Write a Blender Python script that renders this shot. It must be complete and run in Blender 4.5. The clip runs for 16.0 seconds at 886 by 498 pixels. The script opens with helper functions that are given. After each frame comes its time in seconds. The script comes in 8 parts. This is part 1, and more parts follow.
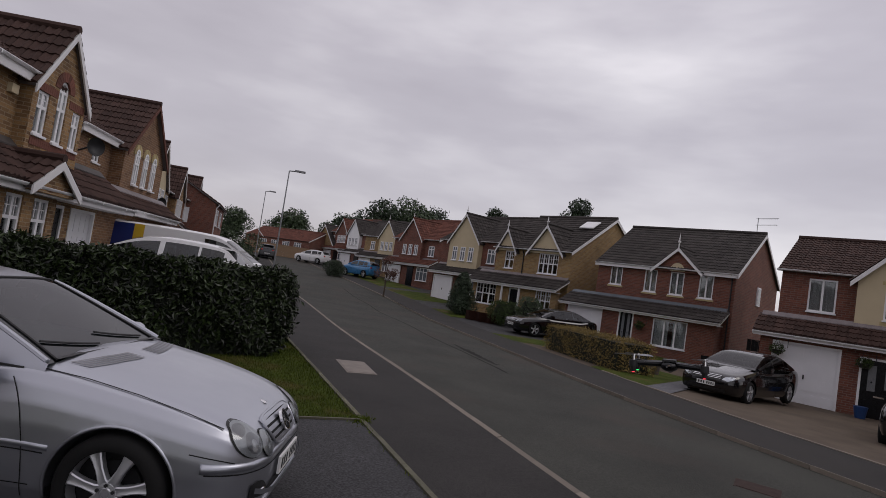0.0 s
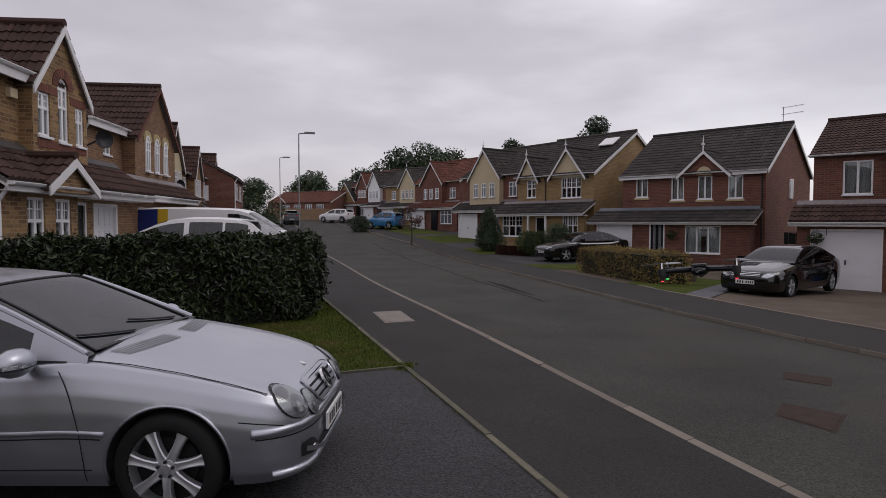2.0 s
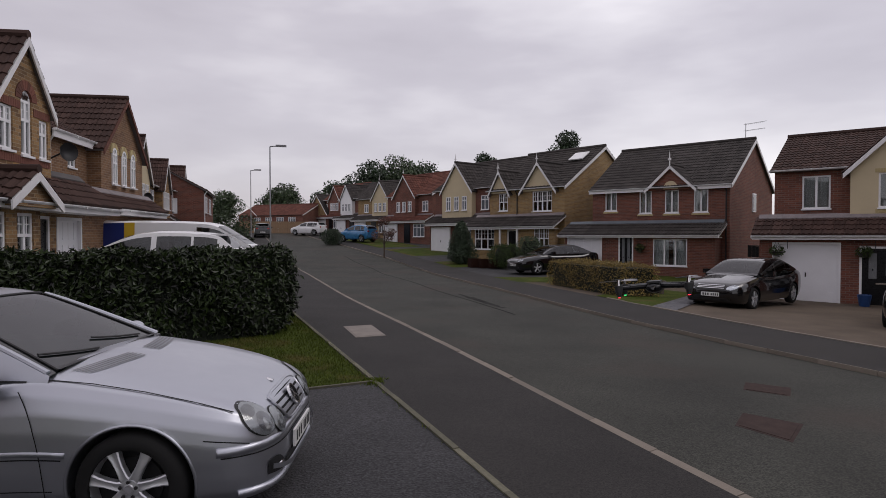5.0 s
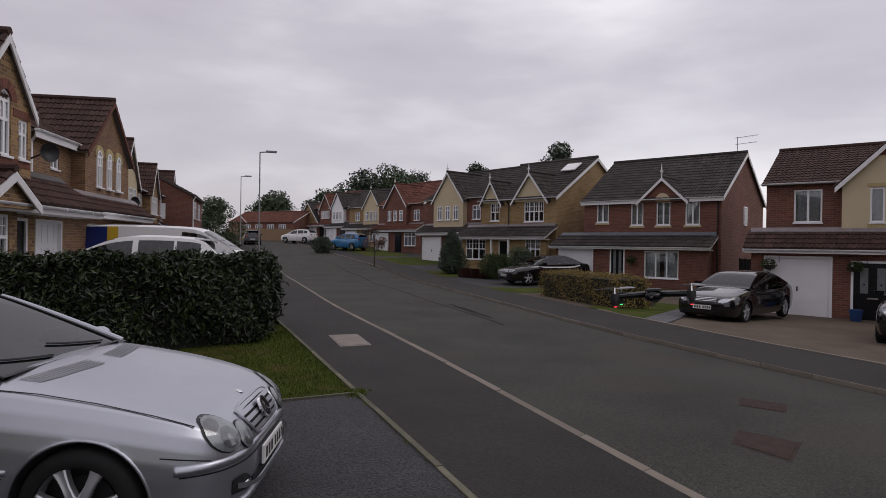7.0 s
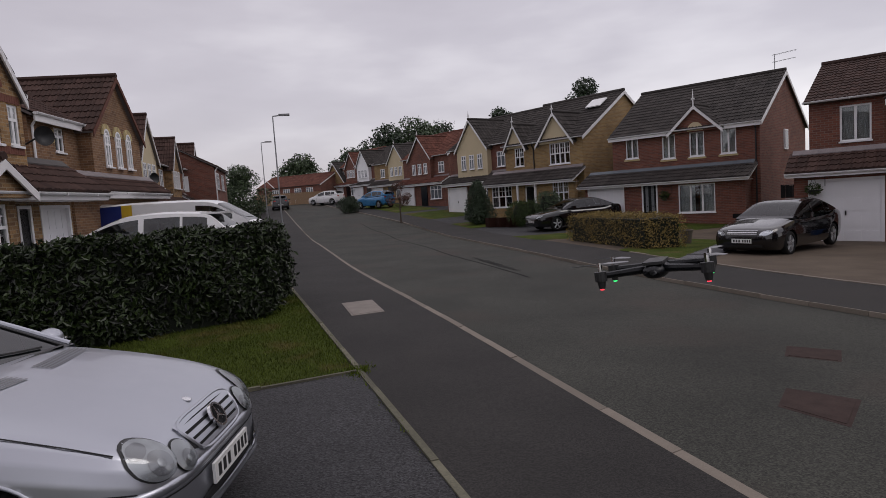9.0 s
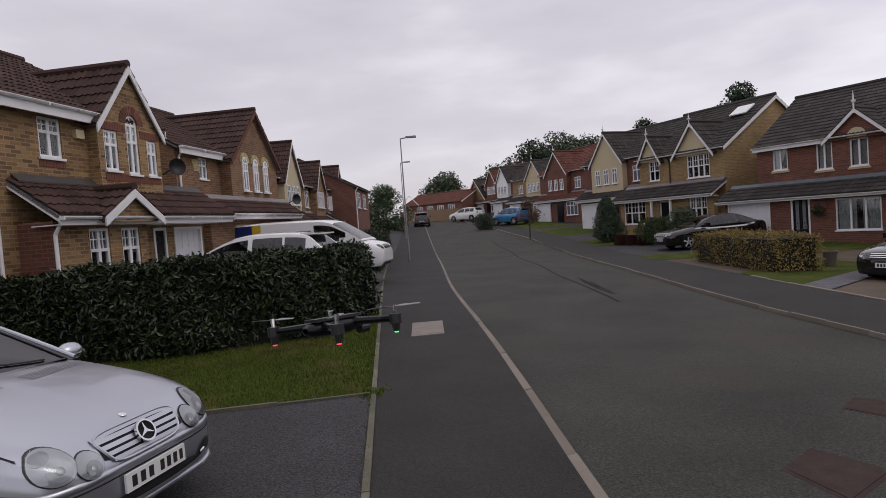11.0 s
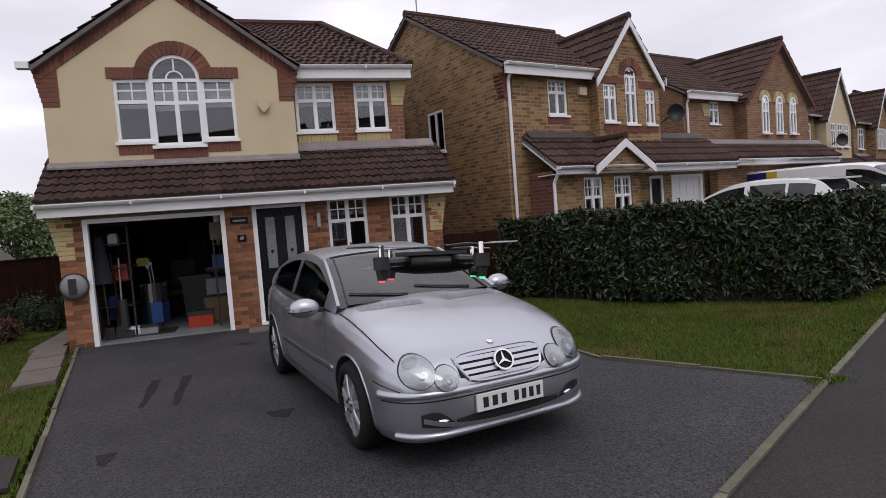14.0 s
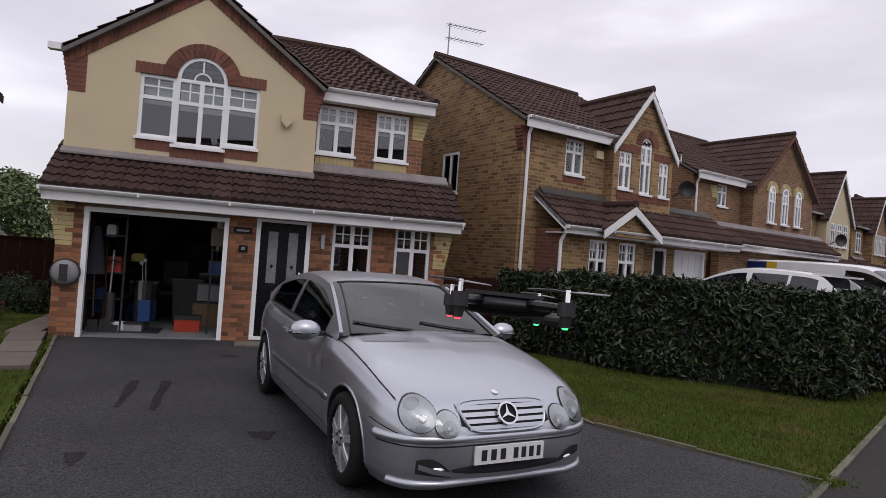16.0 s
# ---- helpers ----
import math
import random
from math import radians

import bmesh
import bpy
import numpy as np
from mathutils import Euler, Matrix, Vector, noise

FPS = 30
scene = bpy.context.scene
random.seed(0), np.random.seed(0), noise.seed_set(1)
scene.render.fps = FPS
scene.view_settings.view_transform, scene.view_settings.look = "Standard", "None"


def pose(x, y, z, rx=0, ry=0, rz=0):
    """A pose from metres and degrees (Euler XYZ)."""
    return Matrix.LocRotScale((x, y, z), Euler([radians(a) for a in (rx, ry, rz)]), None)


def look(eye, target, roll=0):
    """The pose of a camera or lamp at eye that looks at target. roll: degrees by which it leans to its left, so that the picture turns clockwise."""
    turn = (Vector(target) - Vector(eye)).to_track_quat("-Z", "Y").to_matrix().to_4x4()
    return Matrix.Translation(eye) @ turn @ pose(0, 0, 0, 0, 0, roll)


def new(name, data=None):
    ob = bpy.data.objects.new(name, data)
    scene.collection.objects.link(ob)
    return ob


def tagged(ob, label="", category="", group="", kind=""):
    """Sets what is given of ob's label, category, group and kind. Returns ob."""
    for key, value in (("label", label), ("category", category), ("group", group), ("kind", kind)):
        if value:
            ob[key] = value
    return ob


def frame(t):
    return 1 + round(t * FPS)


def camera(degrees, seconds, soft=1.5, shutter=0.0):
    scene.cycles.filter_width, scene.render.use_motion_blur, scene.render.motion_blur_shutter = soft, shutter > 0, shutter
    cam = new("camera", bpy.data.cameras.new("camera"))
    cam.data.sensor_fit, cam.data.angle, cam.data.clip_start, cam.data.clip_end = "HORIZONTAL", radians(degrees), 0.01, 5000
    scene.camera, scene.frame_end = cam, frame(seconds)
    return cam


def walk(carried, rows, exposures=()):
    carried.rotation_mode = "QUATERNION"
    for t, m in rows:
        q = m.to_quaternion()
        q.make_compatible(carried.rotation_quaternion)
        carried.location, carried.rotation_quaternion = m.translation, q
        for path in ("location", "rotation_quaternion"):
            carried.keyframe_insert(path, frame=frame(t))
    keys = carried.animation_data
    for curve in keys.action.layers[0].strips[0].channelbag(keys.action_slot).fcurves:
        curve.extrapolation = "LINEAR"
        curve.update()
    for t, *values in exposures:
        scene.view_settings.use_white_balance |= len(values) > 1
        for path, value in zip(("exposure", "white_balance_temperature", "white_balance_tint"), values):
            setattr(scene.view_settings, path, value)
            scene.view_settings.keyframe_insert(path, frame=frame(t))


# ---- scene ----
# ---------- camera and its walk ----------
cam = camera(72.5, 16.0, soft=0.8)
# seconds, eye x y z, yaw, pitch, roll
PATH = [
    (0, 1.731, -2.160, 1.757, 7.42, 3.24, -8.53),
    (0.5, 1.722, -2.137, 1.747, 7.54, 3.07, -7.55),
    (1, 1.732, -2.104, 1.729, 8.06, 2.00, -5.76),
    (1.5, 1.760, -2.094, 1.738, 9.18, -0.64, -2.49),
    (2, 1.785, -2.079, 1.747, 9.94, -2.49, -0.02),
    (2.5, 1.819, -2.096, 1.755, 10.72, -4.18, 1.92),
    (3, 1.839, -2.117, 1.757, 11.20, -4.54, 3.76),
    (3.5, 1.820, -2.124, 1.761, 11.51, -4.28, 3.27),
    (4, 1.804, -2.102, 1.769, 10.33, -3.49, 1.63),
    (4.5, 1.820, -2.136, 1.780, 8.13, -2.06, 0.79),
    (7, 1.855, -1.872, 1.735, 6.61, -0.34, -0.79),
    (7.5, 1.758, -1.661, 1.775, 4.86, 0.10, 2.12),
    (8, 1.804, -1.462, 1.782, 2.30, -0.98, 5.59),
    (8.5, 2.011, -1.253, 1.775, 6.06, -4.13, 6.44),
    (8.7, 2.042, -1.185, 1.802, 7.42, -5.07, 5.47),
    (10.8, 3.488, -0.743, 1.797, 23.01, -2.03, 2.91),
    (11, 3.569, -0.662, 1.822, 23.94, -2.51, 4.23),
    (11.5, 3.734, -0.408, 1.800, 26.63, -3.20, 9.50),
    (12, 3.982, -0.124, 1.749, 35.85, -1.05, 12.11),
    (12.5, 4.171, -0.004, 1.787, 46.59, -1.90, 4.69),
    (13, 4.158, 0.207, 1.781, 55.85, -3.57, 2.32),
    (13.5, 4.242, 0.340, 1.760, 67.06, -3.42, 1.85),
    (14, 3.962, 0.478, 1.647, 72.67, -3.24, 4.34),
    (14.5, 3.928, 0.655, 1.671, 75.58, -1.80, 4.52),
    (15, 3.961, 0.816, 1.689, 83.36, -1.31, 0.57),
    (15.5, 3.909, 0.550, 1.649, 80.21, 0.19, -4.63),
    (16, 3.802, 0.312, 1.633, 71.97, 0.65, -4.18),
]
walk(cam, [(t, pose(x, y, z, 90 + p, r, w)) for t, x, y, z, w, p, r in PATH],
     exposures=((0, 0.0, 6560, 12.3), (3.5, 0.25, 6560, 12.3), (8, 0.12, 6560, 12.3), (11, 0.36, 6550, 12), (12.5, 0.42, 6500, 11.5), (14, 0.77, 6470, 11), (15, 0.64, 6470, 11), (16, 0.64, 6470, 11)))

# ---------- overcast sky, soft sun, exposure ----------
scene.view_settings.exposure = 0.0
world = bpy.data.worlds.new("overcast_sky")
scene.world = world
world.use_nodes = True
wn, wl = world.node_tree.nodes, world.node_tree.links
wn.clear()
w_out, w_bg, w_tc = wn.new("ShaderNodeOutputWorld"), wn.new("ShaderNodeBackground"), wn.new("ShaderNodeTexCoord")
w_sky = wn.new("ShaderNodeTexSky")
w_sky.sky_type, w_sky.sun_disc, w_sky.sun_elevation, w_sky.sun_rotation = "NISHITA", False, radians(48), radians(60)
w_map = wn.new("ShaderNodeMapping")
w_map.inputs["Scale"].default_value = (1.0, 1.0, 3.6)
w_map.inputs["Rotation"].default_value = (radians(5), radians(-7), radians(20))
w_n = wn.new("ShaderNodeTexNoise")
w_n.inputs["Scale"].default_value, w_n.inputs["Detail"].default_value, w_n.inputs["Roughness"].default_value = 1.5, 5.0, 0.5
w_r = wn.new("ShaderNodeValToRGB")
for pos, c in ((0.30, (0.40, 0.370, 0.405, 1)), (0.50, (0.51, 0.482, 0.52, 1)), (0.62, (0.66, 0.635, 0.665, 1)), (0.78, (0.95, 0.92, 0.94, 1))):
    e = w_r.color_ramp.elements.new(pos)
    e.color = c
w_r.color_ramp.elements.remove(w_r.color_ramp.elements[0])
w_r.color_ramp.elements.remove(w_r.color_ramp.elements[-1])
w_sep = wn.new("ShaderNodeSeparateXYZ")
w_up = wn.new("ShaderNodeMapRange")          # an overcast sky is brightest overhead
for k, v in (("From Min", 0.30), ("From Max", 0.95), ("To Min", 1.0), ("To Max", 1.25)):
    w_up.inputs[k].default_value = v
w_mul = wn.new("ShaderNodeVectorMath")
w_mul.operation = "SCALE"
w_mix = wn.new("ShaderNodeMixRGB")
w_mix.inputs[0].default_value = 0.015
wl.new(w_tc.outputs["Generated"], w_map.inputs["Vector"])
wl.new(w_map.outputs[0], w_n.inputs["Vector"])
wl.new(w_n.outputs["Fac"], w_r.inputs[0])
wl.new(w_tc.outputs["Generated"], w_sep.inputs[0])
wl.new(w_sep.outputs[2], w_up.inputs[0])
wl.new(w_r.outputs[0], w_mix.inputs[1])
wl.new(w_sky.outputs[0], w_mix.inputs[2])
wl.new(w_mix.outputs[0], w_mul.inputs[0])
wl.new(w_up.outputs[0], w_mul.inputs["Scale"])
wl.new(w_mul.outputs[0], w_bg.inputs[0])
w_bg.inputs[1].default_value = 0.95
wl.new(w_bg.outputs[0], w_out.inputs[0])
sun = new("sun", bpy.data.lights.new("sun", "SUN"))
sun.data.energy, sun.data.angle, sun.data.color = 0.35, radians(25), (1.0, 0.96, 0.92)
sun.matrix_world = look((30, 10, 40), (0, 6, 0))


# ---------- materials ----------
def material(name, color, rough=0.7, metal=0.0, var=0.25, scale=3.0, fine=60.0, bump=0.15, dist=0.004, coat=0.0, spec=0.5, stain=None, coords="Object", speckle=None):
    """A surface with colour variation at two scales and fine relief."""
    m = bpy.data.materials.new(name)
    m.use_nodes = True
    n, l = m.node_tree.nodes, m.node_tree.links
    b = n["Principled BSDF"]
    b.inputs["Metallic"].default_value, b.inputs["Coat Weight"].default_value = metal, coat
    b.inputs["Coat Roughness"].default_value, b.inputs["Specular IOR Level"].default_value = 0.05, spec
    tc = n.new("ShaderNodeTexCoord")
    big, small = n.new("ShaderNodeTexNoise"), n.new("ShaderNodeTexNoise")
    big.inputs["Scale"].default_value, big.inputs["Detail"].default_value = scale, 4
    small.inputs["Scale"].default_value, small.inputs["Detail"].default_value = fine, 3
    for x in (big, small):
        l.new(tc.outputs[coords], x.inputs["Vector"])
    add = n.new("ShaderNodeMath")
    add.operation = "ADD"
    l.new(big.outputs["Fac"], add.inputs[0])
    l.new(small.outputs["Fac"], add.inputs[1])
    mr = n.new("ShaderNodeMapRange")
    for k, v in (("From Min", 0.6), ("From Max", 1.4), ("To Min", 1 - var), ("To Max", 1 + var)):
        mr.inputs[k].default_value = v
    l.new(add.outputs[0], mr.inputs[0])
    sc = n.new("ShaderNodeVectorMath")
    sc.operation = "SCALE"
    sc.inputs[0].default_value = color
    l.new(mr.outputs[0], sc.inputs["Scale"])
    last = sc.outputs[0]
    if speckle:                                   # stones of the aggregate
        vo, vr, vs = n.new("ShaderNodeTexVoronoi"), n.new("ShaderNodeMapRange"), n.new("ShaderNodeVectorMath")
        vo.inputs["Scale"].default_value = speckle[0]
        l.new(tc.outputs[coords], vo.inputs["Vector"])
        vx = n.new("ShaderNodeSeparateXYZ")
        l.new(vo.outputs["Color"], vx.inputs[0])
        vs.operation = "SCALE"
        for k, v in (("From Min", 0.0), ("From Max", 1.0), ("To Min", 1 - speckle[1]), ("To Max", 1 + speckle[1])):
            vr.inputs[k].default_value = v
        l.new(vx.outputs[0], vr.inputs[0])
        l.new(last, vs.inputs[0])
        l.new(vr.outputs[0], vs.inputs["Scale"])
        last = vs.outputs[0]
    if stain:
        st, rp, mx = n.new("ShaderNodeTexNoise"), n.new("ShaderNodeMapRange"), n.new("ShaderNodeMixRGB")
        st.inputs["Scale"].default_value, st.inputs["Detail"].default_value = stain[1], 5
        l.new(tc.outputs[coords], st.inputs["Vector"])
        for k, v in (("From Min", 0.52), ("From Max", 0.68), ("To Min", 0.0), ("To Max", stain[2])):
            rp.inputs[k].default_value = v
        l.new(st.outputs["Fac"], rp.inputs[0])
        l.new(rp.outputs[0], mx.inputs[0])
        l.new(last, mx.inputs[1])
        mx.inputs[2].default_value = (*stain[0], 1)
        last = mx.outputs[0]
    l.new(last, b.inputs["Base Color"])
    rr = n.new("ShaderNodeMapRange")
    for k, v in (("From Min", 0.3), ("From Max", 0.7), ("To Min", max(0.02, rough - 0.06)), ("To Max", min(1, rough + 0.06))):
        rr.inputs[k].default_value = v
    l.new(small.outputs["Fac"], rr.inputs[0])
    l.new(rr.outputs[0], b.inputs["Roughness"])
    if bump:
        bp = n.new("ShaderNodeBump")
        bp.inputs["Strength"].default_value, bp.inputs["Distance"].default_value = bump, dist
        l.new(small.outputs["Fac"], bp.inputs["Height"])
        l.new(bp.outputs[0], b.inputs["Normal"])
    return m


def plain(name, color, rough=0.4, metal=0.0, coat=0.0, spec=0.5):
    m = bpy.data.materials.new(name)
    m.use_nodes = True
    b = m.node_tree.nodes["Principled BSDF"]
    b.inputs["Base Color"].default_value, b.inputs["Roughness"].default_value = (*color, 1), rough
    b.inputs["Metallic"].default_value, b.inputs["Coat Weight"].default_value = metal, coat
    b.inputs["Coat Roughness"].default_value, b.inputs["Specular IOR Level"].default_value = 0.04, spec
    return m


def brickwork(name, c1, c2, mortar=(0.42, 0.38, 0.34)):
    """Stretcher-bond facing brick, joints recessed, laid on the walls' metre grid."""
    m = bpy.data.materials.new(name)
    m.use_nodes = True
    n, l = m.node_tree.nodes, m.node_tree.links
    b = n["Principled BSDF"]
    uv = n.new("ShaderNodeUVMap")
    br = n.new("ShaderNodeTexBrick")
    br.inputs["Scale"].default_value = 1.0
    br.inputs["Brick Width"].default_value, br.inputs["Row Height"].default_value = 0.225, 0.075
    br.inputs["Mortar Size"].default_value, br.inputs["Mortar Smooth"].default_value, br.inputs["Bias"].default_value = 0.008, 0.2, 0.0
    br.inputs["Color1"].default_value, br.inputs["Color2"].default_value = (*c1, 1), (*c2, 1)
    br.inputs["Mortar"].default_value = (*mortar, 1)
    l.new(uv.outputs[0], br.inputs["Vector"])
    tc = n.new("ShaderNodeTexCoord")
    nz, fine = n.new("ShaderNodeTexNoise"), n.new("ShaderNodeTexNoise")
    nz.inputs["Scale"].default_value, nz.inputs["Detail"].default_value = 0.9, 5
    fine.inputs["Scale"].default_value, fine.inputs["Detail"].default_value = 45, 3
    for x in (nz, fine):
        l.new(tc.outputs["Object"], x.inputs["Vector"])
    add = n.new("ShaderNodeMath")
    add.operation = "ADD"
    l.new(nz.outputs["Fac"], add.inputs[0])
    l.new(fine.outputs["Fac"], add.inputs[1])
    mr = n.new("ShaderNodeMapRange")
    for k, v in (("From Min", 0.6), ("From Max", 1.4), ("To Min", 0.68), ("To Max", 1.32)):
        mr.inputs[k].default_value = v
    l.new(add.outputs[0], mr.inputs[0])
    sc = n.new("ShaderNodeVectorMath")
    sc.operation = "SCALE"
    l.new(br.outputs["Color"], sc.inputs[0])
    l.new(mr.outputs[0], sc.inputs["Scale"])
    l.new(sc.outputs[0], b.inputs["Base Color"])
    b.inputs["Roughness"].default_value = 0.85
    b1, b2 = n.new("ShaderNodeBump"), n.new("ShaderNodeBump")
    b1.invert = True
    b1.inputs["Strength"].default_value, b1.inputs["Distance"].default_value = 0.7, 0.006
    l.new(br.outputs["Fac"], b1.inputs["Height"])
    b2.inputs["Strength"].default_value, b2.inputs["Distance"].default_value = 0.3, 0.003
    l.new(fine.outputs["Fac"], b2.inputs["Height"])
    l.new(b1.outputs[0], b2.inputs["Normal"])
    l.new(b2.outputs[0], b.inputs["Normal"])
    return m


def piece_vary(m, amount=0.35, island=False):
    """Vary the colour of a material from piece to piece."""
    n, l = m.node_tree.nodes, m.node_tree.links
    b = n["Principled BSDF"]
    src = b.inputs["Base Color"].links[0].from_socket
    r = n.new("ShaderNodeNewGeometry" if island else "ShaderNodeObjectInfo")
    mr = n.new("ShaderNodeMapRange")
    mr.inputs["To Min"].default_value, mr.inputs["To Max"].default_value = 1 - amount, 1 + amount
    l.new(r.outputs["Random Per Island" if island else "Random"], mr.inputs[0])
    sc = n.new("ShaderNodeVectorMath")
    sc.operation = "SCALE"
    l.new(src, sc.inputs[0])
    l.new(mr.outputs[0], sc.inputs["Scale"])
    l.new(sc.outputs[0], b.inputs["Base Color"])
    return m


M_ROAD = material("road_asphalt", (0.0385, 0.0390, 0.0325), 0.85, var=0.5, scale=0.6, fine=60, bump=0.6, dist=0.008, spec=0.3, stain=((0.058, 0.044, 0.036), 0.35, 0.5), speckle=(95, 0.55))
M_PAVE = material("pavement_asphalt", (0.0265, 0.0245, 0.023), 0.85, var=0.40, scale=0.9, fine=70, bump=0.5, dist=0.006, spec=0.3, stain=((0.036, 0.032, 0.029), 0.5, 0.5), speckle=(115, 0.5))
M_DRIVE = material("drive_asphalt", (0.032, 0.0315, 0.0335), 0.8, var=0.55, scale=0.8, fine=50, bump=0.9, dist=0.010, spec=0.4, stain=((0.021, 0.021, 0.022), 0.6, 0.5), speckle=(95, 0.85))
M_DRIVE2 = material("block_paving_drive", (0.105, 0.082, 0.062), 0.9, spec=0.2, var=0.35, scale=1.2, fine=50, bump=0.4)
M_TAR = material("tar_repair", (0.019, 0.019, 0.019), 0.95, spec=0.1, var=0.3, scale=3, fine=80)
M_TAR2 = material("old_tar_patch", (0.031, 0.031, 0.029), 0.95, spec=0.1, var=0.5, scale=2, fine=60, speckle=(75, 0.5))
M_KERB = piece_vary(material("kerb_concrete", (0.188, 0.160, 0.130), 0.85, var=0.22, scale=4, fine=90, bump=0.4, stain=((0.125, 0.115, 0.085), 2.0, 0.6)), 0.14)
M_EDGE = piece_vary(material("mossy_edging", (0.115, 0.108, 0.075), 0.9, var=0.4, scale=5, fine=60, bump=0.5, stain=((0.05, 0.065, 0.018), 1.5, 0.8)), 0.25)
M_SLAB = piece_vary(material("concrete_slab", (0.135, 0.112, 0.092), 0.85, var=0.25, scale=3, fine=80, bump=0.3), 0.15)
M_COVER = material("cover_concrete", (0.205, 0.178, 0.155), 0.8, var=0.2, scale=5, fine=90)
M_IRON = material("cast_iron_rust", (0.050, 0.034, 0.030), 0.9, spec=0.15, var=0.35, scale=8, fine=70, bump=0.5)
M_GRASS = material("lawn_turf", (0.056, 0.076, 0.013), 0.95, spec=0.1, var=0.5, scale=1.6, fine=120, bump=0.9, dist=0.02, stain=((0.115, 0.085, 0.036), 0.9, 0.85))
M_BLADE = piece_vary(material("grass_blade", (0.070, 0.092, 0.016), 0.9, spec=0.1, var=0.55, scale=1.3, bump=0, stain=((0.150, 0.112, 0.042), 0.9, 0.9)), 0.45, True)
M_MOSS = piece_vary(material("moss_tuft", (0.085, 0.115, 0.018), 0.9, spec=0.1, var=0.4, scale=3, bump=0), 0.4, True)
M_FIELD = material("far_ground", (0.045, 0.065, 0.022), 0.9, var=0.4, scale=0.2, fine=6)
M_SOIL = material("soil", (0.045, 0.034, 0.026), 0.95, var=0.35, scale=3, fine=60, bump=0.9, dist=0.02)
M_GRAVEL = material("slate_gravel", (0.10, 0.10, 0.11), 0.8, var=0.5, scale=4, fine=70, bump=1, dist=0.02)
M_BUFF = brickwork("brick_buff", (0.345, 0.205, 0.085), (0.125, 0.066, 0.030), (0.31, 0.235, 0.15))
M_ORANGE = brickwork("brick_orange", (0.26, 0.105, 0.050), (0.125, 0.048, 0.027), (0.23, 0.165, 0.115))
M_RED = brickwork("brick_red", (0.20, 0.070, 0.044), (0.12, 0.042, 0.030), (0.17, 0.12, 0.095))
M_DARKRED = brickwork("brick_dark_red", (0.125, 0.045, 0.030), (0.075, 0.028, 0.021), (0.12, 0.085, 0.07))
M_BROWNB = brickwork("brick_brown", (0.25, 0.132, 0.062), (0.145, 0.072, 0.036), (0.27, 0.20, 0.14))
M_YELLOW = brickwork("brick_yellow", (0.33, 0.215, 0.088), (0.23, 0.14, 0.055), (0.30, 0.24, 0.16))
M_REDDET = piece_vary(material("red_brick_piece", (0.165, 0.060, 0.040), 0.85, var=0.25, scale=6, fine=70, bump=0.4), 0.3)
M_BRICKP = piece_vary(material("orange_brick_piece", (0.205, 0.082, 0.037), 0.85, var=0.35, scale=7, fine=70, bump=0.5), 0.55)
M_REDI = piece_vary(material("red_brick_detail", (0.150, 0.055, 0.037), 0.85, var=0.25, scale=6, fine=70, bump=0.4), 0.35, True)
M_YELI = piece_vary(material("yellow_brick_detail", (0.43, 0.345, 0.175), 0.85, var=0.2, scale=6, fine=70, bump=0.4), 0.22, True)
M_MORTAR = material("mortar", (0.24, 0.18, 0.13), 0.9, var=0.2, scale=8, fine=90)
M_CREAM = material("cream_render", (0.56, 0.47, 0.31), 0.9, var=0.10, scale=1.0, fine=140, bump=0.35, dist=0.003, stain=((0.47, 0.39, 0.26), 0.7, 0.4))
M_TILEP = piece_vary(material("brown_tile_piece", (0.052, 0.030, 0.026), 0.85, spec=0.25, var=0.3, scale=5, fine=60, bump=0.4, stain=((0.05, 0.045, 0.035), 3.0, 0.5)), 0.28)
M_TILE_BROWN = piece_vary(material("brown_roof_tile", (0.058, 0.033, 0.027), 0.85, spec=0.25, var=0.3, scale=1.2, fine=50, bump=0.3), 0.25, True)
M_TILE_RED = piece_vary(material("red_roof_tile", (0.125, 0.050, 0.036), 0.85, spec=0.25, var=0.3, scale=1.2, fine=50, bump=0.3), 0.25, True)
M_TILE_GREY = piece_vary(material("grey_roof_tile", (0.050, 0.044, 0.041), 0.85, spec=0.25, var=0.3, scale=1.2, fine=50, bump=0.3), 0.25, True)
M_LEAD = material("lead_flashing", (0.20, 0.172, 0.172), 0.6, var=0.3, scale=4, fine=40)
M_LEADDK = material("weathered_lead", (0.055, 0.046, 0.042), 0.7, var=0.4, scale=4, fine=40)
M_STAIN = material("oil_stain", (0.0205, 0.0180, 0.0195), 0.85, spec=0.2, var=0.5, scale=5, fine=60, speckle=(85, 0.6))
M_SLATE = material("blue_lead", (0.12, 0.14, 0.16), 0.6, var=0.25, scale=3, fine=40)
M_UPVC = material("white_upvc", (0.80, 0.80, 0.81), 0.35, var=0.05, scale=2, fine=40, bump=0)
M_WHITE = material("white_painted_timber", (0.76, 0.75, 0.75), 0.5, var=0.08, scale=2, fine=60, bump=0.05)
M_GARAGE = material("white_garage_door", (0.78, 0.78, 0.80), 0.4, var=0.05, scale=2, fine=60, bump=0.05)
M_BLACK = material("black_gloss_paint", (0.006, 0.0065, 0.008), 0.3, spec=0.25, var=0.2, scale=4, fine=50, bump=0)
M_BLKPL = material("black_plastic", (0.018, 0.018, 0.019), 0.5, var=0.2, scale=6, fine=80)
M_GREYPL = material("grey_plastic", (0.22, 0.22, 0.23), 0.5, var=0.15, scale=6, fine=80)
M_CHROME = plain("chrome", (0.75, 0.75, 0.76), 0.12, 1.0)
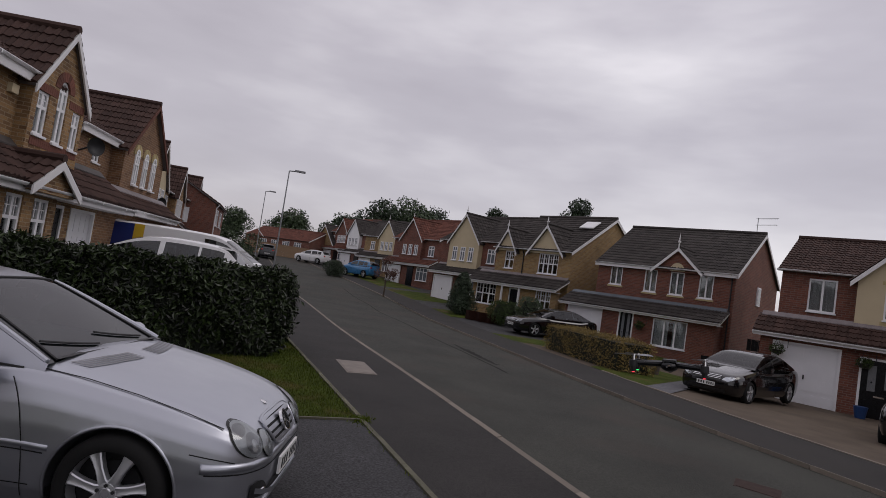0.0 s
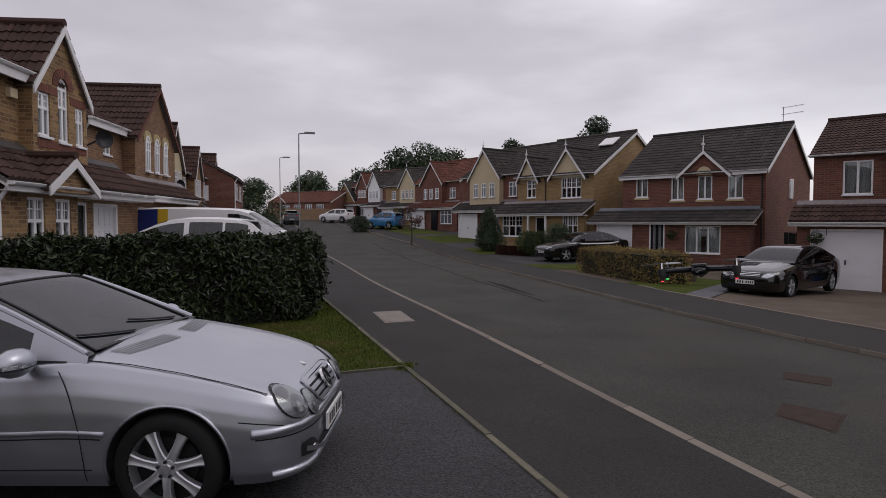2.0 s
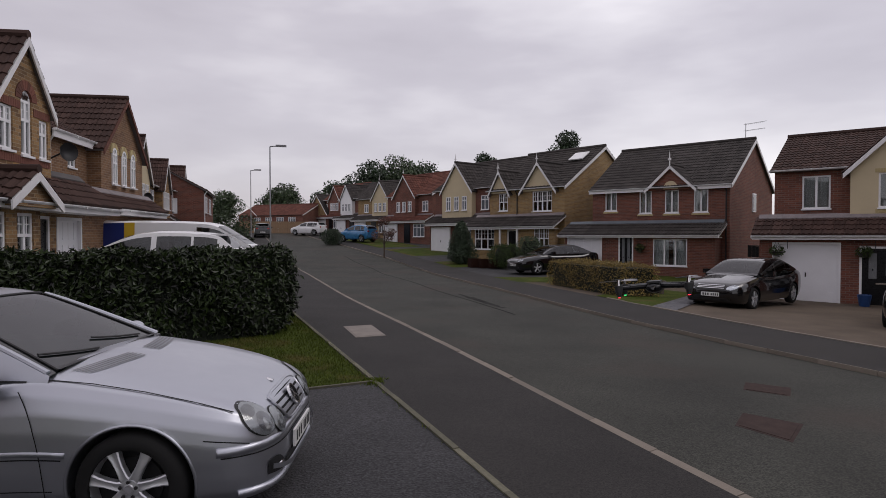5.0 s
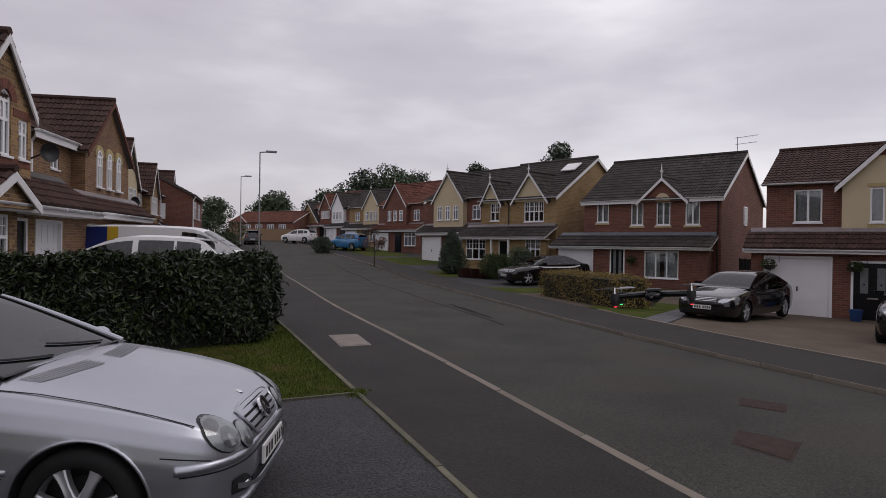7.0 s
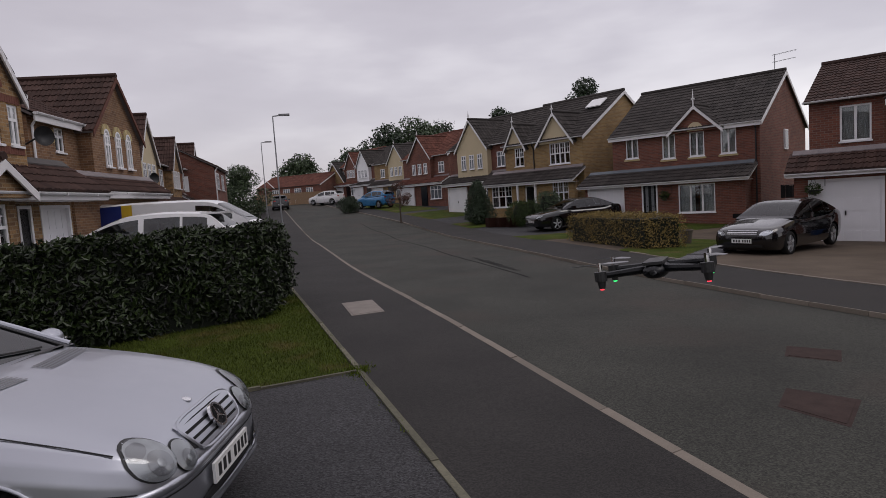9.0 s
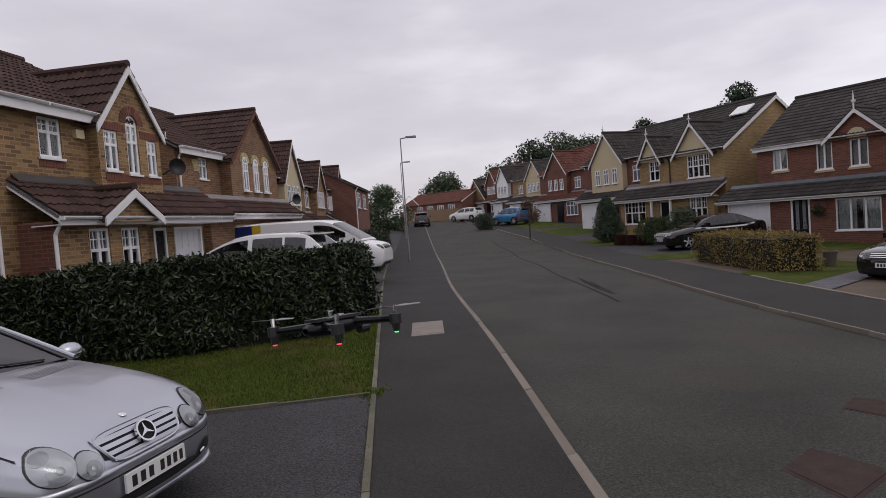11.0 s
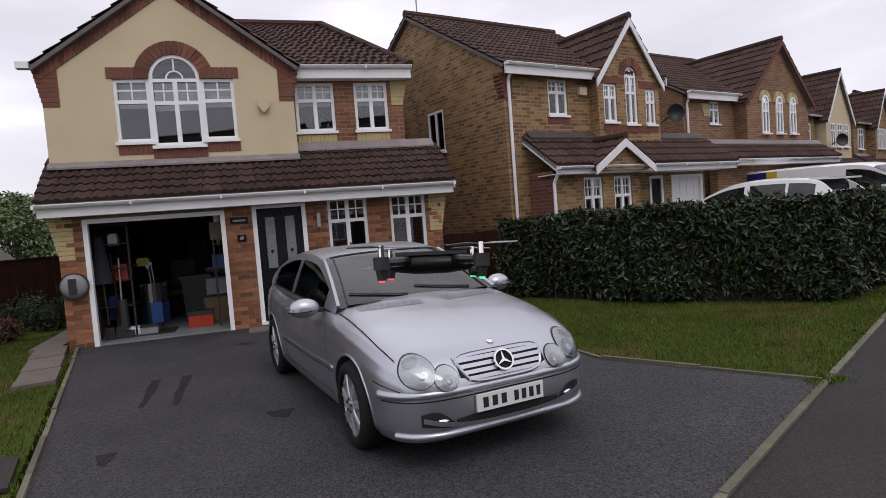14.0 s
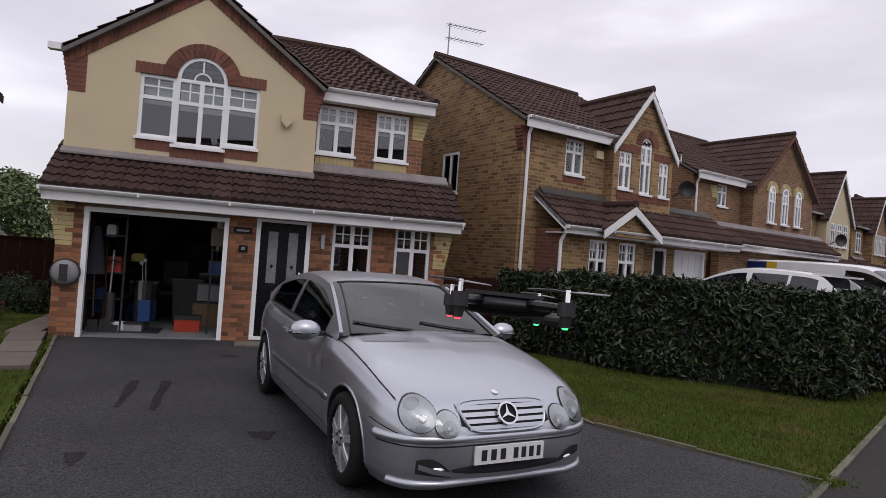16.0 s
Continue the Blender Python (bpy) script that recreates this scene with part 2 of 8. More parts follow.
M_STEEL = material("galvanised_steel", (0.30, 0.31, 0.32), 0.5, 0.6, var=0.2, scale=5, fine=60, bump=0.1)
M_ALLOY = plain("alloy_silver", (0.64, 0.65, 0.67), 0.36, 0.75)
M_TYRE = material("tyre_rubber", (0.010, 0.010, 0.010), 0.8, spec=0.25, var=0.2, scale=10, fine=80)
# near-black for gaps and insides, with their shade carried by the colour
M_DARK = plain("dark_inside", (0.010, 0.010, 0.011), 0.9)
M_ROOM = material("dim_room_wall", (0.075, 0.07, 0.065), 0.9, var=0.3, scale=1.0, fine=20)
M_BLIND = material("white_blind", (0.80, 0.80, 0.80), 0.8, var=0.08, scale=3, fine=60)
M_FROST = material("frosted_glass", (0.17, 0.18, 0.19), 0.25, var=0.2, scale=8, fine=60)
M_CURTAIN = material("net_curtain", (0.55, 0.54, 0.52), 0.9, var=0.15, scale=6, fine=50)
M_WOOD_RED = material("red_stained_fence", (0.036, 0.008, 0.006), 0.95, spec=0.1, var=0.3, scale=3, fine=40, bump=0.3)
M_WOOD_BR = material("brown_fence", (0.026, 0.011, 0.008), 0.95, spec=0.1, var=0.3, scale=3, fine=40, bump=0.3)
M_WOOD_PALE = material("pale_fence", (0.26, 0.17, 0.10), 0.8, var=0.25, scale=2, fine=40, bump=0.3)
M_BARK = material("bark", (0.075, 0.055, 0.040), 0.9, var=0.4, scale=6, fine=30, bump=0.8, dist=0.02)
M_FELT = material("roof_felt", (0.13, 0.115, 0.11), 0.9, var=0.2, scale=4, fine=80)


def leafy(name, color, spread=0.5, spec=0.35):
    m = piece_vary(material(name, color, 0.40, var=0.35, scale=1.2, fine=30, bump=0.05, spec=spec), spread, True)
    return m


M_LAUREL = leafy("laurel_leaf", (0.0160, 0.0265, 0.0070), 1.0, 0.42)
# near-black filler: the shade between the leaves is put into its colour
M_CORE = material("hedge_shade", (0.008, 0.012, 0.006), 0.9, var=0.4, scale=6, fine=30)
M_AUTUMN = leafy("bronze_hedge_leaf", (0.215, 0.155, 0.048), 0.6, 0.2)
# both tree greens are lightened; distance haze is mixed into the colour
M_TREE = leafy("tree_leaf", (0.050, 0.076, 0.034), 0.45)
M_TREE2 = leafy("dark_tree_leaf", (0.032, 0.052, 0.026), 0.45)
M_WILLOW = leafy("willow_leaf", (0.10, 0.135, 0.05), 0.4)
M_RUSSET = leafy("russet_leaf", (0.10, 0.045, 0.030), 0.4)
M_BUSH = leafy("shrub_leaf", (0.036, 0.056, 0.016), 0.5, 0.15)


def glass(name, tint=(0.75, 0.8, 0.82), rough=0.0, alpha=0.22, ior=1.5):
    """A pane: mostly see-through, with real reflection."""
    m = bpy.data.materials.new(name)
    m.use_nodes = True
    n, l = m.node_tree.nodes, m.node_tree.links
    n.remove(n["Principled BSDF"])
    tr, gl, mx, fr = n.new("ShaderNodeBsdfTransparent"), n.new("ShaderNodeBsdfGlossy"), n.new("ShaderNodeMixShader"), n.new("ShaderNodeFresnel")
    tr.inputs[0].default_value = (*tint, 1)
    gl.inputs["Roughness"].default_value = rough + 0.01
    fr.inputs[0].default_value = ior
    mr = n.new("ShaderNodeMapRange")
    mr.inputs["To Min"].default_value, mr.inputs["To Max"].default_value = alpha * 0.35, 1.0
    l.new(fr.outputs[0], mr.inputs[0])
    l.new(mr.outputs[0], mx.inputs[0])
    l.new(tr.outputs[0], mx.inputs[1])
    l.new(gl.outputs[0], mx.inputs[2])
    l.new(mx.outputs[0], n["Material Output"].inputs[0])
    return m


M_GLASS = glass("window_glass", (0.86, 0.89, 0.90), 0.0, 0.16)
M_CARGLASS = glass("car_glass", (0.16, 0.185, 0.19), 0.0, 0.13, 1.5)
M_FAR_GLASS = plain("far_window_glass", (0.13, 0.145, 0.165), 0.06, 0.0, 0.0, 0.6)
M_LENS = glass("lamp_lens", (0.85, 0.88, 0.9), 0.02, 0.3)


def car_paint(name, color, metal=0.0, rough=0.3, coat=1.0):
    m = material(name, color, rough, metal, var=0.02, scale=1.5, fine=5, bump=0.0, coat=coat, spec=0.3)
    return m


# ---------- mesh helpers ----------
class Shape:
    """Collects vertices and faces; becomes one mesh with metre-scaled box UVs."""

    def __init__(self):
        self.v, self.f, self.smooth = [], [], False

    def quad(self, a, b, c, d):
        i = len(self.v)
        self.v += [tuple(a), tuple(b), tuple(c), tuple(d)]
        self.f.append((i, i + 1, i + 2, i + 3))
        return self

    def poly(self, pts):
        i = len(self.v)
        self.v += [tuple(p) for p in pts]
        self.f.append(tuple(range(i, i + len(pts))))
        return self

    def box(self, x0, x1, y0, y1, z0, z1):
        i = len(self.v)
        self.v += [(x, y, z) for z in (z0, z1) for y in (y0, y1) for x in (x0, x1)]
        for q in ((0, 2, 3, 1), (4, 5, 7, 6), (0, 1, 5, 4), (2, 6, 7, 3), (0, 4, 6, 2), (1, 3, 7, 5)):
            self.f.append(tuple(i + k for k in q))
        return self

    def slab(self, pts, offset):
        """A flat polygon thickened by the offset vector."""
        n, i = len(pts), len(self.v)
        o = Vector(offset)
        self.v += [tuple(p) for p in pts] + [tuple(Vector(p) + o) for p in pts]
        self.f.append(tuple(range(i + n - 1, i - 1, -1)))
        self.f.append(tuple(range(i + n, i + 2 * n)))
        for k in range(n):
            self.f.append((i + k, i + (k + 1) % n, i + n + (k + 1) % n, i + n + k))
        return self

    def tube(self, a, b, r0, r1=None, n=8, caps=True):
        a, b = Vector(a), Vector(b)
        r1 = r0 if r1 is None else r1
        d = (b - a).normalized()
        s = d.orthogonal().normalized()
        t = d.cross(s)
        i = len(self.v)
        for c, r in ((a, r0), (b, r1)):
            for k in range(n):
                w = 2 * math.pi * k / n
                self.v.append(tuple(c + s * (r * math.cos(w)) + t * (r * math.sin(w))))
        for k in range(n):
            self.f.append((i + k, i + (k + 1) % n, i + n + (k + 1) % n, i + n + k))
        if caps:
            self.f.append(tuple(range(i + n - 1, i - 1, -1)))
            self.f.append(tuple(range(i + n, i + 2 * n)))
        return self

    def path(self, pts, r, n=6):
        """One unbroken tube along the points."""
        pts = [Vector(p) for p in pts]
        i, s = len(self.v), None
        for k, p in enumerate(pts):
            d = (pts[min(k + 1, len(pts) - 1)] - pts[max(k - 1, 0)]).normalized()
            if d.length < 0.5:
                d = (pts[min(k + 1, len(pts) - 1)] - p).normalized()
            s = d.orthogonal().normalized() if s is None else (s - d * s.dot(d)).normalized()
            t = d.cross(s)
            for j in range(n):
                w = 2 * math.pi * j / n
                self.v.append(tuple(p + s * (r * math.cos(w)) + t * (r * math.sin(w))))
            if k:
                for j in range(n):
                    self.f.append((i + (k - 1) * n + j, i + (k - 1) * n + (j + 1) % n, i + k * n + (j + 1) % n, i + k * n + j))
        self.f.append(tuple(range(i + n - 1, i - 1, -1)))
        self.f.append(tuple(range(len(self.v) - n, len(self.v))))
        return self

    def lathe(self, profile, n=32, axis="Y", closed=False):
        """Revolve (radius, along) pairs round an axis."""
        i, m = len(self.v), len(profile)
        for k in range(n):
            w = 2 * math.pi * k / n
            for r, h in profile:
                p = (r * math.cos(w), h, r * math.sin(w)) if axis == "Y" else (r * math.cos(w), r * math.sin(w), h)
                self.v.append(p)
        for k in range(n):
            for j in range(m - 1 + (1 if closed else 0)):
                a, b = i + k * m + j, i + k * m + (j + 1) % m
                c, d = i + ((k + 1) % n) * m + (j + 1) % m, i + ((k + 1) % n) * m + j
                self.f.append((a, b, c, d))
        return self

    def grid(self, rows):
        i, m = len(self.v), len(rows[0])
        for r in rows:
            self.v += [tuple(p) for p in r]
        for a in range(len(rows) - 1):
            for b in range(m - 1):
                self.f.append((i + a * m + b, i + a * m + b + 1, i + (a + 1) * m + b + 1, i + (a + 1) * m + b))
        return self

    def pieces(self):
        """The groups of faces that do not touch one another, as shapes."""
        root = {}

        def find(a):
            while root.setdefault(a, a) != a:
                a = root[a]
            return a
        key = [tuple(round(c, 3) for c in p) for p in self.v]
        for f in self.f:
            for a in f[1:]:
                root[find(key[a])] = find(key[f[0]])
        groups = {}
        for f in self.f:
            groups.setdefault(find(key[f[0]]), []).append(f)
        boxes = []
        for fs in groups.values():
            q = np.array([self.v[i] for f in fs for i in f])
            boxes.append([q.min(0) - 0.0006, q.max(0) + 0.0006, fs])
        k = 0
        while k < len(boxes):
            for j in range(k + 1, len(boxes)):
                if (boxes[k][0] <= boxes[j][1]).all() and (boxes[j][0] <= boxes[k][1]).all():
                    boxes[k] = [np.minimum(boxes[k][0], boxes[j][0]), np.maximum(boxes[k][1], boxes[j][1]), boxes[k][2] + boxes[j][2]]
                    del boxes[j]
                    k = -1
                    break
            k += 1
        out = []
        for lo, hi, fs in boxes:
            s = Shape()
            ids = sorted({i for f in fs for i in f})
            at = {i: n for n, i in enumerate(ids)}
            s.v, s.f = [self.v[i] for i in ids], [tuple(at[i] for i in f) for f in fs]
            out.append(s)
        return out

    def move(self, m):
        self.v = [tuple(m @ Vector(p)) for p in self.v]
        return self

    def mesh(self, name):
        me = bpy.data.meshes.new(name)
        me.from_pydata(self.v, [], self.f)
        me.update()
        uv = me.uv_layers.new(name="UVMap")
        co = np.empty(len(me.vertices) * 3)
        me.vertices.foreach_get("co", co)
        co = co.reshape(-1, 3)
        li = np.empty(len(me.loops), dtype=np.int32)
        me.loops.foreach_get("vertex_index", li)
        nr = np.empty(len(me.polygons) * 3)
        me.polygons.foreach_get("normal", nr)
        tot = np.empty(len(me.polygons), dtype=np.int32)
        me.polygons.foreach_get("loop_total", tot)
        nr = np.abs(np.repeat(nr.reshape(-1, 3), tot, axis=0))
        p = co[li]
        top = (nr[:, 2] > nr[:, 0]) & (nr[:, 2] > nr[:, 1])
        side = (~top) & (nr[:, 0] > nr[:, 1])
        u = np.where(side, p[:, 1], p[:, 0])
        v = np.where(top, p[:, 1], p[:, 2])
        uv.data.foreach_set("uv", np.stack([u, v], 1).ravel().astype(np.float32))
        if self.smooth:
            me.polygons.foreach_set("use_smooth", np.ones(len(me.polygons), dtype=bool))
        return me


SPLIT = {n: n for n in ("fascia", "ground_wall", "side_window", "verge_board", "bargeboard", "wheel_arch_liner", "bonnet_vent", "window_head", "ground_side_wall")}
SPLIT.update(soldier_course="brick", corbel="brick", cladding="board")


def part(name, shape, mat, parent=None, label="", smooth=False, angle=None):
    if name in SPLIT:                             # pieces that stand apart become parts of their own
        pieces = shape.pieces()
        if len(pieces) > 1:
            return [part(SPLIT[name] + " ", p, mat, parent, label, smooth, angle) for p in pieces][0]
    name = name.strip()
    shape.smooth = smooth
    me = shape.mesh(name)
    if smooth:
        bm = bmesh.new()
        bm.from_mesh(me)
        bmesh.ops.remove_doubles(bm, verts=bm.verts, dist=0.0005)
        if angle:
            for e in bm.edges:
                if len(e.link_faces) == 2 and e.calc_face_angle(0) > radians(angle):
                    e.smooth = False
        bm.to_mesh(me)
        bm.free()
    me.materials.append(mat)
    ob = new(name, me)
    if parent is not None:
        ob.parent = parent
    if label:
        ob["label"] = label
    return ob


def thing(name, label, category, m=None, group="", kind=""):
    e = new(name)
    e.empty_display_size = 0.2
    if m is not None:
        e.matrix_world = m
    return tagged(e, label, category, group, kind)


def lerp(pts, y):
    """Piecewise-linear value at y of (y, x) pairs, run on at both ends."""
    for (a, p), (b, q) in zip(pts, pts[1:]):
        if y <= b or (b, q) == pts[-1]:
            return p + (q - p) * (y - a) / (b - a)


# the street's long lines: x for each y
EDGE = ((-14, 10.5), (1.14, 2.25), (17.5, -6.9), (25.2, -11.0), (90, -43))
KERB = ((-14, 12.3), (1.45, 3.71), (7.7, 0.62), (14.4, -2.95), (24.8, -7.95), (62.5, -26.8), (90, -40.5))
FARK = ((-14, 18.2), (0, 10.6), (6.7, 6.85), (12.0, 4.05), (18.6, 1.4), (30.1, -3.5), (38.0, -7.3), (47.0, -12.4), (60.0, -20.3), (90, -36.5))
Z_ROAD, Z_FAR, Z_YARD = -0.07, -0.12, -0.45


def x_edge(y):
    return (lerp(EDGE, y - 2) + 2 * lerp(EDGE, y) + lerp(EDGE, y + 2)) / 4


def x_kerb(y):
    return (lerp(KERB, y - 2.5) + lerp(KERB, y - 1.2) + 2 * lerp(KERB, y) + lerp(KERB, y + 1.2) + lerp(KERB, y + 2.5)) / 6


def x_far(y):
    return (lerp(FARK, y - 2.5) + lerp(FARK, y - 1.2) + 2 * lerp(FARK, y) + lerp(FARK, y + 1.2) + lerp(FARK, y + 2.5)) / 6


def ground_z(x, y):
    """Height of the finished ground on the far side of the street."""
    d = x - x_far(y) - 2.2
    level = min(1.0, max(0.0, (y - 22) / 7))           # the plots further along lie level with the footway
    return Z_FAR + (Z_YARD - Z_FAR) * min(1.0, max(0.0, d / 8.0)) * (1 - level)


def strip(name, fa, fb, za, zb, y0, y1, mat, label, category, steps=60, thick=0.12, kind="structure"):
    s = Shape()
    for k in range(steps):
        a, b = y0 + (y1 - y0) * k / steps, y0 + (y1 - y0) * (k + 1) / steps
        s.slab([(fa(a), a, za), (fb(a), a, zb), (fb(b), b, zb), (fa(b), b, za)], (0, 0, -thick))
    return tagged(part(name, s, mat), label, category, kind=kind)

# ---------- ground, road, pavements ----------
g = Shape()
xs = [-1500, -700, -300, -120, -70, -45, -30, -20, -12, -6, 0, 6, 12, 18, 26, 36, 60, 120, 300, 700, 1500]
ys = [-1500, -600, -200, -60, -25, -12, -4, 4, 12, 20, 28, 36, 46, 58, 75, 100, 160, 300, 700, 1500]
g.grid([[(x, y, -0.60 if abs(x) < 130 and abs(y) < 170 else -0.6 + 0.004 * max(0, math.hypot(x, y) - 170)) for x in xs] for y in ys])
tagged(part("ground", g, M_FIELD, smooth=True), "open grassy ground reaching to the horizon", "ground", kind="structure")

strip("road", x_kerb, x_far, Z_ROAD, Z_FAR - 0.060, -14, 80, M_ROAD, "worn grey asphalt residential street", "road", 90, 0.4)
strip("pavement", x_edge, lambda y: x_kerb(y) - 0.085, 0.0, 0.0, -14, 70, M_PAVE, "dark asphalt footway beside the road", "pavement", 90, 0.4)
strip("pavement_2", lambda y: x_far(y) + 0.085, lambda y: x_far(y) + 2.2, Z_FAR, Z_FAR, -14, 80, M_PAVE, "dark asphalt footway on the opposite side", "pavement", 90, 0.4)


# own driveway and lawns
DRIVE_L = ((-6.6, -2.30), (0.0, -1.02), (3.4, -0.75))
DRIVE_R = ((-6.6, 3.35), (-1.6, 3.85), (0.06, 4.95))
s, N, rows = Shape(), 26, []
for k in range(N + 1):
    u = k / N
    xl, xr = -6.62 + u * (3.33 + 6.62), -6.62 + u * (0.06 + 6.62)
    rows.append([Vector((xl, lerp(DRIVE_L, xl), 0.004)).lerp(Vector((xr, lerp(DRIVE_R, xr), 0.004)), j / 8) for j in range(9)])
s.grid(rows)
tagged(part("driveway", s, M_DRIVE), "coarse dark asphalt driveway with oil stains", "driveway", kind="structure")
s = Shape()
s.slab([(-6.62, 3.35, -0.01), (-6.62, 5.0, -0.01), (-3.2, 10.8, -0.01), (-3.0, 10.5, -0.01), (0.0, 5.15, -0.01), (-0.05, 4.95, -0.01), (-1.6, 3.85, -0.01)], (0, 0, -0.3))
tagged(part("lawn", s, M_GRASS), "mown green front lawn with dry patches", "lawn", kind="structure")
s = Shape()
s.slab([(-12, -2.95, -0.01), (-12, -7.5, -0.01), (6.6, -7.5, -0.01), (3.36, -0.86, -0.01), (0.0, -1.10, -0.01), (-6.0, -2.28, -0.01), (-6.6, -2.95, -0.01)], (0, 0, -0.3))
tagged(part("lawn_2", s, M_GRASS), "green side lawn beside the driveway", "lawn", kind="structure")
s = Shape()
s.slab([(-12, -7.5, -0.05), (-12, -14, -0.05), (10.4, -14, -0.05), (6.6, -7.5, -0.05)], (0, 0, -0.3))
tagged(part("lawn_3", s, M_GRASS), "green lawn of the house next door", "lawn", kind="structure")
# neighbours' drives along the near side, beyond the hedge
s = Shape().grid([[(x_edge(11 + k * 1.6) - 11.5 * j, 11 + k * 1.6 - 3.2 * j, -0.015 + 0.34 * min(1, j / 0.10)) for j in (0, 0.05, 0.10, 0.16, 0.3, 0.5, 0.75, 1)] for k in range(29)])
tagged(part("driveway_2", s, M_DRIVE), "asphalt front drives of the neighbouring houses", "driveway", kind="structure")


s = Shape().slab([(x, y, 0.318) for x, y in ((-4.7, 10.58), (-5.1, 9.6), (-6.6, 6.6), (-7.2, 5.2), (-13, 4.8), (-14.8, 7.82))], (0, 0, -0.5))
tagged(part("driveway_8", s, M_DRIVE), "asphalt forecourt behind the laurel hedge", "driveway", kind="structure")


# yards of the far side: alternating paving, grass, asphalt
def yard(name, y0, y1, d0, d1, mat, label, category, lift=0.0):
    n, rows = 8, []
    for i in range(n + 1):
        row = []
        for j in range(n + 1):
            yy, d = y0 + (y1 - y0) * i / n, d0 + (d1 - d0) * j / n
            x, y = x_far(yy) + d * 0.92, yy + d * 0.40
            row.append((x, y, ground_z(x, y) + lift - 0.006))
        rows.append(row)
    s = Shape().grid(rows)
    return tagged(part(name, s, mat), label, category, kind="structure")


def plot(name, quad, lift, mat, label, category):
    """A four-cornered piece of the far-side ground, on its slope."""
    a, b, c, d = [Vector((*p, 0)) for p in quad]
    rows = [[a.lerp(b, j / 10).lerp(d.lerp(c, j / 10), i / 10) for j in range(11)] for i in range(11)]
    s = Shape().grid([[(p.x, p.y, ground_z(p.x, p.y) + lift) for p in r] for r in rows])
    return tagged(part(name, s, mat), label, category, kind="structure")


yard("driveway_3", -14, 17.0, 1.85, 24, M_DRIVE2, "brownish block-paved double driveway", "driveway")
plot("gravel_strip", ((5.66, 13.6), (8.7, 20.4), (8.2, 20.9), (5.28, 14.5)), 0.012, M_GRAVEL, "strip of dark slate chippings", "gravel")
plot("lawn_4", ((5.28, 14.5), (8.2, 20.9), (6.6, 22.6), (4.15, 17.2)), 0.014, M_GRASS, "small green lawn behind a clipped hedge", "lawn")
yard("driveway_4", 17.0, 21.8, 1.85, 18, M_DRIVE2, "pale paved driveway", "driveway")
yard("lawn_5", 21.8, 24.5, 1.85, 12, M_GRASS, "open front lawn", "lawn", 0.01)
yard("driveway_5", 24.5, 30.5, 1.85, 16, M_DRIVE, "dark asphalt driveway", "driveway")
yard("lawn_6", 30.5, 34.0, 1.95, 7, M_GRASS, "open front lawn", "lawn", 0.01)
yard("driveway_6", 34.0, 39.0, 1.85, 16, M_DRIVE, "dark asphalt driveway", "driveway")
yard("lawn_7", 38.0, 44.0, 1.95, 9, M_GRASS, "open front lawn", "lawn", 0.01)
yard("driveway_7", 44.0, 80.0, 1.85, 16, M_DRIVE, "asphalt frontage of the far houses", "driveway")
yard("lawn_8", 45.5, 58.0, 1.95, 5.5, M_GRASS, "open front lawns far along the street", "lawn", 0.02)


# kerbs: one stone after another
def kerb_run(name, fn, z, side, y0, y1, label, pieces):
    k = thing(name, label, "kerb", kind="structure")
    ln, w, h = 0.90, 0.090, 0.25
    st = Shape().box(-ln / 2 + 0.004, ln / 2 - 0.004, -w / 2, w / 2, -h, 0.0)
    st.v = [(x, y * (0.86 if zz > -0.01 else 1.0), zz - (0.012 if zz > -0.01 and y * side > 0 else 0)) for x, y, zz in st.v]
    me = st.mesh("kerb_stone")
    me.materials.append(M_KERB)
    y, n, rest = y0, 0, Shape()
    while y < y1:
        x = fn(y)
        d = (fn(y + 0.5) - x) / 0.5
        dy = ln / math.hypot(1, d)
        yc = y + dy / 2
        ang = math.atan2(dy, fn(y + dy) - x)
        jig = random.uniform(-0.002, 0.002)
        m = Matrix.Translation((fn(yc) + jig, yc, z + random.uniform(-0.006, 0.004))) @ Matrix.Rotation(ang, 4, "Z")
        if n < pieces:
            ob = new("kerb_stone", me)
            ob.parent, ob.matrix_local = k, m
        else:
            rest.box(-ln / 2 + 0.004, ln / 2 - 0.004, -w / 2, w / 2, -h, 0.0)
            rest.v[-8:] = [tuple(m @ Vector(p)) for p in rest.v[-8:]]
        y += dy
        n += 1
    if rest.v:
        tagged(part("distant_kerb_stones", rest, M_KERB, k), kind="stuff")
    return k


kerb_run("kerb", lambda y: x_kerb(y) - 0.042, 0.012, 1, -12, 66, "weathered concrete kerb stones along the near footway", 60)
kerb_run("kerb_2", lambda y: x_far(y) + 0.045, Z_FAR + 0.012, -1, -12, 76, "weathered concrete kerb stones along the far footway", 60)
# narrow concrete edging behind the near footway
edg = thing("footway_edging", "narrow mossy concrete edging strip behind the footway", "edging", kind="structure")
me = Shape().box(-0.448, 0.448, -0.028, 0.028, -0.2, 0.022).mesh("edging_stone")
me.materials.append(M_EDGE)
y = -9.0
while y < 26:
    dy = 0.9 * math.cos(math.atan(0.558))
    ob = new("edging_stone", me)
    x0, x1 = x_edge(y), x_edge(y + dy)
    ob.parent, ob.matrix_local = edg, Matrix.Translation(((x0 + x1) / 2 - 0.02, y + dy / 2, random.uniform(-0.006, 0.006))) @ Matrix.Rotation(math.atan2(dy, x1 - x0), 4, "Z")
    y += dy
edf = thing("footway_edging", "pale concrete edging at the back of the far footway", "edging", kind="structure")
mef = Shape().box(-0.448, 0.448, -0.04, 0.04, -0.2, 0.02).mesh("edging_stone")
mef.materials.append(M_KERB)
y = -4.0
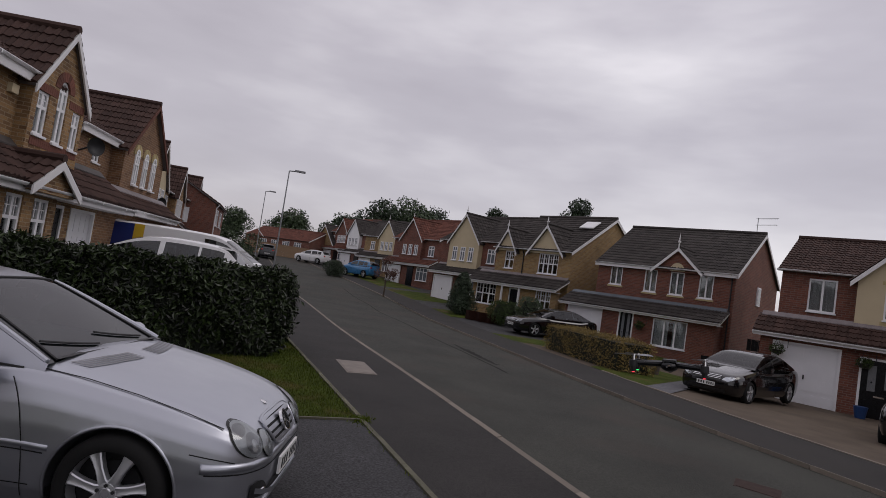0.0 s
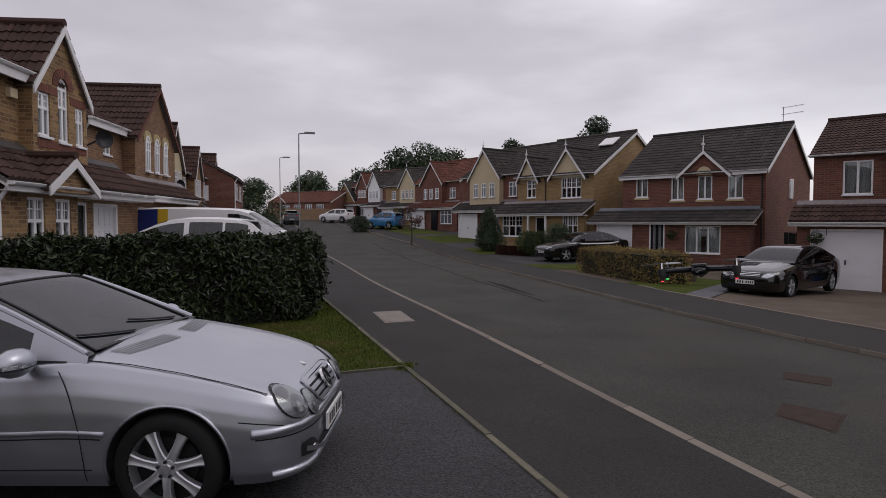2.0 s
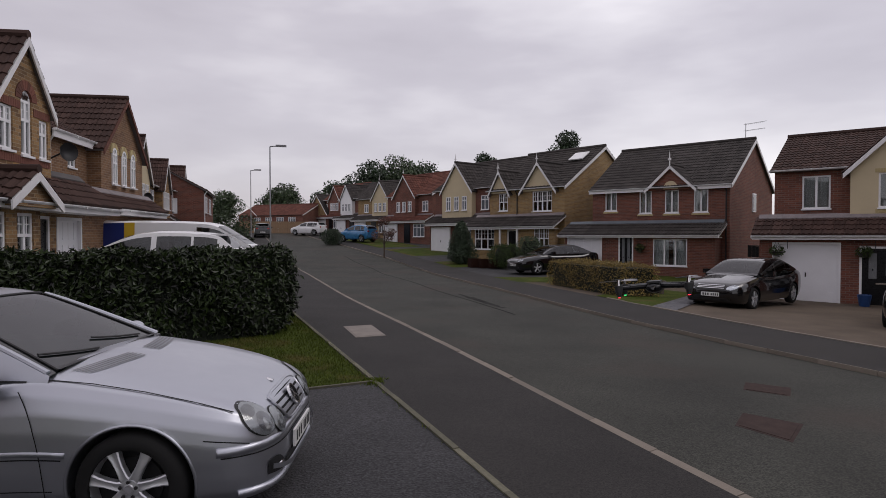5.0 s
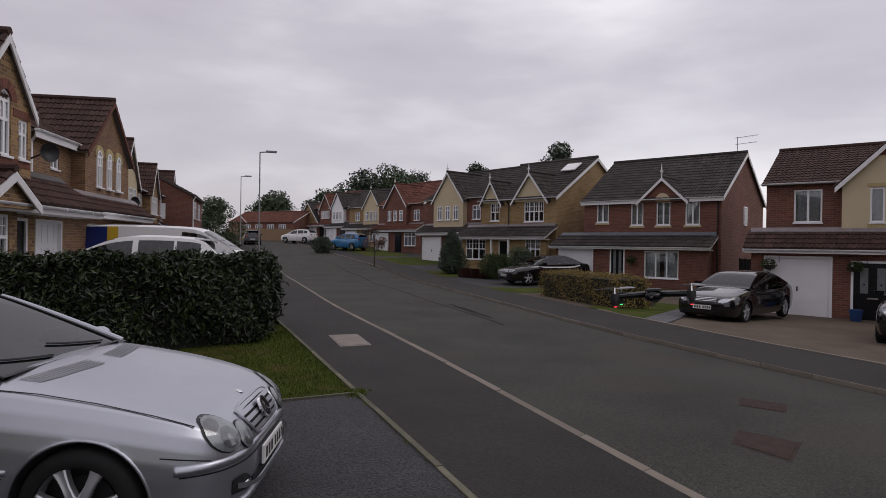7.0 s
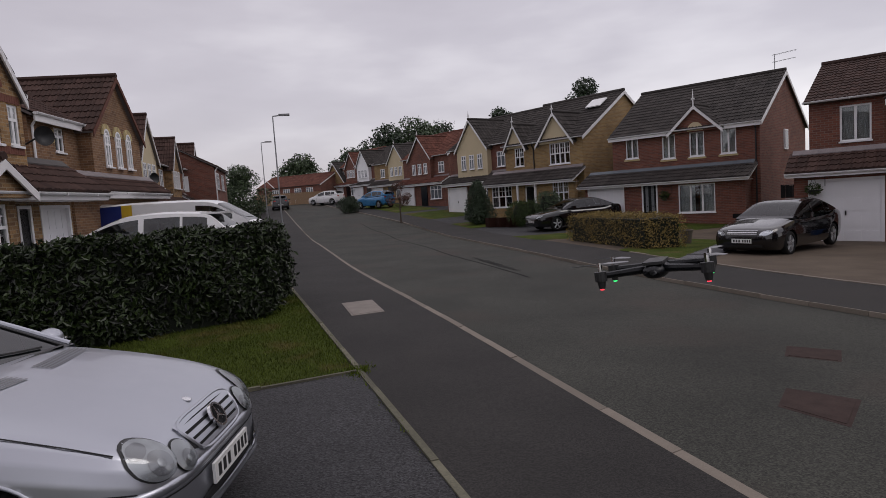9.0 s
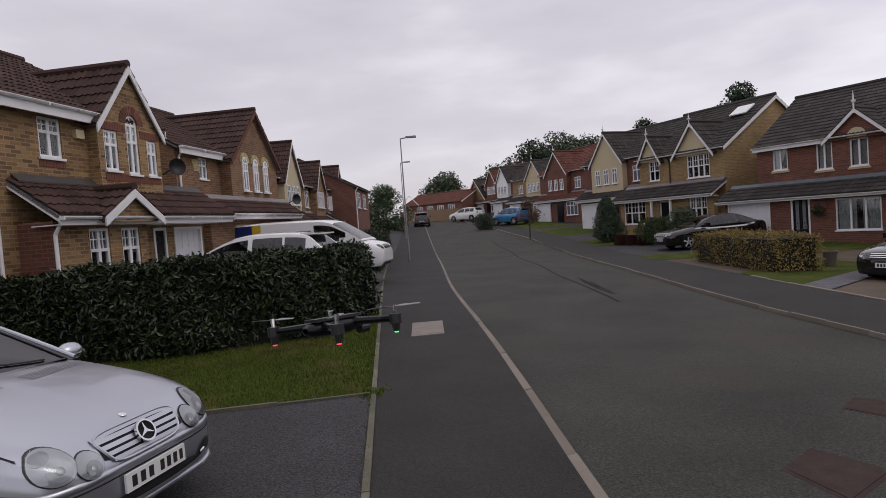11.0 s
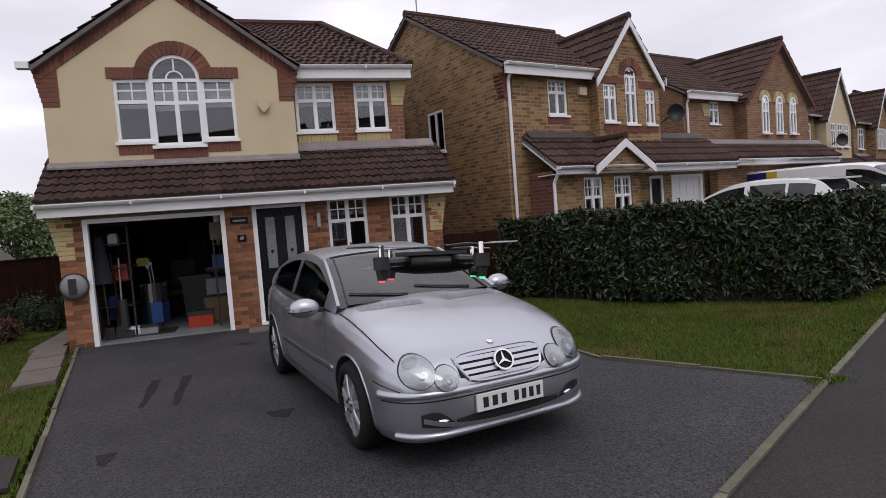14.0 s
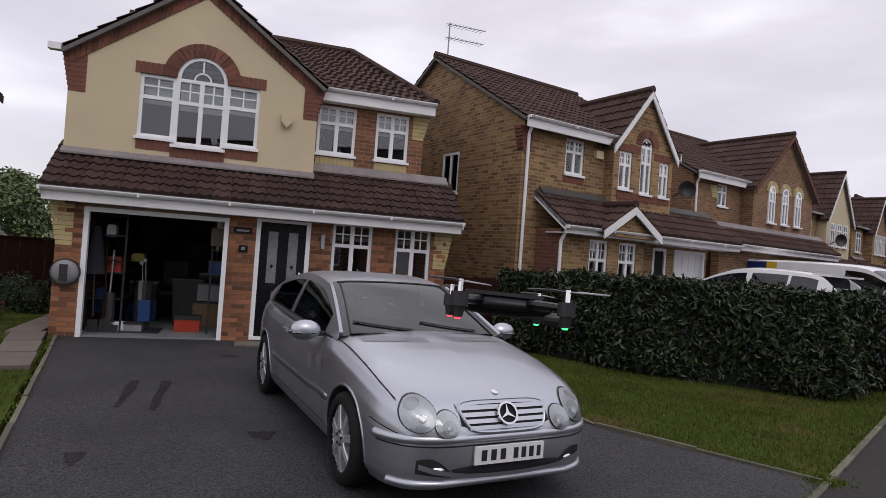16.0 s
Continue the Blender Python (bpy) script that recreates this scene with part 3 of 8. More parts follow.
while y < 16:
    x0, x1 = x_far(y) + 2.2, x_far(y + 0.79) + 2.2
    ob = new("edging_stone", mef)
    ob.parent, ob.matrix_local = edf, Matrix.Translation(((x0 + x1) / 2, y + 0.395, Z_FAR + random.uniform(-0.01, 0.004))) @ Matrix.Rotation(math.atan2(0.79, x1 - x0), 4, "Z")
    y += 0.79
# edging of the drive
for pts, lab in ((DRIVE_L, "low concrete edging between driveway and side lawn"), (DRIVE_R, "low concrete edging between lawn and driveway")):
    e2 = thing("driveway_edging", lab, "edging", kind="structure")
    for (xa, ya), (xb, yb) in zip(pts, pts[1:]):
        n = max(1, round(math.hypot(xb - xa, yb - ya) / 0.9))
        for k in range(n):
            ob = new("edging_stone", me)
            u = (k + 0.5) / n
            ob.parent = e2
            ob.matrix_local = Matrix.Translation((xa + (xb - xa) * u, ya + (yb - ya) * u, random.uniform(0.0, 0.02))) @ Matrix.Rotation(math.atan2(yb - ya, xb - xa), 4, "Z") @ Matrix.Diagonal((math.hypot(xb - xa, yb - ya) / n / 0.9, 0.75, 1, 1))


def road_z(x, y):
    a, b = x_kerb(y), x_far(y)
    return Z_ROAD + (Z_FAR - 0.060 - Z_ROAD) * (x - a) / (b - a)


def ground_plate(name, corners, z, mat, label, category, rim=None, thick=0.03):
    t = thing(name, label, category, kind="structure")
    c = sum((Vector((*p, 0)) for p in corners), Vector()) / len(corners)
    top = [(p[0], p[1], z if z is not None else road_z(*p) + 0.002) for p in corners]
    part("frame", Shape().slab(top, (0, 0, -thick)), rim or mat, t)
    inner = [tuple(Vector((c.x, c.y, sum(q[2] for q in top) / len(top))).lerp(Vector(p), 0.88) + Vector((0, 0, 0.004))) for p in top]
    part("cover", Shape().slab(inner, (0, 0, -thick)), mat, t)
    return t


ground_plate("inspection_cover", [(-1.60, 9.25), (-1.11, 9.52), (-0.54, 8.32), (-1.01, 8.04)], 0.006, M_COVER, "pale concrete utility cover set in the footway", "manhole cover")
ground_plate("manhole_cover", [(4.17, 4.59), (4.64, 4.28), (4.28, 3.66), (3.93, 4.10)], None, M_IRON, "rusty square iron manhole cover in the road", "manhole cover")
ground_plate("manhole_cover", [(4.73, 6.12), (5.20, 5.91), (5.0, 5.45), (4.55, 5.68)], None, M_IRON, "rusty square iron manhole cover in the road", "manhole cover")


def blot(name, pts, z, label, mat=None, rag=0.03):
    """A flat irregular stain or repair on the ground."""
    out = []
    for a, b in zip(pts, pts[1:] + pts[:1]):
        for k in range(6):
            u = k / 6
            out.append((a[0] + (b[0] - a[0]) * u + random.uniform(-rag, rag), a[1] + (b[1] - a[1]) * u + random.uniform(-rag, rag), z))
    s = Shape().poly(out)
    return tagged(part(name, s, mat or M_TAR), label, "stain", kind="structure")


s = Shape()                                  # long sealed crack down the carriageway
prev = None
for k in range(60):
    y = 12.5 + k * 0.45
    x = x_kerb(y) + (x_far(y) - x_kerb(y)) * (0.62 + 0.01 * math.sin(k * 0.35)) + random.uniform(-0.012, 0.012)
    if prev:
        s.quad((prev[0] - 0.030, prev[1], road_z(*prev) + 0.004), (prev[0] + 0.030, prev[1], road_z(*prev) + 0.004), (x + 0.030, y, road_z(x, y) + 0.004), (x - 0.030, y, road_z(x, y) + 0.004))
    prev = (x, y)
tagged(part("road_seam", s, M_TAR), "long dark tar seam in the road surface", "road repair", kind="structure")
for k in range(5):
    u0, v0 = -0.2 + 0.22 * k, 17.4 - 0.5 * k
    pts = [(u0 + 0.16 * j + random.uniform(-0.05, 0.05), v0 - 0.42 * j + random.uniform(-0.1, 0.1)) for j in range(5)]
    wd = random.uniform(0.06, 0.16)
    blot("road_patch", pts + [(px_ + wd, py_ + wd * 0.6) for px_, py_ in pts[::-1]], road_z(0.6, 16) + 0.006 + 0.001 * k, "dark scribbled tar repair on the road", M_TAR2)
for cx, cy, ln, w in ((-3.05, -0.74, 1.10, 0.12), (-3.0, -0.42, 1.20, 0.12), (-3.6, 0.85, 0.16, 0.2), (-1.55, 0.55, 0.16, 0.26), (-1.1, -0.75, 0.2, 0.16), (-5.2, 0.2, 0.1, 0.3)):
    blot("oil_stain", [(cx - ln / 2, cy - w / 2), (cx + ln / 2, cy - w / 4), (cx + ln / 2 + 0.08, cy + w / 5), (cx - ln / 2, cy + w / 2)], 0.008, "dark oil stain soaked into the driveway", M_STAIN, 0.016)
# flagstones by the house
fl = thing("flagstone_path", "worn concrete flagstones along the side of the house", "path", kind="structure")
me = Shape().box(-0.22, 0.22, -0.44, 0.44, -0.06, 0.012).mesh("flagstone")
me.materials.append(M_SLAB)
for k in range(8):
    ob = new("flagstone", me)
    ob.parent, ob.matrix_local = fl, pose(-4.6 - 0.88 * k, -2.24 - 0.19 * min(k, 3), 0.03 + 0.004 * (k % 3), 0, 0, 101 if k < 3 else 91)
fd = thing("doorstep_flags", "two buff concrete flags before the front door", "path", kind="structure")
for k in range(2):
    ob = new("flagstone", me)
    ob.parent, ob.matrix_local = fd, pose(-6.28, 0.68 + 0.9 * k * 0.62, 0.012, 0, 0, 0)


# ---------- houses ----------
def wall(s, x0, x1, z0, z1, y, th, holes=()):
    """A wall along x with rectangular openings that go through it."""
    xs = sorted({x0, x1, *[v for h in holes for v in (h[0], h[1]) if x0 < v < x1]})
    zs = sorted({z0, z1, *[v for h in holes for v in (h[2], h[3]) if z0 < v < z1]})

    def solid(i, j):
        if not (0 <= i < len(xs) - 1 and 0 <= j < len(zs) - 1):
            return False
        cx, cz = (xs[i] + xs[i + 1]) / 2, (zs[j] + zs[j + 1]) / 2
        return not any(h[0] < cx < h[1] and h[2] < cz < h[3] for h in holes)
    for i in range(len(xs) - 1):
        for j in range(len(zs) - 1):
            if not solid(i, j):
                continue
            a, b, c, d = xs[i], xs[i + 1], zs[j], zs[j + 1]
            s.quad((a, y, c), (b, y, c), (b, y, d), (a, y, d))
            s.quad((a, y + th, c), (a, y + th, d), (b, y + th, d), (b, y + th, c))
            if not solid(i - 1, j):
                s.quad((a, y, c), (a, y, d), (a, y + th, d), (a, y + th, c))
            if not solid(i + 1, j):
                s.quad((b, y, c), (b, y + th, c), (b, y + th, d), (b, y, d))
            if not solid(i, j - 1):
                s.quad((a, y, c), (a, y + th, c), (b, y + th, c), (b, y, c))
            if not solid(i, j + 1):
                s.quad((a, y, d), (b, y, d), (b, y + th, d), (a, y + th, d))
    return s


def tiles(s, o, u, v, w0, w1, length, gauge=0.32, width=0.30, skew0=0.0, skew1=0.0):
    """Courses of interlocking tiles on a slope. o: eave origin, u: along it, v: up it; w0..w1 the span at the eave, moved by skew per metre up."""
    o, u, v = Vector(o), Vector(u).normalized(), Vector(v).normalized()
    nrm = u.cross(v).normalized()
    if nrm.z < 0:
        nrm = -nrm
    rows = max(1, round(length / gauge))
    gg = length / rows
    for r in range(rows):
        d0, d1 = r * gg, (r + 1) * gg + 0.05
        a, b = w0 + skew0 * (d0 + d1) / 2, w1 + skew1 * (d0 + d1) / 2
        if b - a < 0.15:
            continue
        n = max(1, round((b - a) / width))
        ww = (b - a) / n
        for c in range(n):
            x = a + c * ww
            i = len(s.v)
            pr = ((0.0, 0.012), (0.22, 0.045), (0.44, 0.014), (0.62, 0.014), (0.84, 0.045), (1.0, 0.012))
            for du, h in pr:
                for d, lift in ((d0, 0.034), (d1, 0.0)):
                    s.v.append(tuple(o + u * (x + du * ww * 0.99) + v * d + nrm * (h + lift)))
                s.v.append(tuple(o + u * (x + du * ww * 0.99) + v * d0 + nrm * 0.0))
            for k in range(len(pr) - 1):
                q = i + 3 * k
                s.f.append((q, q + 3, q + 4, q + 1))
                s.f.append((q + 2, q + 5, q + 3, q))
    return s


def roof_slab(s, o, u, v, w0, w1, length, skew0=0.0, skew1=0.0, th=0.06):
    o, u, v = Vector(o), Vector(u).normalized(), Vector(v).normalized()
    nrm = u.cross(v).normalized()
    if nrm.z < 0:
        nrm = -nrm
    s.slab([o + u * w0, o + u * w1, o + u * (w1 + skew1 * length) + v * length, o + u * (w0 + skew0 * length) + v * length], nrm * -th)
    return s


def window(house, x0, x1, z0, z1, y, cols=2, top=0.34, bars=True, arch=False, blind="", far=False, sill=True, name="window"):
    """A white casement: frame, toplights with bars, panes, sill and what hangs behind it."""
    t = 0.055
    w = part(name, Shape().box(x0, x1, y + 0.03, y + 0.09, z1 - t, z1).box(x0, x1, y + 0.03, y + 0.09, z0, z0 + t).box(x0, x0 + t, y + 0.03, y + 0.09, z0 + t, z1 - t).box(x1 - t, x1, y + 0.03, y + 0.09, z0 + t, z1 - t), M_UPVC, house)
    bar = Shape()
    cw = (x1 - x0 - t) / cols
    zt = z1 - (z1 - z0) * top if top else z1
    for c in range(1, cols):
        xx = x0 + t / 2 + cw * c
        bar.box(xx - 0.035, xx + 0.035, y + 0.028, y + 0.088, z0 + t, z1 - t)
    if top:
        bar.box(x0 + t, x1 - t, y + 0.025, y + 0.086, zt - 0.03, zt + 0.03)
        if bars and not far:
            for c in range(cols):
                xm = x0 + t / 2 + cw * (c + 0.5)
                bar.box(xm - 0.011, xm + 0.011, y + 0.045, y + 0.075, zt + 0.03, z1 - t)
                bar.box(x0 + t / 2 + cw * c + 0.03, x0 + t / 2 + cw * (c + 1) - 0.03, y + 0.046, y + 0.074, (zt + z1) / 2 - 0.011, (zt + z1) / 2 + 0.011)
    if bar.v:
        part("glazing_grid", bar, M_UPVC, w)
    for c in range(cols):
        pa = Shape().box(x0 + t / 2 + cw * c + 0.02, x0 + t / 2 + cw * (c + 1) - 0.02, y + 0.056, y + 0.064, z0 + t * 0.6, z1 - t * 0.6)
        part("pane", pa, M_FAR_GLASS if far else M_GLASS, w).visible_shadow = far
    if arch:
        r, cx, n = (x1 - x0) / 2, (x0 + x1) / 2, 14
        ring = Shape()
        for rr, hh, y0 in ((r, r - t, 0.03),):
            for k in range(n):
                a0, a1 = math.pi * k / n, math.pi * (k + 1) / n
                P = lambda q, a: (cx + q * math.cos(a), y + y0, z1 + q * math.sin(a))
                ring.slab([P(rr, a0), P(rr, a1), P(hh, a1), P(hh, a0)], (0, 0.06, 0))
        for k in range(8):
            a0, a1 = math.pi * k / 8, math.pi * (k + 1) / 8
            P = lambda q, a: (cx + q * math.cos(a), y + 0.045, z1 + q * math.sin(a))
            ring.slab([P(0.36 * r, a0), P(0.36 * r, a1), P(0.30 * r, a1), P(0.30 * r, a0)], (0, 0.03, 0))
        ring.box(cx - 0.012, cx + 0.012, y + 0.045, y + 0.075, z1 + 0.33 * r, z1 + r - t)
        part("arch_frame", ring, M_UPVC, w)
        fan = Shape().slab([(cx + (r - 0.02) * math.cos(math.pi * k / n), y + 0.056, z1 + (r - 0.02) * math.sin(math.pi * k / n)) for k in range(n + 1)], (0, 0.008, 0))
        part("arch_pane", fan, M_FAR_GLASS if far else M_GLASS, w).visible_shadow = far
    if sill:
        part("sill", Shape().box(x0 - 0.03, x1 + 0.03, y - 0.05, y + 0.06, z0 - 0.045, z0 + 0.002), M_UPVC, w)
    if blind == "blind":
        b = Shape()
        n = int((z1 - z0) * 0.42 / 0.05)
        for k in range(n):
            zz = z1 - t - 0.05 * k
            b.slab([(x0 + t, y + 0.16, zz), (x1 - t, y + 0.16, zz), (x1 - t, y + 0.170, zz - 0.046), (x0 + t, y + 0.170, zz - 0.046)], (0, 0.003, 0.001))
        part("blind", b, M_BLIND, w, "white venetian blind half drawn")
    if blind == "curtain":
        b = Shape()
        for sx in (0, 1):
            n, ww = 12, (x1 - x0) * 0.40
            xa = x0 + t if sx == 0 else x1 - t - ww
            b.grid([[(xa + ww * k / n, y + 0.17 + 0.02 * (k % 2), z) for k in range(n + 1)] for z in (z0 + 0.02, z1 - t)])
        part("curtain", b, M_CURTAIN, w, "pale curtains drawn to the sides")
    return w


def garage_door(house, x0, x1, z0, z1, y, frame=0.07, panels=True):
    f = part("garage_frame", Shape().box(x0, x0 + frame, y - 0.02, y + 0.08, z0, z1).box(x1 - frame, x1, y - 0.02, y + 0.08, z0, z1).box(x0 + frame, x1 - frame, y - 0.02, y + 0.08, z1 - frame, z1), M_UPVC, house)
    if not panels:
        return f
    d = Shape().box(x0 + frame, x1 - frame, y + 0.06, y + 0.09, z0 + 0.01, z1 - frame)
    n, w = 4, (x1 - x0 - 2 * frame)
    for r in range(4):
        for c in range(n):
            a, b = x0 + frame + w * c / n + 0.06, x0 + frame + w * (c + 1) / n - 0.06
            c0, c1 = z0 + (z1 - frame - z0) * r / 4 + 0.07, z0 + (z1 - frame - z0) * (r + 1) / 4 - 0.05
            d.box(a, b, y + 0.05, y + 0.062, c0, c1)
    p = part("garage_door", d, M_GARAGE, f, "white panelled up-and-over garage door")
    part("handle", Shape().box((x0 + x1) / 2 - 0.02, (x0 + x1) / 2 + 0.02, y + 0.02, y + 0.055, z0 + 0.95, z0 + 1.1), M_BLKPL, p)
    return f


def front_door(house, x0, x1, z0, z1, y, mat, label, lights=True):
    f = 0.07
    fr = part("door_frame", Shape().box(x0, x0 + f, y - 0.01, y + 0.08, z0, z1).box(x1 - f, x1, y - 0.01, y + 0.08, z0, z1).box(x0 + f, x1 - f, y - 0.01, y + 0.08, z1 - f, z1).box(x0, x1, y - 0.04, y + 0.08, z0 - 0.02, z0 + 0.03), M_UPVC, house)
    a, b = x0 + f, x1 - f
    d = Shape().box(a, b, y + 0.03, y + 0.07, z0 + 0.03, z1 - f)
    w = b - a
    for cx in (a + w * 0.28, a + w * 0.72):
        d.box(cx - w * 0.17, cx + w * 0.17, y + 0.018, y + 0.031, z0 + 0.16, z0 + 0.62)
    door = part("front_door", d, mat, fr, label)
    if lights:
        for cx in (a + w * 0.28, a + w * 0.72):
            part("leaded_light", Shape().box(cx - w * 0.105, cx + w * 0.105, y + 0.02, y + 0.034, z0 + 0.92, z1 - f - 0.15), M_FROST, door, "frosted leaded glass light")
            part("diamond", Shape().slab([(cx - 0.03, y + 0.016, z0 + 1.2), (cx, y + 0.016, z0 + 1.16), (cx + 0.03, y + 0.016, z0 + 1.2), (cx, y + 0.016, z0 + 1.24)], (0, 0.006, 0)), M_BLACK, door)
    part("letterbox", Shape().box((a + b) / 2 - 0.14, (a + b) / 2 + 0.14, y + 0.012, y + 0.032, z0 + 0.74, z0 + 0.79), M_CHROME, door)
    part("handle", Shape().box(b - 0.09, b - 0.06, y + 0.0, y + 0.03, z0 + 0.95, z0 + 1.12).box(b - 0.18, b - 0.06, y - 0.02, y - 0.005, z0 + 1.03, z0 + 1.055), M_CHROME, door)
    return fr


def gutter(house, x0, x1, y, z, name="gutter"):
    s = Shape()
    n = 6
    rows = []
    for x in (x0, x1):
        rows.append([(x, y - 0.055 * math.cos(math.pi * k / n), z - 0.055 * math.sin(math.pi * k / n)) for k in range(n + 1)])
    s.grid(rows)
    s.box(x0, x1, y - 0.062, y - 0.052, z - 0.012, z + 0.004)
    k = x0
    while k < x1:
        s.box(k, k + 0.03, y - 0.066, y + 0.02, z - 0.06, z + 0.004)
        k += 1.3
    return part(name, s, M_UPVC, house)


def downpipe(house, x, y, z0, z1, mat=None):
    s = Shape().tube((x, y - 0.05, z0), (x, y - 0.05, z1 - 0.25), 0.034).tube((x, y - 0.05, z1 - 0.25), (x, y - 0.22, z1), 0.034)
    return part("downpipe", s, mat or M_UPVC, house)


def bargeboards(house, x0, x1, ze, xa, za, y, mat, depth=0.17, name="bargeboard"):
    s = Shape()
    for xs_, xe in ((x0, xa), (x1, xa)):
        a, b = Vector((xs_, y, ze)), Vector((xe, y, za))
        s.slab([a, b, b - Vector((0, 0, depth)), a - Vector((0, 0, depth))], (0, 0.035, 0))
    return part(name, s, mat, house)


def gable_front(house, x0, x1, z0, ze, xa, za, y, mat, holes=(), back=3.5, roof=None, over=0.16, barge=None, verge_brick=False):
    """A gabled bay: wall below the eaves, triangle above, cheeks, and its own tiled roof running back."""
    s = wall(Shape(), x0, x1, z0, ze, y, 0.28, holes)
    tall = [h for h in holes if h[3] > ze and h[0] < xa < h[1]]
    if tall:                                      # the triangle is laid round the arched light
        a, b, _, top = tall[0]
        za_, zb_ = ze + (za - ze) * (a - x0) / (xa - x0), ze + (za - ze) * (x1 - b) / (x1 - xa)
        s.slab([(x0, y, ze), (a, y, ze), (a, y, za_)], (0, 0.28, 0)).slab([(b, y, ze), (x1, y, ze), (b, y, zb_)], (0, 0.28, 0))
        s.slab([(a, y, top), (b, y, top), (b, y, zb_), (xa, y, za), (a, y, za_)], (0, 0.28, 0))
    else:
        s.slab([(x0, y, ze), (x1, y, ze), (xa, y, za)], (0, 0.28, 0))
    for x in (x0, x1 - 0.02):
        s.box(x, x + 0.02, y + 0.28, y + 0.9, z0, ze)
    part("gable_wall", s, mat, house)
    if roof:
        rs, sl = Shape(), Shape()
        for sx in (x0, x1):
            v = Vector((xa - sx, 0, za - ze))
            ln, v = v.length, v.normalized()
            ext = over / abs(v.x) if abs(v.x) > 0.01 else 0
            o = Vector((sx, y - over, ze)) - v * ext
            tiles(rs, o + Vector((0, 0, 0.05)), (0, 1, 0), v, 0, back, ln + ext)
            roof_slab(sl, o + Vector((0, 0, 0.04)), (0, 1, 0), v, 0, back, ln + ext)
        rs.tube((xa, y - over, za + 0.10), (xa, y - over + back, za + 0.10), 0.09, n=8)
        part("gable_roof", rs, roof, house)["kind"] = "stuff"
        part("roof_deck", sl, M_FELT, house)
    if barge:
        dx = (xa - x0)
        sl_ = (za - ze) / dx
        bargeboards(house, x0 - over, x1 + over, ze - over * sl_ + 0.05, xa, za + 0.05, y - over - 0.01, barge)
    return house


def main_block(house, x0, x1, z0, ze, d, zr, y0, mat, roof, holes=(), side_holes=(), hip=0.0, over=0.2, left_over=0.12, barge=None):
    """Outer walls and the main roof, its ridge along x."""
    s = wall(Shape(), x0, x1, z0, ze, y0, 0.28, holes)
    part("front_wall", s, mat, house)
    ym = y0 + d / 2
    t = Shape()
    # left gable end, with its opening
    lw = wall(Shape(), y0 + 0.28, y0 + d, z0, ze, 0, 0.28, side_holes)
    t.f += [tuple(i + len(t.v) for i in f) for f in lw.f]
    t.v += [(x0 + v[1], v[0], v[2]) for v in lw.v]
    t.box(x1 - 0.28, x1, y0 + 0.28, y0 + d, z0, ze)
    t.box(x0 + 0.28, x1 - 0.28, y0 + d - 0.28, y0 + d, z0, ze)
    for x, inset_ in ((x0, 0), (x1 - 0.28, hip)):
        if not inset_:
            t.slab([(x, y0, ze), (x, y0 + d, ze), (x, ym, zr)], (0.28, 0, 0))
    part("side_wall", t, mat, house)
    # floor and added backing are coloured dark so the rooms look unlit
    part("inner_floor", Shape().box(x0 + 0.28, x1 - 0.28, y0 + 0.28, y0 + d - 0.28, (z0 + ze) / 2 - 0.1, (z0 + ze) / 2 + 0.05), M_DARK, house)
    part("partition", Shape().box(x0 + 0.28, x1 - 0.28, y0 + 2.6, y0 + 2.7, z0, ze), M_ROOM, house)
    rs, sl = Shape(), Shape()
    for sgn in (1, -1):
        ye = y0 - over if sgn > 0 else y0 + d + over
        v = Vector((0, ym - ye, zr - ze + (over * (zr - ze) / (d / 2)) * 0))
        ln, v = v.length, v.normalized()
        tiles(rs, (0, ye, ze + 0.03), (1, 0, 0), v, x0 - left_over, x1 + 0.12, ln, skew1=-hip / ln if hip else 0)
        roof_slab(sl, (0, ye, ze + 0.02), (1, 0, 0), v, x0 - left_over, x1 + 0.12, ln, 0, -hip / ln if hip else 0)
    if hip:
        v = Vector((-hip - 0.12, 0, zr - ze))
        ln, v = v.length, v.normalized()
        tiles(rs, (x1 + 0.12, y0 - over, ze + 0.03), (0, 1, 0), v, 0, d + 2 * over, ln, skew0=(d / 2 + over) / ln, skew1=-(d / 2 + over) / ln)
        roof_slab(sl, (x1 + 0.12, y0 - over, ze + 0.02), (0, 1, 0), v, 0, d + 2 * over, ln, (d / 2 + over) / ln, -(d / 2 + over) / ln)
    if hip:
        for ye in (y0 - over, y0 + d + over):
            rs.tube((x1 + 0.14, ye, ze + 0.07), (x1 + 0.12 - hip, ym, zr + 0.09), 0.085, n=10)
    rs.tube((x0 - left_over, ym, zr + 0.08), (x1 + 0.12 - hip, ym, zr + 0.08), 0.10, n=8)
    part("main_roof", rs, roof, house)["kind"] = "stuff"
    part("roof_deck", sl, M_FELT, house)
    if not hip:
        bs = Shape()
        for x in (x1 + 0.12,):
            for ye in (y0 - over, y0 + d + over):
                bs.slab([(x, ye, ze + 0.02), (x, ym, zr + 0.02), (x, ym, zr - 0.16), (x, ye, ze - 0.16)], (0.03, 0, 0))
        part("bargeboard", bs, barge or M_WHITE, house)
    return house


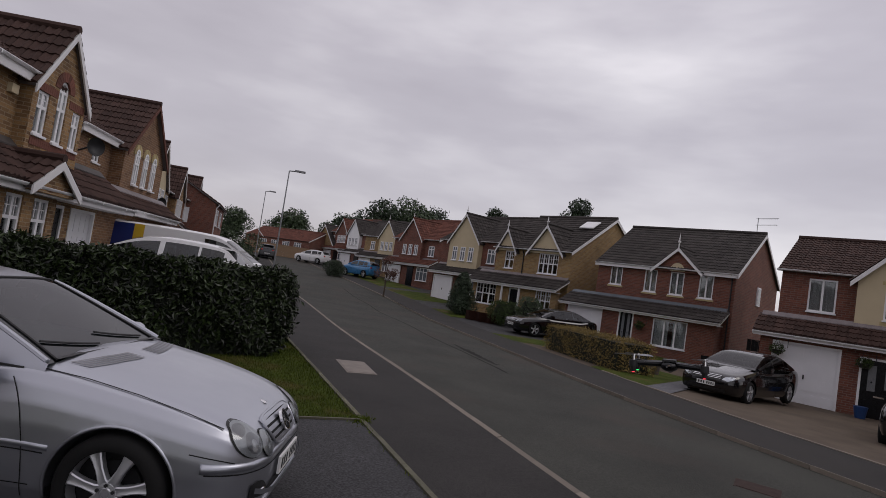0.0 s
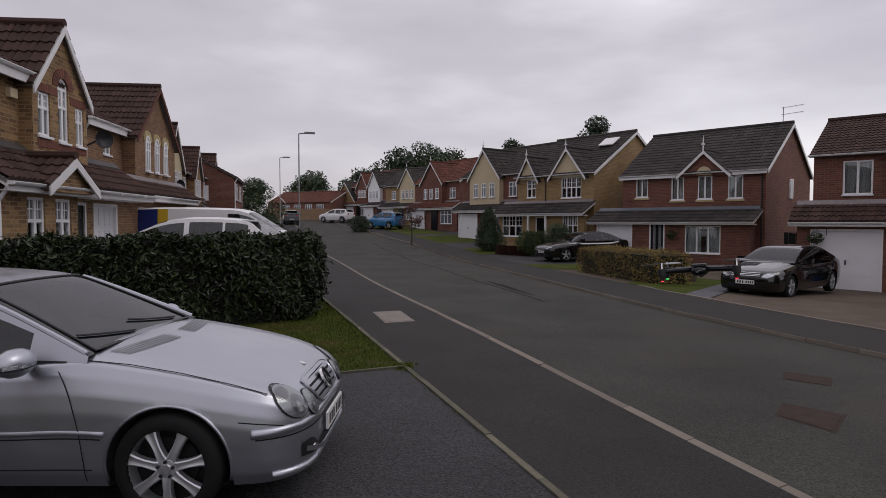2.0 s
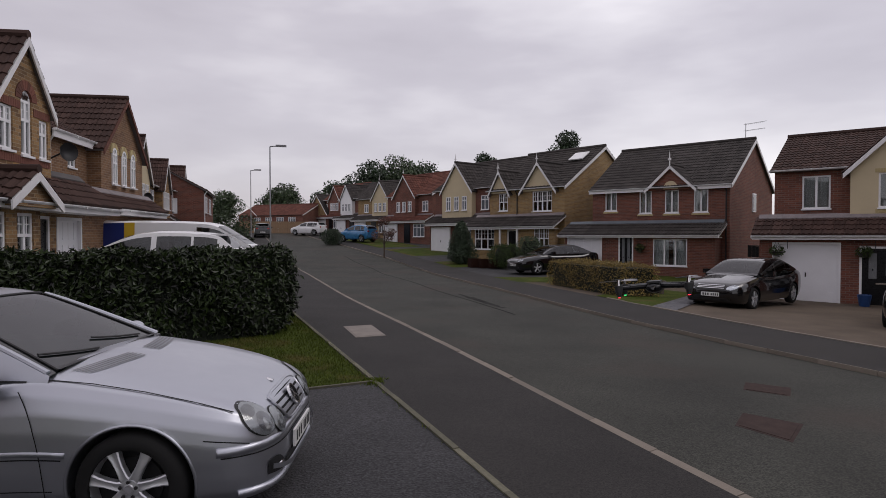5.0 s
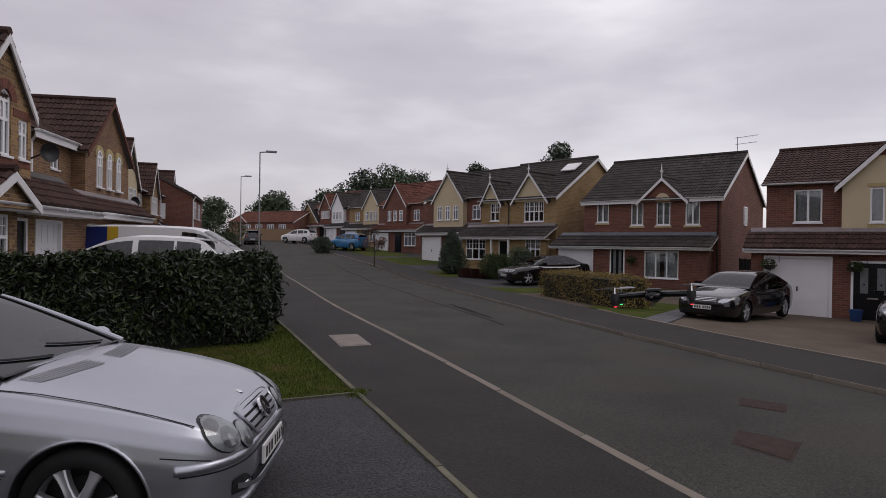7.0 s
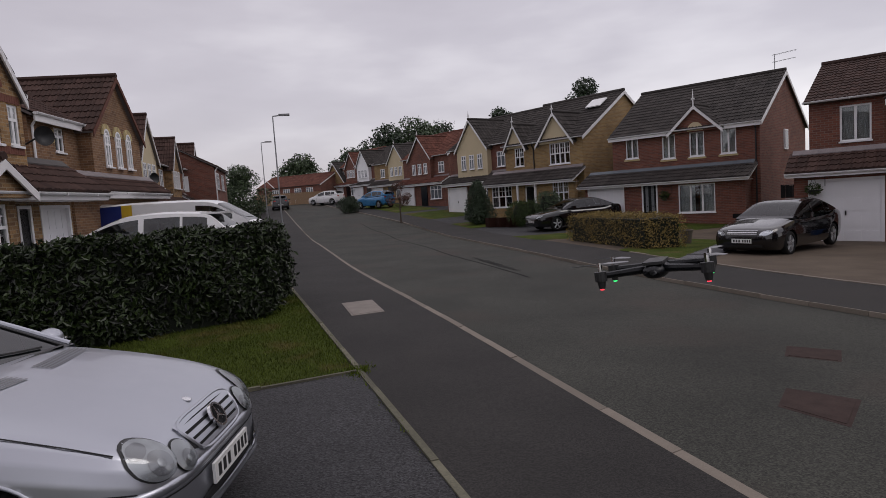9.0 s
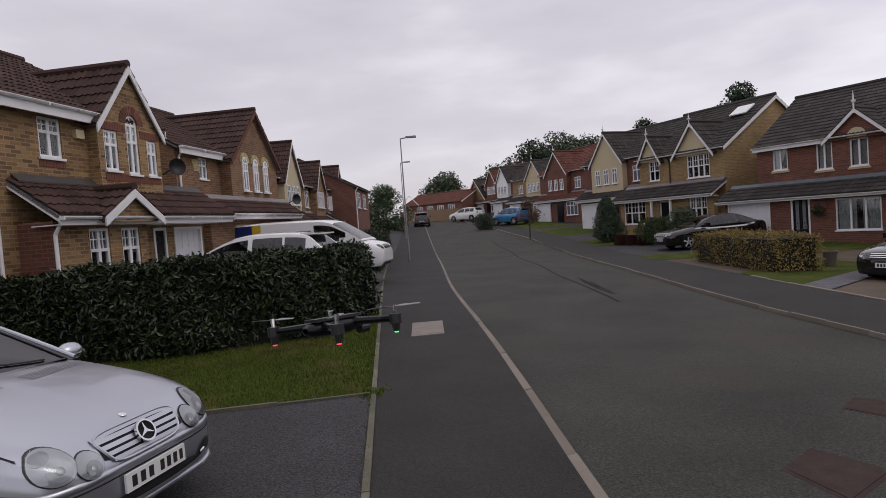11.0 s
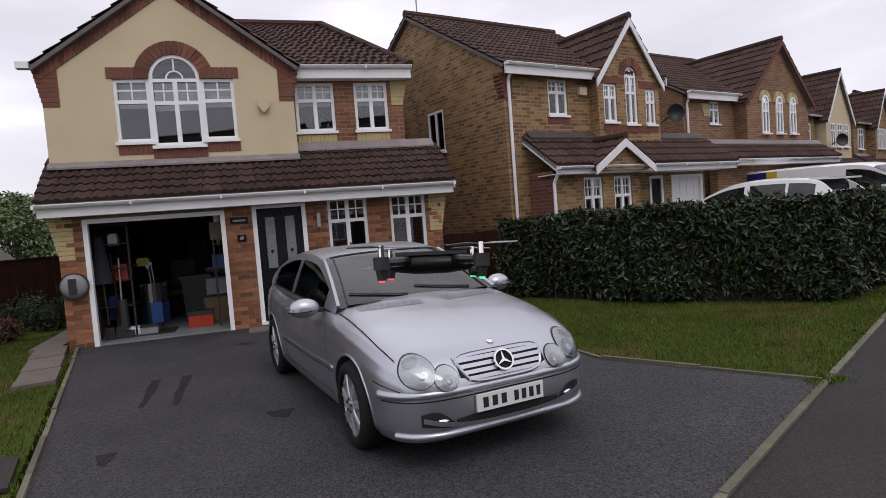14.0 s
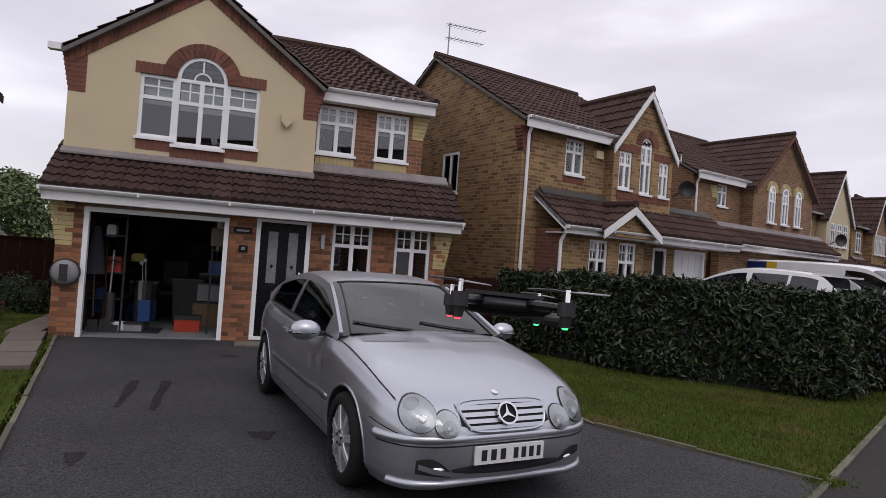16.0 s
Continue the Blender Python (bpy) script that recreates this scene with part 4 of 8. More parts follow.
def lean_to(house, x0, x1, yf, zf, yt, zt, roof, fascia=0.2, pieces=None, flash=None, verge=True):
    v = Vector((0, yt - yf, zt - zf))
    ln, v = v.length, v.normalized()
    sl = roof_slab(Shape(), (0, yf, zf), (1, 0, 0), v, x0, x1, ln)
    part("leanto_deck", sl, M_FELT, house)
    if pieces:
        n, rows = round((x1 - x0) / 0.26), max(1, round(ln / 0.205))
        ww, gg = (x1 - x0) / n, ln / rows
        one = tiles(Shape(), (0, 0, 0), (1, 0, 0), v, 0, ww, gg, gauge=gg, width=ww).mesh("roof_tile")
        one.materials.append(pieces)
        rf = thing("leanto_roof", "", "")
        rf.parent = house
        for r in range(rows):
            for c in range(n):
                ob = new("roof_tile", one)
                ob.parent = rf
                ob.matrix_local = Matrix.Translation(Vector((x0 + c * ww, yf, zf + 0.02)) + v * (gg * r) + Vector((0, 0, random.uniform(-0.004, 0.006)))) @ Matrix.Rotation(radians(random.uniform(-0.7, 0.7)), 4, "Z")
    else:
        part("leanto_roof", tiles(Shape(), (0, yf, zf + 0.02), (1, 0, 0), v, x0, x1, ln), roof, house)["kind"] = "stuff"
    part("fascia", Shape().box(x0 + 0.03, x1 - 0.03, yf + 0.03, yf + 0.06, zf - fascia, zf - 0.01).box(x0 + 0.03, x1 - 0.03, yf + 0.06, yf + 0.6, zf - fascia, zf - fascia + 0.02), M_WHITE, house)
    gutter(house, x0, x1, yf - 0.02, zf - 0.01)
    if verge:
        sv = Shape()
        for x in (x0, x1 - 0.03):
            sv.slab([(x, yf, zf), (x, yt, zt), (x, yt, zt - 0.12), (x, yf, zf - 0.12)], (0.03, 0, 0))
        part("verge_board", sv, M_WHITE, house)
    part("flashing", Shape().slab([(x0 + 0.1, yt - 0.16, zt - 0.02), (x1 - 0.1, yt - 0.16, zt - 0.02), (x1 - 0.1, yt - 0.01, zt + 0.12), (x0 + 0.1, yt - 0.01, zt + 0.12)], (0, 0, 0.03)), flash or M_LEAD, house)


def corbel(house, x0, x1, z0, z1, y, side, mat=None):
    """Stepped brick corbel under an eave; side -1 or +1 is where it steps out."""
    s, n = Shape(), max(3, round((z1 - z0) / 0.075))
    for k in range(n):
        out = 0.13 * (k / n)
        a, b = (x0 - out, x1) if side < 0 else (x0, x1 + out)
        s.box(a, b, y - 0.012, y + 0.2, z0 + k * 0.075 + 0.004, z0 + (k + 1) * 0.075 - 0.004)
    return part("corbel", s, mat or M_YELI, house)


def soldier(house, x0, x1, z0, z1, y, mat=None, name="soldier_course"):
    s = Shape()
    n = max(1, round((x1 - x0) / 0.078))
    for k in range(n):
        a = x0 + (x1 - x0) * k / n
        s.box(a + 0.003, a + (x1 - x0) / n - 0.003, y - 0.014, y + 0.05, z0, z1)
    return part(name, s, mat or M_REDI, house)


def brick_arch(house, cx, z, r, y, ring=0.22, mat=None):
    s, n = Shape(), max(9, round(math.pi * (r + ring / 2) / 0.085))
    for k in range(n):
        a0, a1 = math.pi * (k + 0.04) / n, math.pi * (k + 0.96) / n
        P = lambda q, a: (cx + q * math.cos(a), y - 0.016, z + q * math.sin(a))
        s.slab([P(r, a0), P(r + ring, a0), P(r + ring, a1), P(r, a1)], (0, 0.07, 0))
    return part("brick_arch", s, mat or M_REDI, house)


def finial(house, x, y, z, h=0.55):
    s = Shape().tube((x, y, z - 0.25), (x, y, z + h * 0.55), 0.035, 0.03).tube((x, y, z + h * 0.55), (x, y, z + h), 0.03, 0.006).box(x - 0.06, x + 0.06, y - 0.06, y + 0.06, z + h * 0.3, z + h * 0.42)
    return part("finial", s, M_WHITE, house)


def aerial(house, x, y, z, h=1.1):
    s = Shape().tube((x, y, z), (x, y, z + h), 0.018).tube((x - 0.1, y, z + h - 0.05), (x + 1.0, y - 0.2, z + h - 0.02), 0.01).tube((x - 0.1, y, z + h - 0.4), (x + 0.95, y - 0.2, z + h - 0.38), 0.01)
    for k in range(10):
        for zz in (h - 0.05, h - 0.4):
            xx = x + 0.1 * k
            s.tube((xx, y - 0.15 - 0.02 * k, z + zz), (xx, y + 0.15 - 0.02 * k, z + zz), 0.006, n=5)
    return part("tv_aerial", s, M_STEEL, house)


def satellite_dish(house, x, y, z, d=0.55):
    prof = [(d / 2 * k / 6, 0.12 * (k / 6) ** 2) for k in range(7)]
    s = Shape().lathe([(r, -h * 1.0) for r, h in prof], 20)
    s.move(Matrix.Translation((x, y - 0.35, z)) @ Matrix.Rotation(radians(-35), 4, "Z"))
    s.tube((x, y - 0.3, z), (x, y, z - 0.15), 0.02)
    return part("satellite_dish", s, M_BLKPL, house, "dark round satellite dish")


def left_house(name, label, p, a, z0=0.0):
    return thing(name, label, "house", pose(p[0], p[1], z0, 0, 0, 90 + a))


def right_house(name, label, p, b, z0):
    return thing(name, label, "house", pose(p[0], p[1], z0, 0, 0, b - 90))


# ----- the cream-rendered house with the open garage -----
H = left_house("detached_house", "cream-rendered brick detached house with open garage and brown tiled roof", (-6.62, 0), 0)
GAR, DOR, W1, W2 = (-2.06, 0.02, 0.0, 1.99), (0.45, 1.33, 0.05, 2.05), (1.70, 2.39, 0.75, 2.08), (2.80, 3.46, 0.75, 2.08)
s = wall(Shape(), -2.42, 3.75, -0.2, 2.3, 0.006, 0.278, [GAR, DOR, W1, W2])
part("ground_wall", s, M_MORTAR, H, "orange-brown brick front wall")
main_block(H, -2.42, 3.36, 2.2, 4.42, 8.0, 6.45, 0.68, M_ORANGE, M_TILE_BROWN, [(-1.55, 0.40, 3.12, 4.36), (1.37, 2.07, 3.33, 4.21), (2.44, 3.07, 3.33, 4.21)], hip=1.0)
s = Shape()
s.box(-2.42, -2.14, 0.28, 8.6, -0.2, 2.3).box(3.47, 3.75, 0.28, 8.6, -0.2, 2.3).box(-2.14, 3.47, 8.3, 8.6, -0.2, 2.3)
part("ground_side_wall", s, M_ORANGE, H)
gw = [(-1.50, 0.35, 3.20, 4.22), (-0.96, -0.18, 3.12, 4.70)]
gable_front(H, -2.50, 1.32, 2.5, 4.42, -0.59, 5.82, 0.33, M_CREAM, gw, 3.8, M_TILE_BROWN, 0.12)
# brick verge, corner corbels, arch and window heads of the gable
sv = Shape()
for x0, x1 in ((-2.50, -0.59), (1.32, -0.59)):
    a, b = Vector((x0, 0.31, 4.40)), Vector((x1, 0.31, 5.80))
    n = 26
    for k in range(n):
        p, q = a.lerp(b, (k + 0.05) / n), a.lerp(b, (k + 0.95) / n)
        sv.slab([p, q, q - Vector((0, 0, 0.20)), p - Vector((0, 0, 0.20))], (0, 0.03, 0))
part("brick_verge", sv, M_REDI, H)
corbel(H, -2.50, -2.26, 3.78, 4.42, 0.33, -1, M_REDI)
corbel(H, 1.08, 1.32, 3.82, 4.42, 0.33, 1, M_REDI)
corbel(H, -2.42, -2.20, 1.38, 2.02, 0.01, -1)
corbel(H, 3.52, 3.75, 1.38, 2.02, 0.01, 1)
corbel(H, 3.14, 3.36, 3.78, 4.32, 0.68, 1)
brick_arch(H, -0.57, 4.22, 0.39, 0.33, 0.22)
soldier(H, -1.58, -0.98, 4.22, 4.40, 0.33)
soldier(H, -0.16, 0.44, 4.22, 4.40, 0.33)
soldier(H, -1.50, -0.99, 3.0, 3.16, 0.33)
soldier(H, -0.99, -0.15, 2.92, 3.08, 0.33)
soldier(H, -0.15, 0.38, 3.0, 3.16, 0.33)
window(H, -1.50, -0.96, 3.20, 4.22, 0.33, 1, 0.36, True, blind="blind")
window(H, -0.18, 0.35, 3.20, 4.22, 0.33, 1, 0.36, True, blind="blind")
window(H, -0.96, -0.18, 3.12, 4.22, 0.31, 2, 0.36, True, arch=True, blind="blind")
window(H, 1.37, 2.07, 3.33, 4.21, 0.68, 2, 0.36, blind="blind")
window(H, 2.44, 3.07, 3.33, 4.21, 0.68, 2, 0.36, blind="blind")
soldier(H, 1.37, 2.07, 3.10, 3.27, 0.68, M_YELI)
soldier(H, 2.44, 3.07, 3.10, 3.27, 0.68, M_YELI)
part("fascia", Shape().box(1.34, 3.5, 0.46, 0.50, 4.24, 4.44).box(1.34, 3.5, 0.50, 0.70, 4.24, 4.26), M_WHITE, H)
gutter(H, 1.34, 3.52, 0.44, 4.46)
part("gutter_end", Shape().box(-2.78, -2.60, 0.2, 0.34, 4.36, 4.46), M_UPVC, H)
lean_to(H, -2.60, 3.95, -0.32, 2.24, 0.62, 2.98, M_TILE_BROWN, 0.2, M_TILEP)
part("gable_flashing", Shape().slab([(-2.52, 0.245, 2.80), (1.34, 0.245, 2.80), (1.34, 0.325, 2.885), (-2.52, 0.325, 2.885)], (0, 0, 0.03)), M_LEAD, H, "pale weathered lead flashing")
garage_door(H, *GAR, 0.0, panels=False)
front_door(H, *DOR, 0.02, M_BLACK, "glossy black front door with two frosted lights")
window(H, *W1, 0.02, 2, 0.30)
window(H, *W2, 0.02, 2, 0.30)
# flush brickwork of the ground floor, brick by brick
bw = thing("ground_brickwork", "", "")
bw.parent = H
brick = Shape().box(0, 0.215, 0, 0.03, 0, 0.065).mesh("brick")
brick.materials.append(M_BRICKP)
half = Shape().box(0, 0.1025, 0, 0.03, 0, 0.065).mesh("half_brick")
half.materials.append(M_BRICKP)
OPEN = (GAR, DOR, W1, W2)
rows_ = int(2.12 / 0.075)
for r in range(rows_):
    z = 0.005 + r * 0.075
    spans, x = [], -2.42
    for o in sorted(OPEN):
        if o[2] - 0.03 < z + 0.03 < o[3]:
            spans.append((x, o[0]))
            x = o[1]
    spans.append((x, 3.75))
    for a, b in spans:
        x = a + 0.004 - (0.1125 if r % 2 else 0)
        while x < b - 0.02:
            l0, l1 = max(x, a + 0.004), min(x + 0.215, b - 0.004)
            if l1 - l0 > 0.03:
                ob = new("brick", brick)
                ob.parent = bw
                ob.matrix_local = Matrix.Translation((l0, random.uniform(-0.003, 0.002), z)) @ Matrix.Diagonal(((l1 - l0) / 0.215, 1, 1, 1))
            x += 0.225
part("alarm_box", Shape().slab([(0.72, 0.24, 3.86), (0.90, 0.24, 3.86), (0.90, 0.24, 3.72), (0.81, 0.24, 3.62), (0.72, 0.24, 3.72)], (0, 0.09, 0)), M_CREAM, H, "small beige burglar alarm box")
part("wall_light", Shape().box(1.50, 1.56, -0.1, 0.02, 1.60, 1.84), M_STEEL, H, "grey cylinder wall light")
nm = part("name_plaque", Shape().box(0.10, 0.38, -0.02, 0.0, 1.76, 1.86), M_BLACK, H, "black slate name plaque")
part("plaque_bar", Shape().box(0.14, 0.34, -0.026, -0.018, 1.79, 1.825), M_GREYPL, nm)
nn = part("number_plaque", Shape().box(0.19, 0.33, -0.02, 0.0, 1.46, 1.57), M_BLACK, H, "small oval black number plaque")
part("number_bar", Shape().box(0.23, 0.29, -0.026, -0.018, 1.49, 1.54), M_GREYPL, nn)
dc = part("dish_cover", Shape().lathe([(0.0, -0.13), (0.10, -0.13), (0.17, -0.10), (0.19, -0.05), (0.19, 0.0)], 24).move(Matrix.Translation((-2.24, -0.02, 0.98))), M_GREYPL, H, "round grey hose reel on the wall", smooth=True)
part("reel_handle", Shape().box(-2.29, -2.19, -0.19, -0.12, 0.86, 1.10), M_BLKPL, dc)
part("reel_rim", Shape().lathe([(0.185, -0.06), (0.205, -0.06), (0.205, -0.02), (0.185, -0.02)], 24, closed=True).move(Matrix.Translation((-2.24, -0.02, 0.98))), M_BLKPL, dc)
part("security_lamp", Shape().box(-2.28, -2.14, -0.2, -0.1, 2.0, 2.06), M_BLKPL, H)
aerial(H, -1.2, 4.6, 6.4, 0.7)
# inside of the garage; walls darkened and ceiling near-black to hold its gloom in colour
part("garage_floor", Shape().box(-2.14, 0.5, 0.02, 6.0, -0.1, 0.03), material("painted_garage_floor", (0.17, 0.185, 0.185), 0.5, var=0.15, scale=2), H)
part("garage_back_wall", Shape().box(-2.14, 0.5, 5.6, 5.7, 0.03, 2.3).box(0.42, 0.5, 0.3, 5.6, 0.03, 2.3), material("bare_garage_blockwork", (0.16, 0.15, 0.14), 0.9, var=0.25, scale=2, fine=60), H)
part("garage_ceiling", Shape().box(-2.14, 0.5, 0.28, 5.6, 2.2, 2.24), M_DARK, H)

# ----- neighbour: buff brick with gabled bay -----
P = left_house("detached_house", "buff brick detached house with gabled bay, white bargeboards and brown roof", (-7.48, 5.53), 15)
main_block(P, 0.0, 4.75, -0.2, 4.52, 7.1, 6.62, 0.0, M_BUFF, M_TILE_BROWN, [(1.20, 1.76, 3.60, 4.37), (4.15, 4.65, 0.05, 2.2)], [(2.3, 3.0, 3.15, 4.12)])
gable_front(P, 2.44, 4.50, 2.9, 4.42, 3.49, 5.74, -0.25, M_BUFF, [(2.62, 3.05, 3.44, 4.30), (3.34, 3.74, 3.40, 4.74), (4.02, 4.38, 3.40, 4.22)], 3.4, M_TILE_BROWN, 0.10, M_WHITE)
brick_arch(P, 3.54, 4.52, 0.20, -0.25, 0.2)
soldier(P, 2.58, 3.30, 4.30, 4.46, -0.25)
soldier(P, 3.80, 4.44, 4.24, 4.40, -0.25)
soldier(P, 2.58, 4.44, 3.22, 3.38, -0.25)
soldier(P, 1.16, 1.80, 3.42, 3.56, 0.0)
window(P, 1.20, 1.76, 3.60, 4.37, 0.0, 2, 0.36, blind="blind")
window(P, 2.62, 3.05, 3.44, 4.30, -0.25, 2, 0.36, blind="blind")
window(P, 3.34, 3.74, 3.40, 4.52, -0.25, 2, 0.36, arch=True, blind="blind")
window(P, 4.02, 4.38, 3.40, 4.22, -0.25, 2, 0.36, blind="blind")
part("fascia", Shape().box(-0.1, 2.6, -0.24, -0.20, 4.36, 4.55), M_WHITE, P)
gutter(P, -0.12, 2.6, -0.26, 4.58)
corbel(P, 0.0, 0.22, 3.9, 4.4, -0.01, -1, M_REDI)
downpipe(P, 0.10, 0.0, 0.0, 4.52)
part("alarm_box", Shape().box(2.06, 2.28, -0.09, 0.0, 4.05, 4.22), M_CREAM, P, "cream alarm box")
# side window
sw = part("side_window", Shape().box(-0.004, 0.06, 2.3, 3.0, 3.15, 3.2).box(-0.004, 0.06, 2.3, 3.0, 4.07, 4.12).box(-0.004, 0.06, 2.3, 2.35, 3.2, 4.07).box(-0.004, 0.06, 2.95, 3.0, 3.2, 4.07).box(-0.004, 0.06, 2.62, 2.68, 3.2, 4.07), M_UPVC, P)
part("pane", Shape().box(0.02, 0.028, 2.33, 2.97, 3.18, 4.1), M_GLASS, sw)
part("sill", Shape().box(-0.06, 0.02, 2.26, 3.04, 3.10, 3.15), M_UPVC, sw)
# projecting ground floor with its small gable, and the garage beyond
s = wall(Shape(), 0.55, 3.1, -0.2, 2.35, -0.70, 0.28, [(1.39, 1.94, 0.8, 2.2), (2.29, 2.85, 0.8, 2.2)])
s.box(0.55, 0.8, -0.42, 0.0, -0.2, 2.35).box(2.9, 3.1, -0.42, 0.0, -0.2, 2.35)
part("bay_wall", s, M_BUFF, P)
part("bay_cheek", Shape().box(0.53, 0.56, -0.72, 0.0, 0.0, 2.33), M_RED, P)
s = wall(Shape(), 3.1, 6.3, -0.2, 2.35, -0.12, 0.12, [(4.15, 4.65, 0.05, 2.2), (4.96, 6.2, 0.0, 2.2)])
s.box(6.02, 6.3, 0.0, 5.0, -0.2, 2.35).box(4.75, 6.02, 4.8, 5.0, -0.2, 2.35)
part("garage_wall", s, M_BUFF, P)
window(P, 1.39, 1.94, 0.8, 2.2, -0.70, 2, 0.3, blind="curtain")
window(P, 2.29, 2.85, 0.8, 2.2, -0.70, 2, 0.3, blind="curtain")
front_door(P, 4.15, 4.65, 0.05, 2.2, -0.12, M_BLACK, "dark front door", False)
garage_door(P, 4.96, 6.2, 0.0, 2.2, -0.12)
lean_to(P, 0.40, 6.45, -0.98, 2.42, 0.0, 3.10, M_TILE_BROWN, 0.16, flash=M_LEADDK)
gable_front(P, 1.45, 3.05, 2.3, 2.40, 2.25, 2.90, -1.02, M_BUFF, (), 1.0, M_TILE_BROWN, 0.10, M_WHITE)
downpipe(P, 0.50, -0.72, 0.0, 2.35)
satellite_dish(P, 4.85, -0.05, 3.65, 0.42)
aerial(P, 0.25, 3.55, 6.62, 1.0)

# ----- the row beyond it on the near side -----
Q = left_house("detached_house", "brown brick house with a triple-arched gable window", (-10.93, 12.95), 16)
main_block(Q, -0.35, 5.9, -0.2, 4.6, 7.6, 6.9, 0.0, M_BROWNB, M_TILE_BROWN, [(0.94, 1.46, 3.77, 4.45)])
gable_front(Q, 2.25, 6.0, 2.8, 4.55, 4.2, 6.38, -0.4, M_BROWNB, (), 3.6, M_TILE_BROWN, 0.16, M_REDDET)
for cx in (3.28, 4.12, 4.96):
    window(Q, cx - 0.2, cx + 0.2, 3.45, 4.45, -0.47, 2, 0.3, arch=True)
    brick_arch(Q, cx, 4.45, 0.2, -0.42, 0.16, M_YELI)
window(Q, 0.94, 1.46, 3.77, 4.45, 0.0, 2, 0.36)
lean_to(Q, -0.1, 6.7, -1.1, 2.6, -0.4, 3.1, M_TILE_BROWN, 0.18)
s = wall(Shape(), 0.1, 6.5, -0.2, 2.5, -0.7, 0.25, [(2.3, 4.6, 0.0, 2.2)])
part("ground_wall", s, M_BROWNB, Q)
garage_door(Q, 2.3, 4.6, 0.0, 2.2, -0.7)
window(Q, 5.1, 6.0, 0.9, 2.2, -0.78, 2, 0.3)
part("fascia", Shape().box(-0.4, 2.3, -0.24, -0.2, 4.44, 4.64), M_WHITE, Q)
gutter(Q, -0.45, 2.3, -0.26, 4.66)
downpipe(Q, -0.22, 0.0, 3.0, 4.6)
corbel(Q, 0.62, 0.9, 4.0, 4.4, -0.01, -1)


def row_house(p, a, w, gx0, gx1, ze, za, zr, wallm, roofm, label, depth=7.0, base=0.0, left=True, gable_mat=None, tall=False):
    h = (left_house if left else right_house)("detached_house", label, p, a, base)
    main_block(h, 0, w, -0.2, ze, depth, zr, 0.0, wallm, roofm, ())
    gable_front(h, gx0, gx1, 2.8, ze - 0.05, (gx0 + gx1) / 2, za, -0.4, gable_mat or wallm, (), depth / 2, roofm, 0.16, M_WHITE)
    c = (gx0 + gx1) / 2
    gw_ = gx1 - gx0
    for dx in (-0.27, 0.0, 0.27):
        window(h, c + dx * gw_ - 0.26, c + dx * gw_ + 0.26, 3.35, 4.4, -0.47, 2, 0.3, far=True)
    other = (0.35, gx0 - 0.35) if gx0 > w - gx1 else (gx1 + 0.35, w - 0.35)
    if other[1] - other[0] > 0.7:
        m_ = (other[0] + other[1]) / 2
        window(h, m_ - 0.4, m_ + 0.4, 3.35, 4.4, -0.07, 2, 0.3, far=True)
    lean_to(h, -0.1, w + 0.1, -1.0, 2.4, -0.0, 3.0, roofm, 0.2)
    part("ground_wall", wall(Shape(), 0.05, w - 0.05, -0.2, 2.4, -0.55, 0.25, ()), wallm, h)
    garage_door(h, 0.3, 2.5, 0.0, 2.1, -0.68)
    window(h, w - 2.1, w - 0.5, 0.8, 2.1, -0.62, 3, 0.3, far=True)
    part("front_door", Shape().box(w * 0.5, w * 0.5 + 0.9, -0.62, -0.52, 0.0, 2.1), M_BLACK, h)
    gutter(h, -0.1, w + 0.1, -0.24, ze + 0.04)
    return h


h = row_house((-16.2, 22.6), 20, 5.6, 2.2, 5.0, 4.7, 6.7, 7.0, M_YELLOW, M_TILE_BROWN, "yellow brick gabled house further along the row", gable_mat=M_CREAM)
satellite_dish(h, 2.6, -0.45, 3.6)
row_house((-18.8, 29.2), 23, 4.9, 2.0, 4.6, 4.6, 6.3, 6.7, M_BUFF, M_TILE_BROWN, "buff brick gabled house further along the row")
row_house((-20.2, 33.6), 24, 4.9, 2.0, 4.6, 4.6, 6.4, 6.8, M_ORANGE, M_TILE_BROWN, "brown brick gabled house further along the row")
h = thing("detached_house", "red brick house standing forward with a plain gable end", "house", pose(-18.9, 35.3, 0, 0, 0, 90 + 24))
main_block(h, 0, 7.5, -0.2, 4.7, 7.4, 6.8, 0.0, M_RED, M_TILE_BROWN, (), [(1.6, 2.3, 3.2, 4.2)])
window(h, 1.0, 2.4, 3.3, 4.4, -0.07, 2, 0.3, far=True)
window(h, 4.0, 5.4, 3.3, 4.4, -0.07, 2, 0.3, far=True)
part("side_window", Shape().box(-0.02, 0.06, 1.6, 2.3, 3.2, 4.2), M_UPVC, h)
downpipe(h, 0.1, 0.0, 0.0, 4.7)

# ----- red-brick house with grey roof, across the street -----
R = right_house("detached_house", "red brick detached house with dark grey tiled roof and white finial", (10.0, 28.0), 56, Z_YARD - 0.05)
R.scale.z = 0.945
zb = -Z_YARD
UPW = [(-4.58, -3.92, 3.30, 4.42), (-2.72, -2.08, 3.12, 4.3), (-1.42, -0.74, 3.12, 4.3), (-0.03, 0.64, 3.12, 4.3)]
UPW = [(a, b, c + zb, d + zb) for a, b, c, d in UPW]
main_block(R, -5.3, 1.6, -0.2, 4.42 + zb, 7.6, 7.05 + zb, 0.0, M_RED, M_TILE_GREY, UPW)
for q in UPW:
    window(R, *q, 0.0, 2, 0, False, blind="curtain")
    part("stone_sill", Shape().box(q[0] - 0.08, q[1] + 0.08, -0.05, 0.03, q[2] - 0.13, q[2] - 0.05), M_YELI, R)
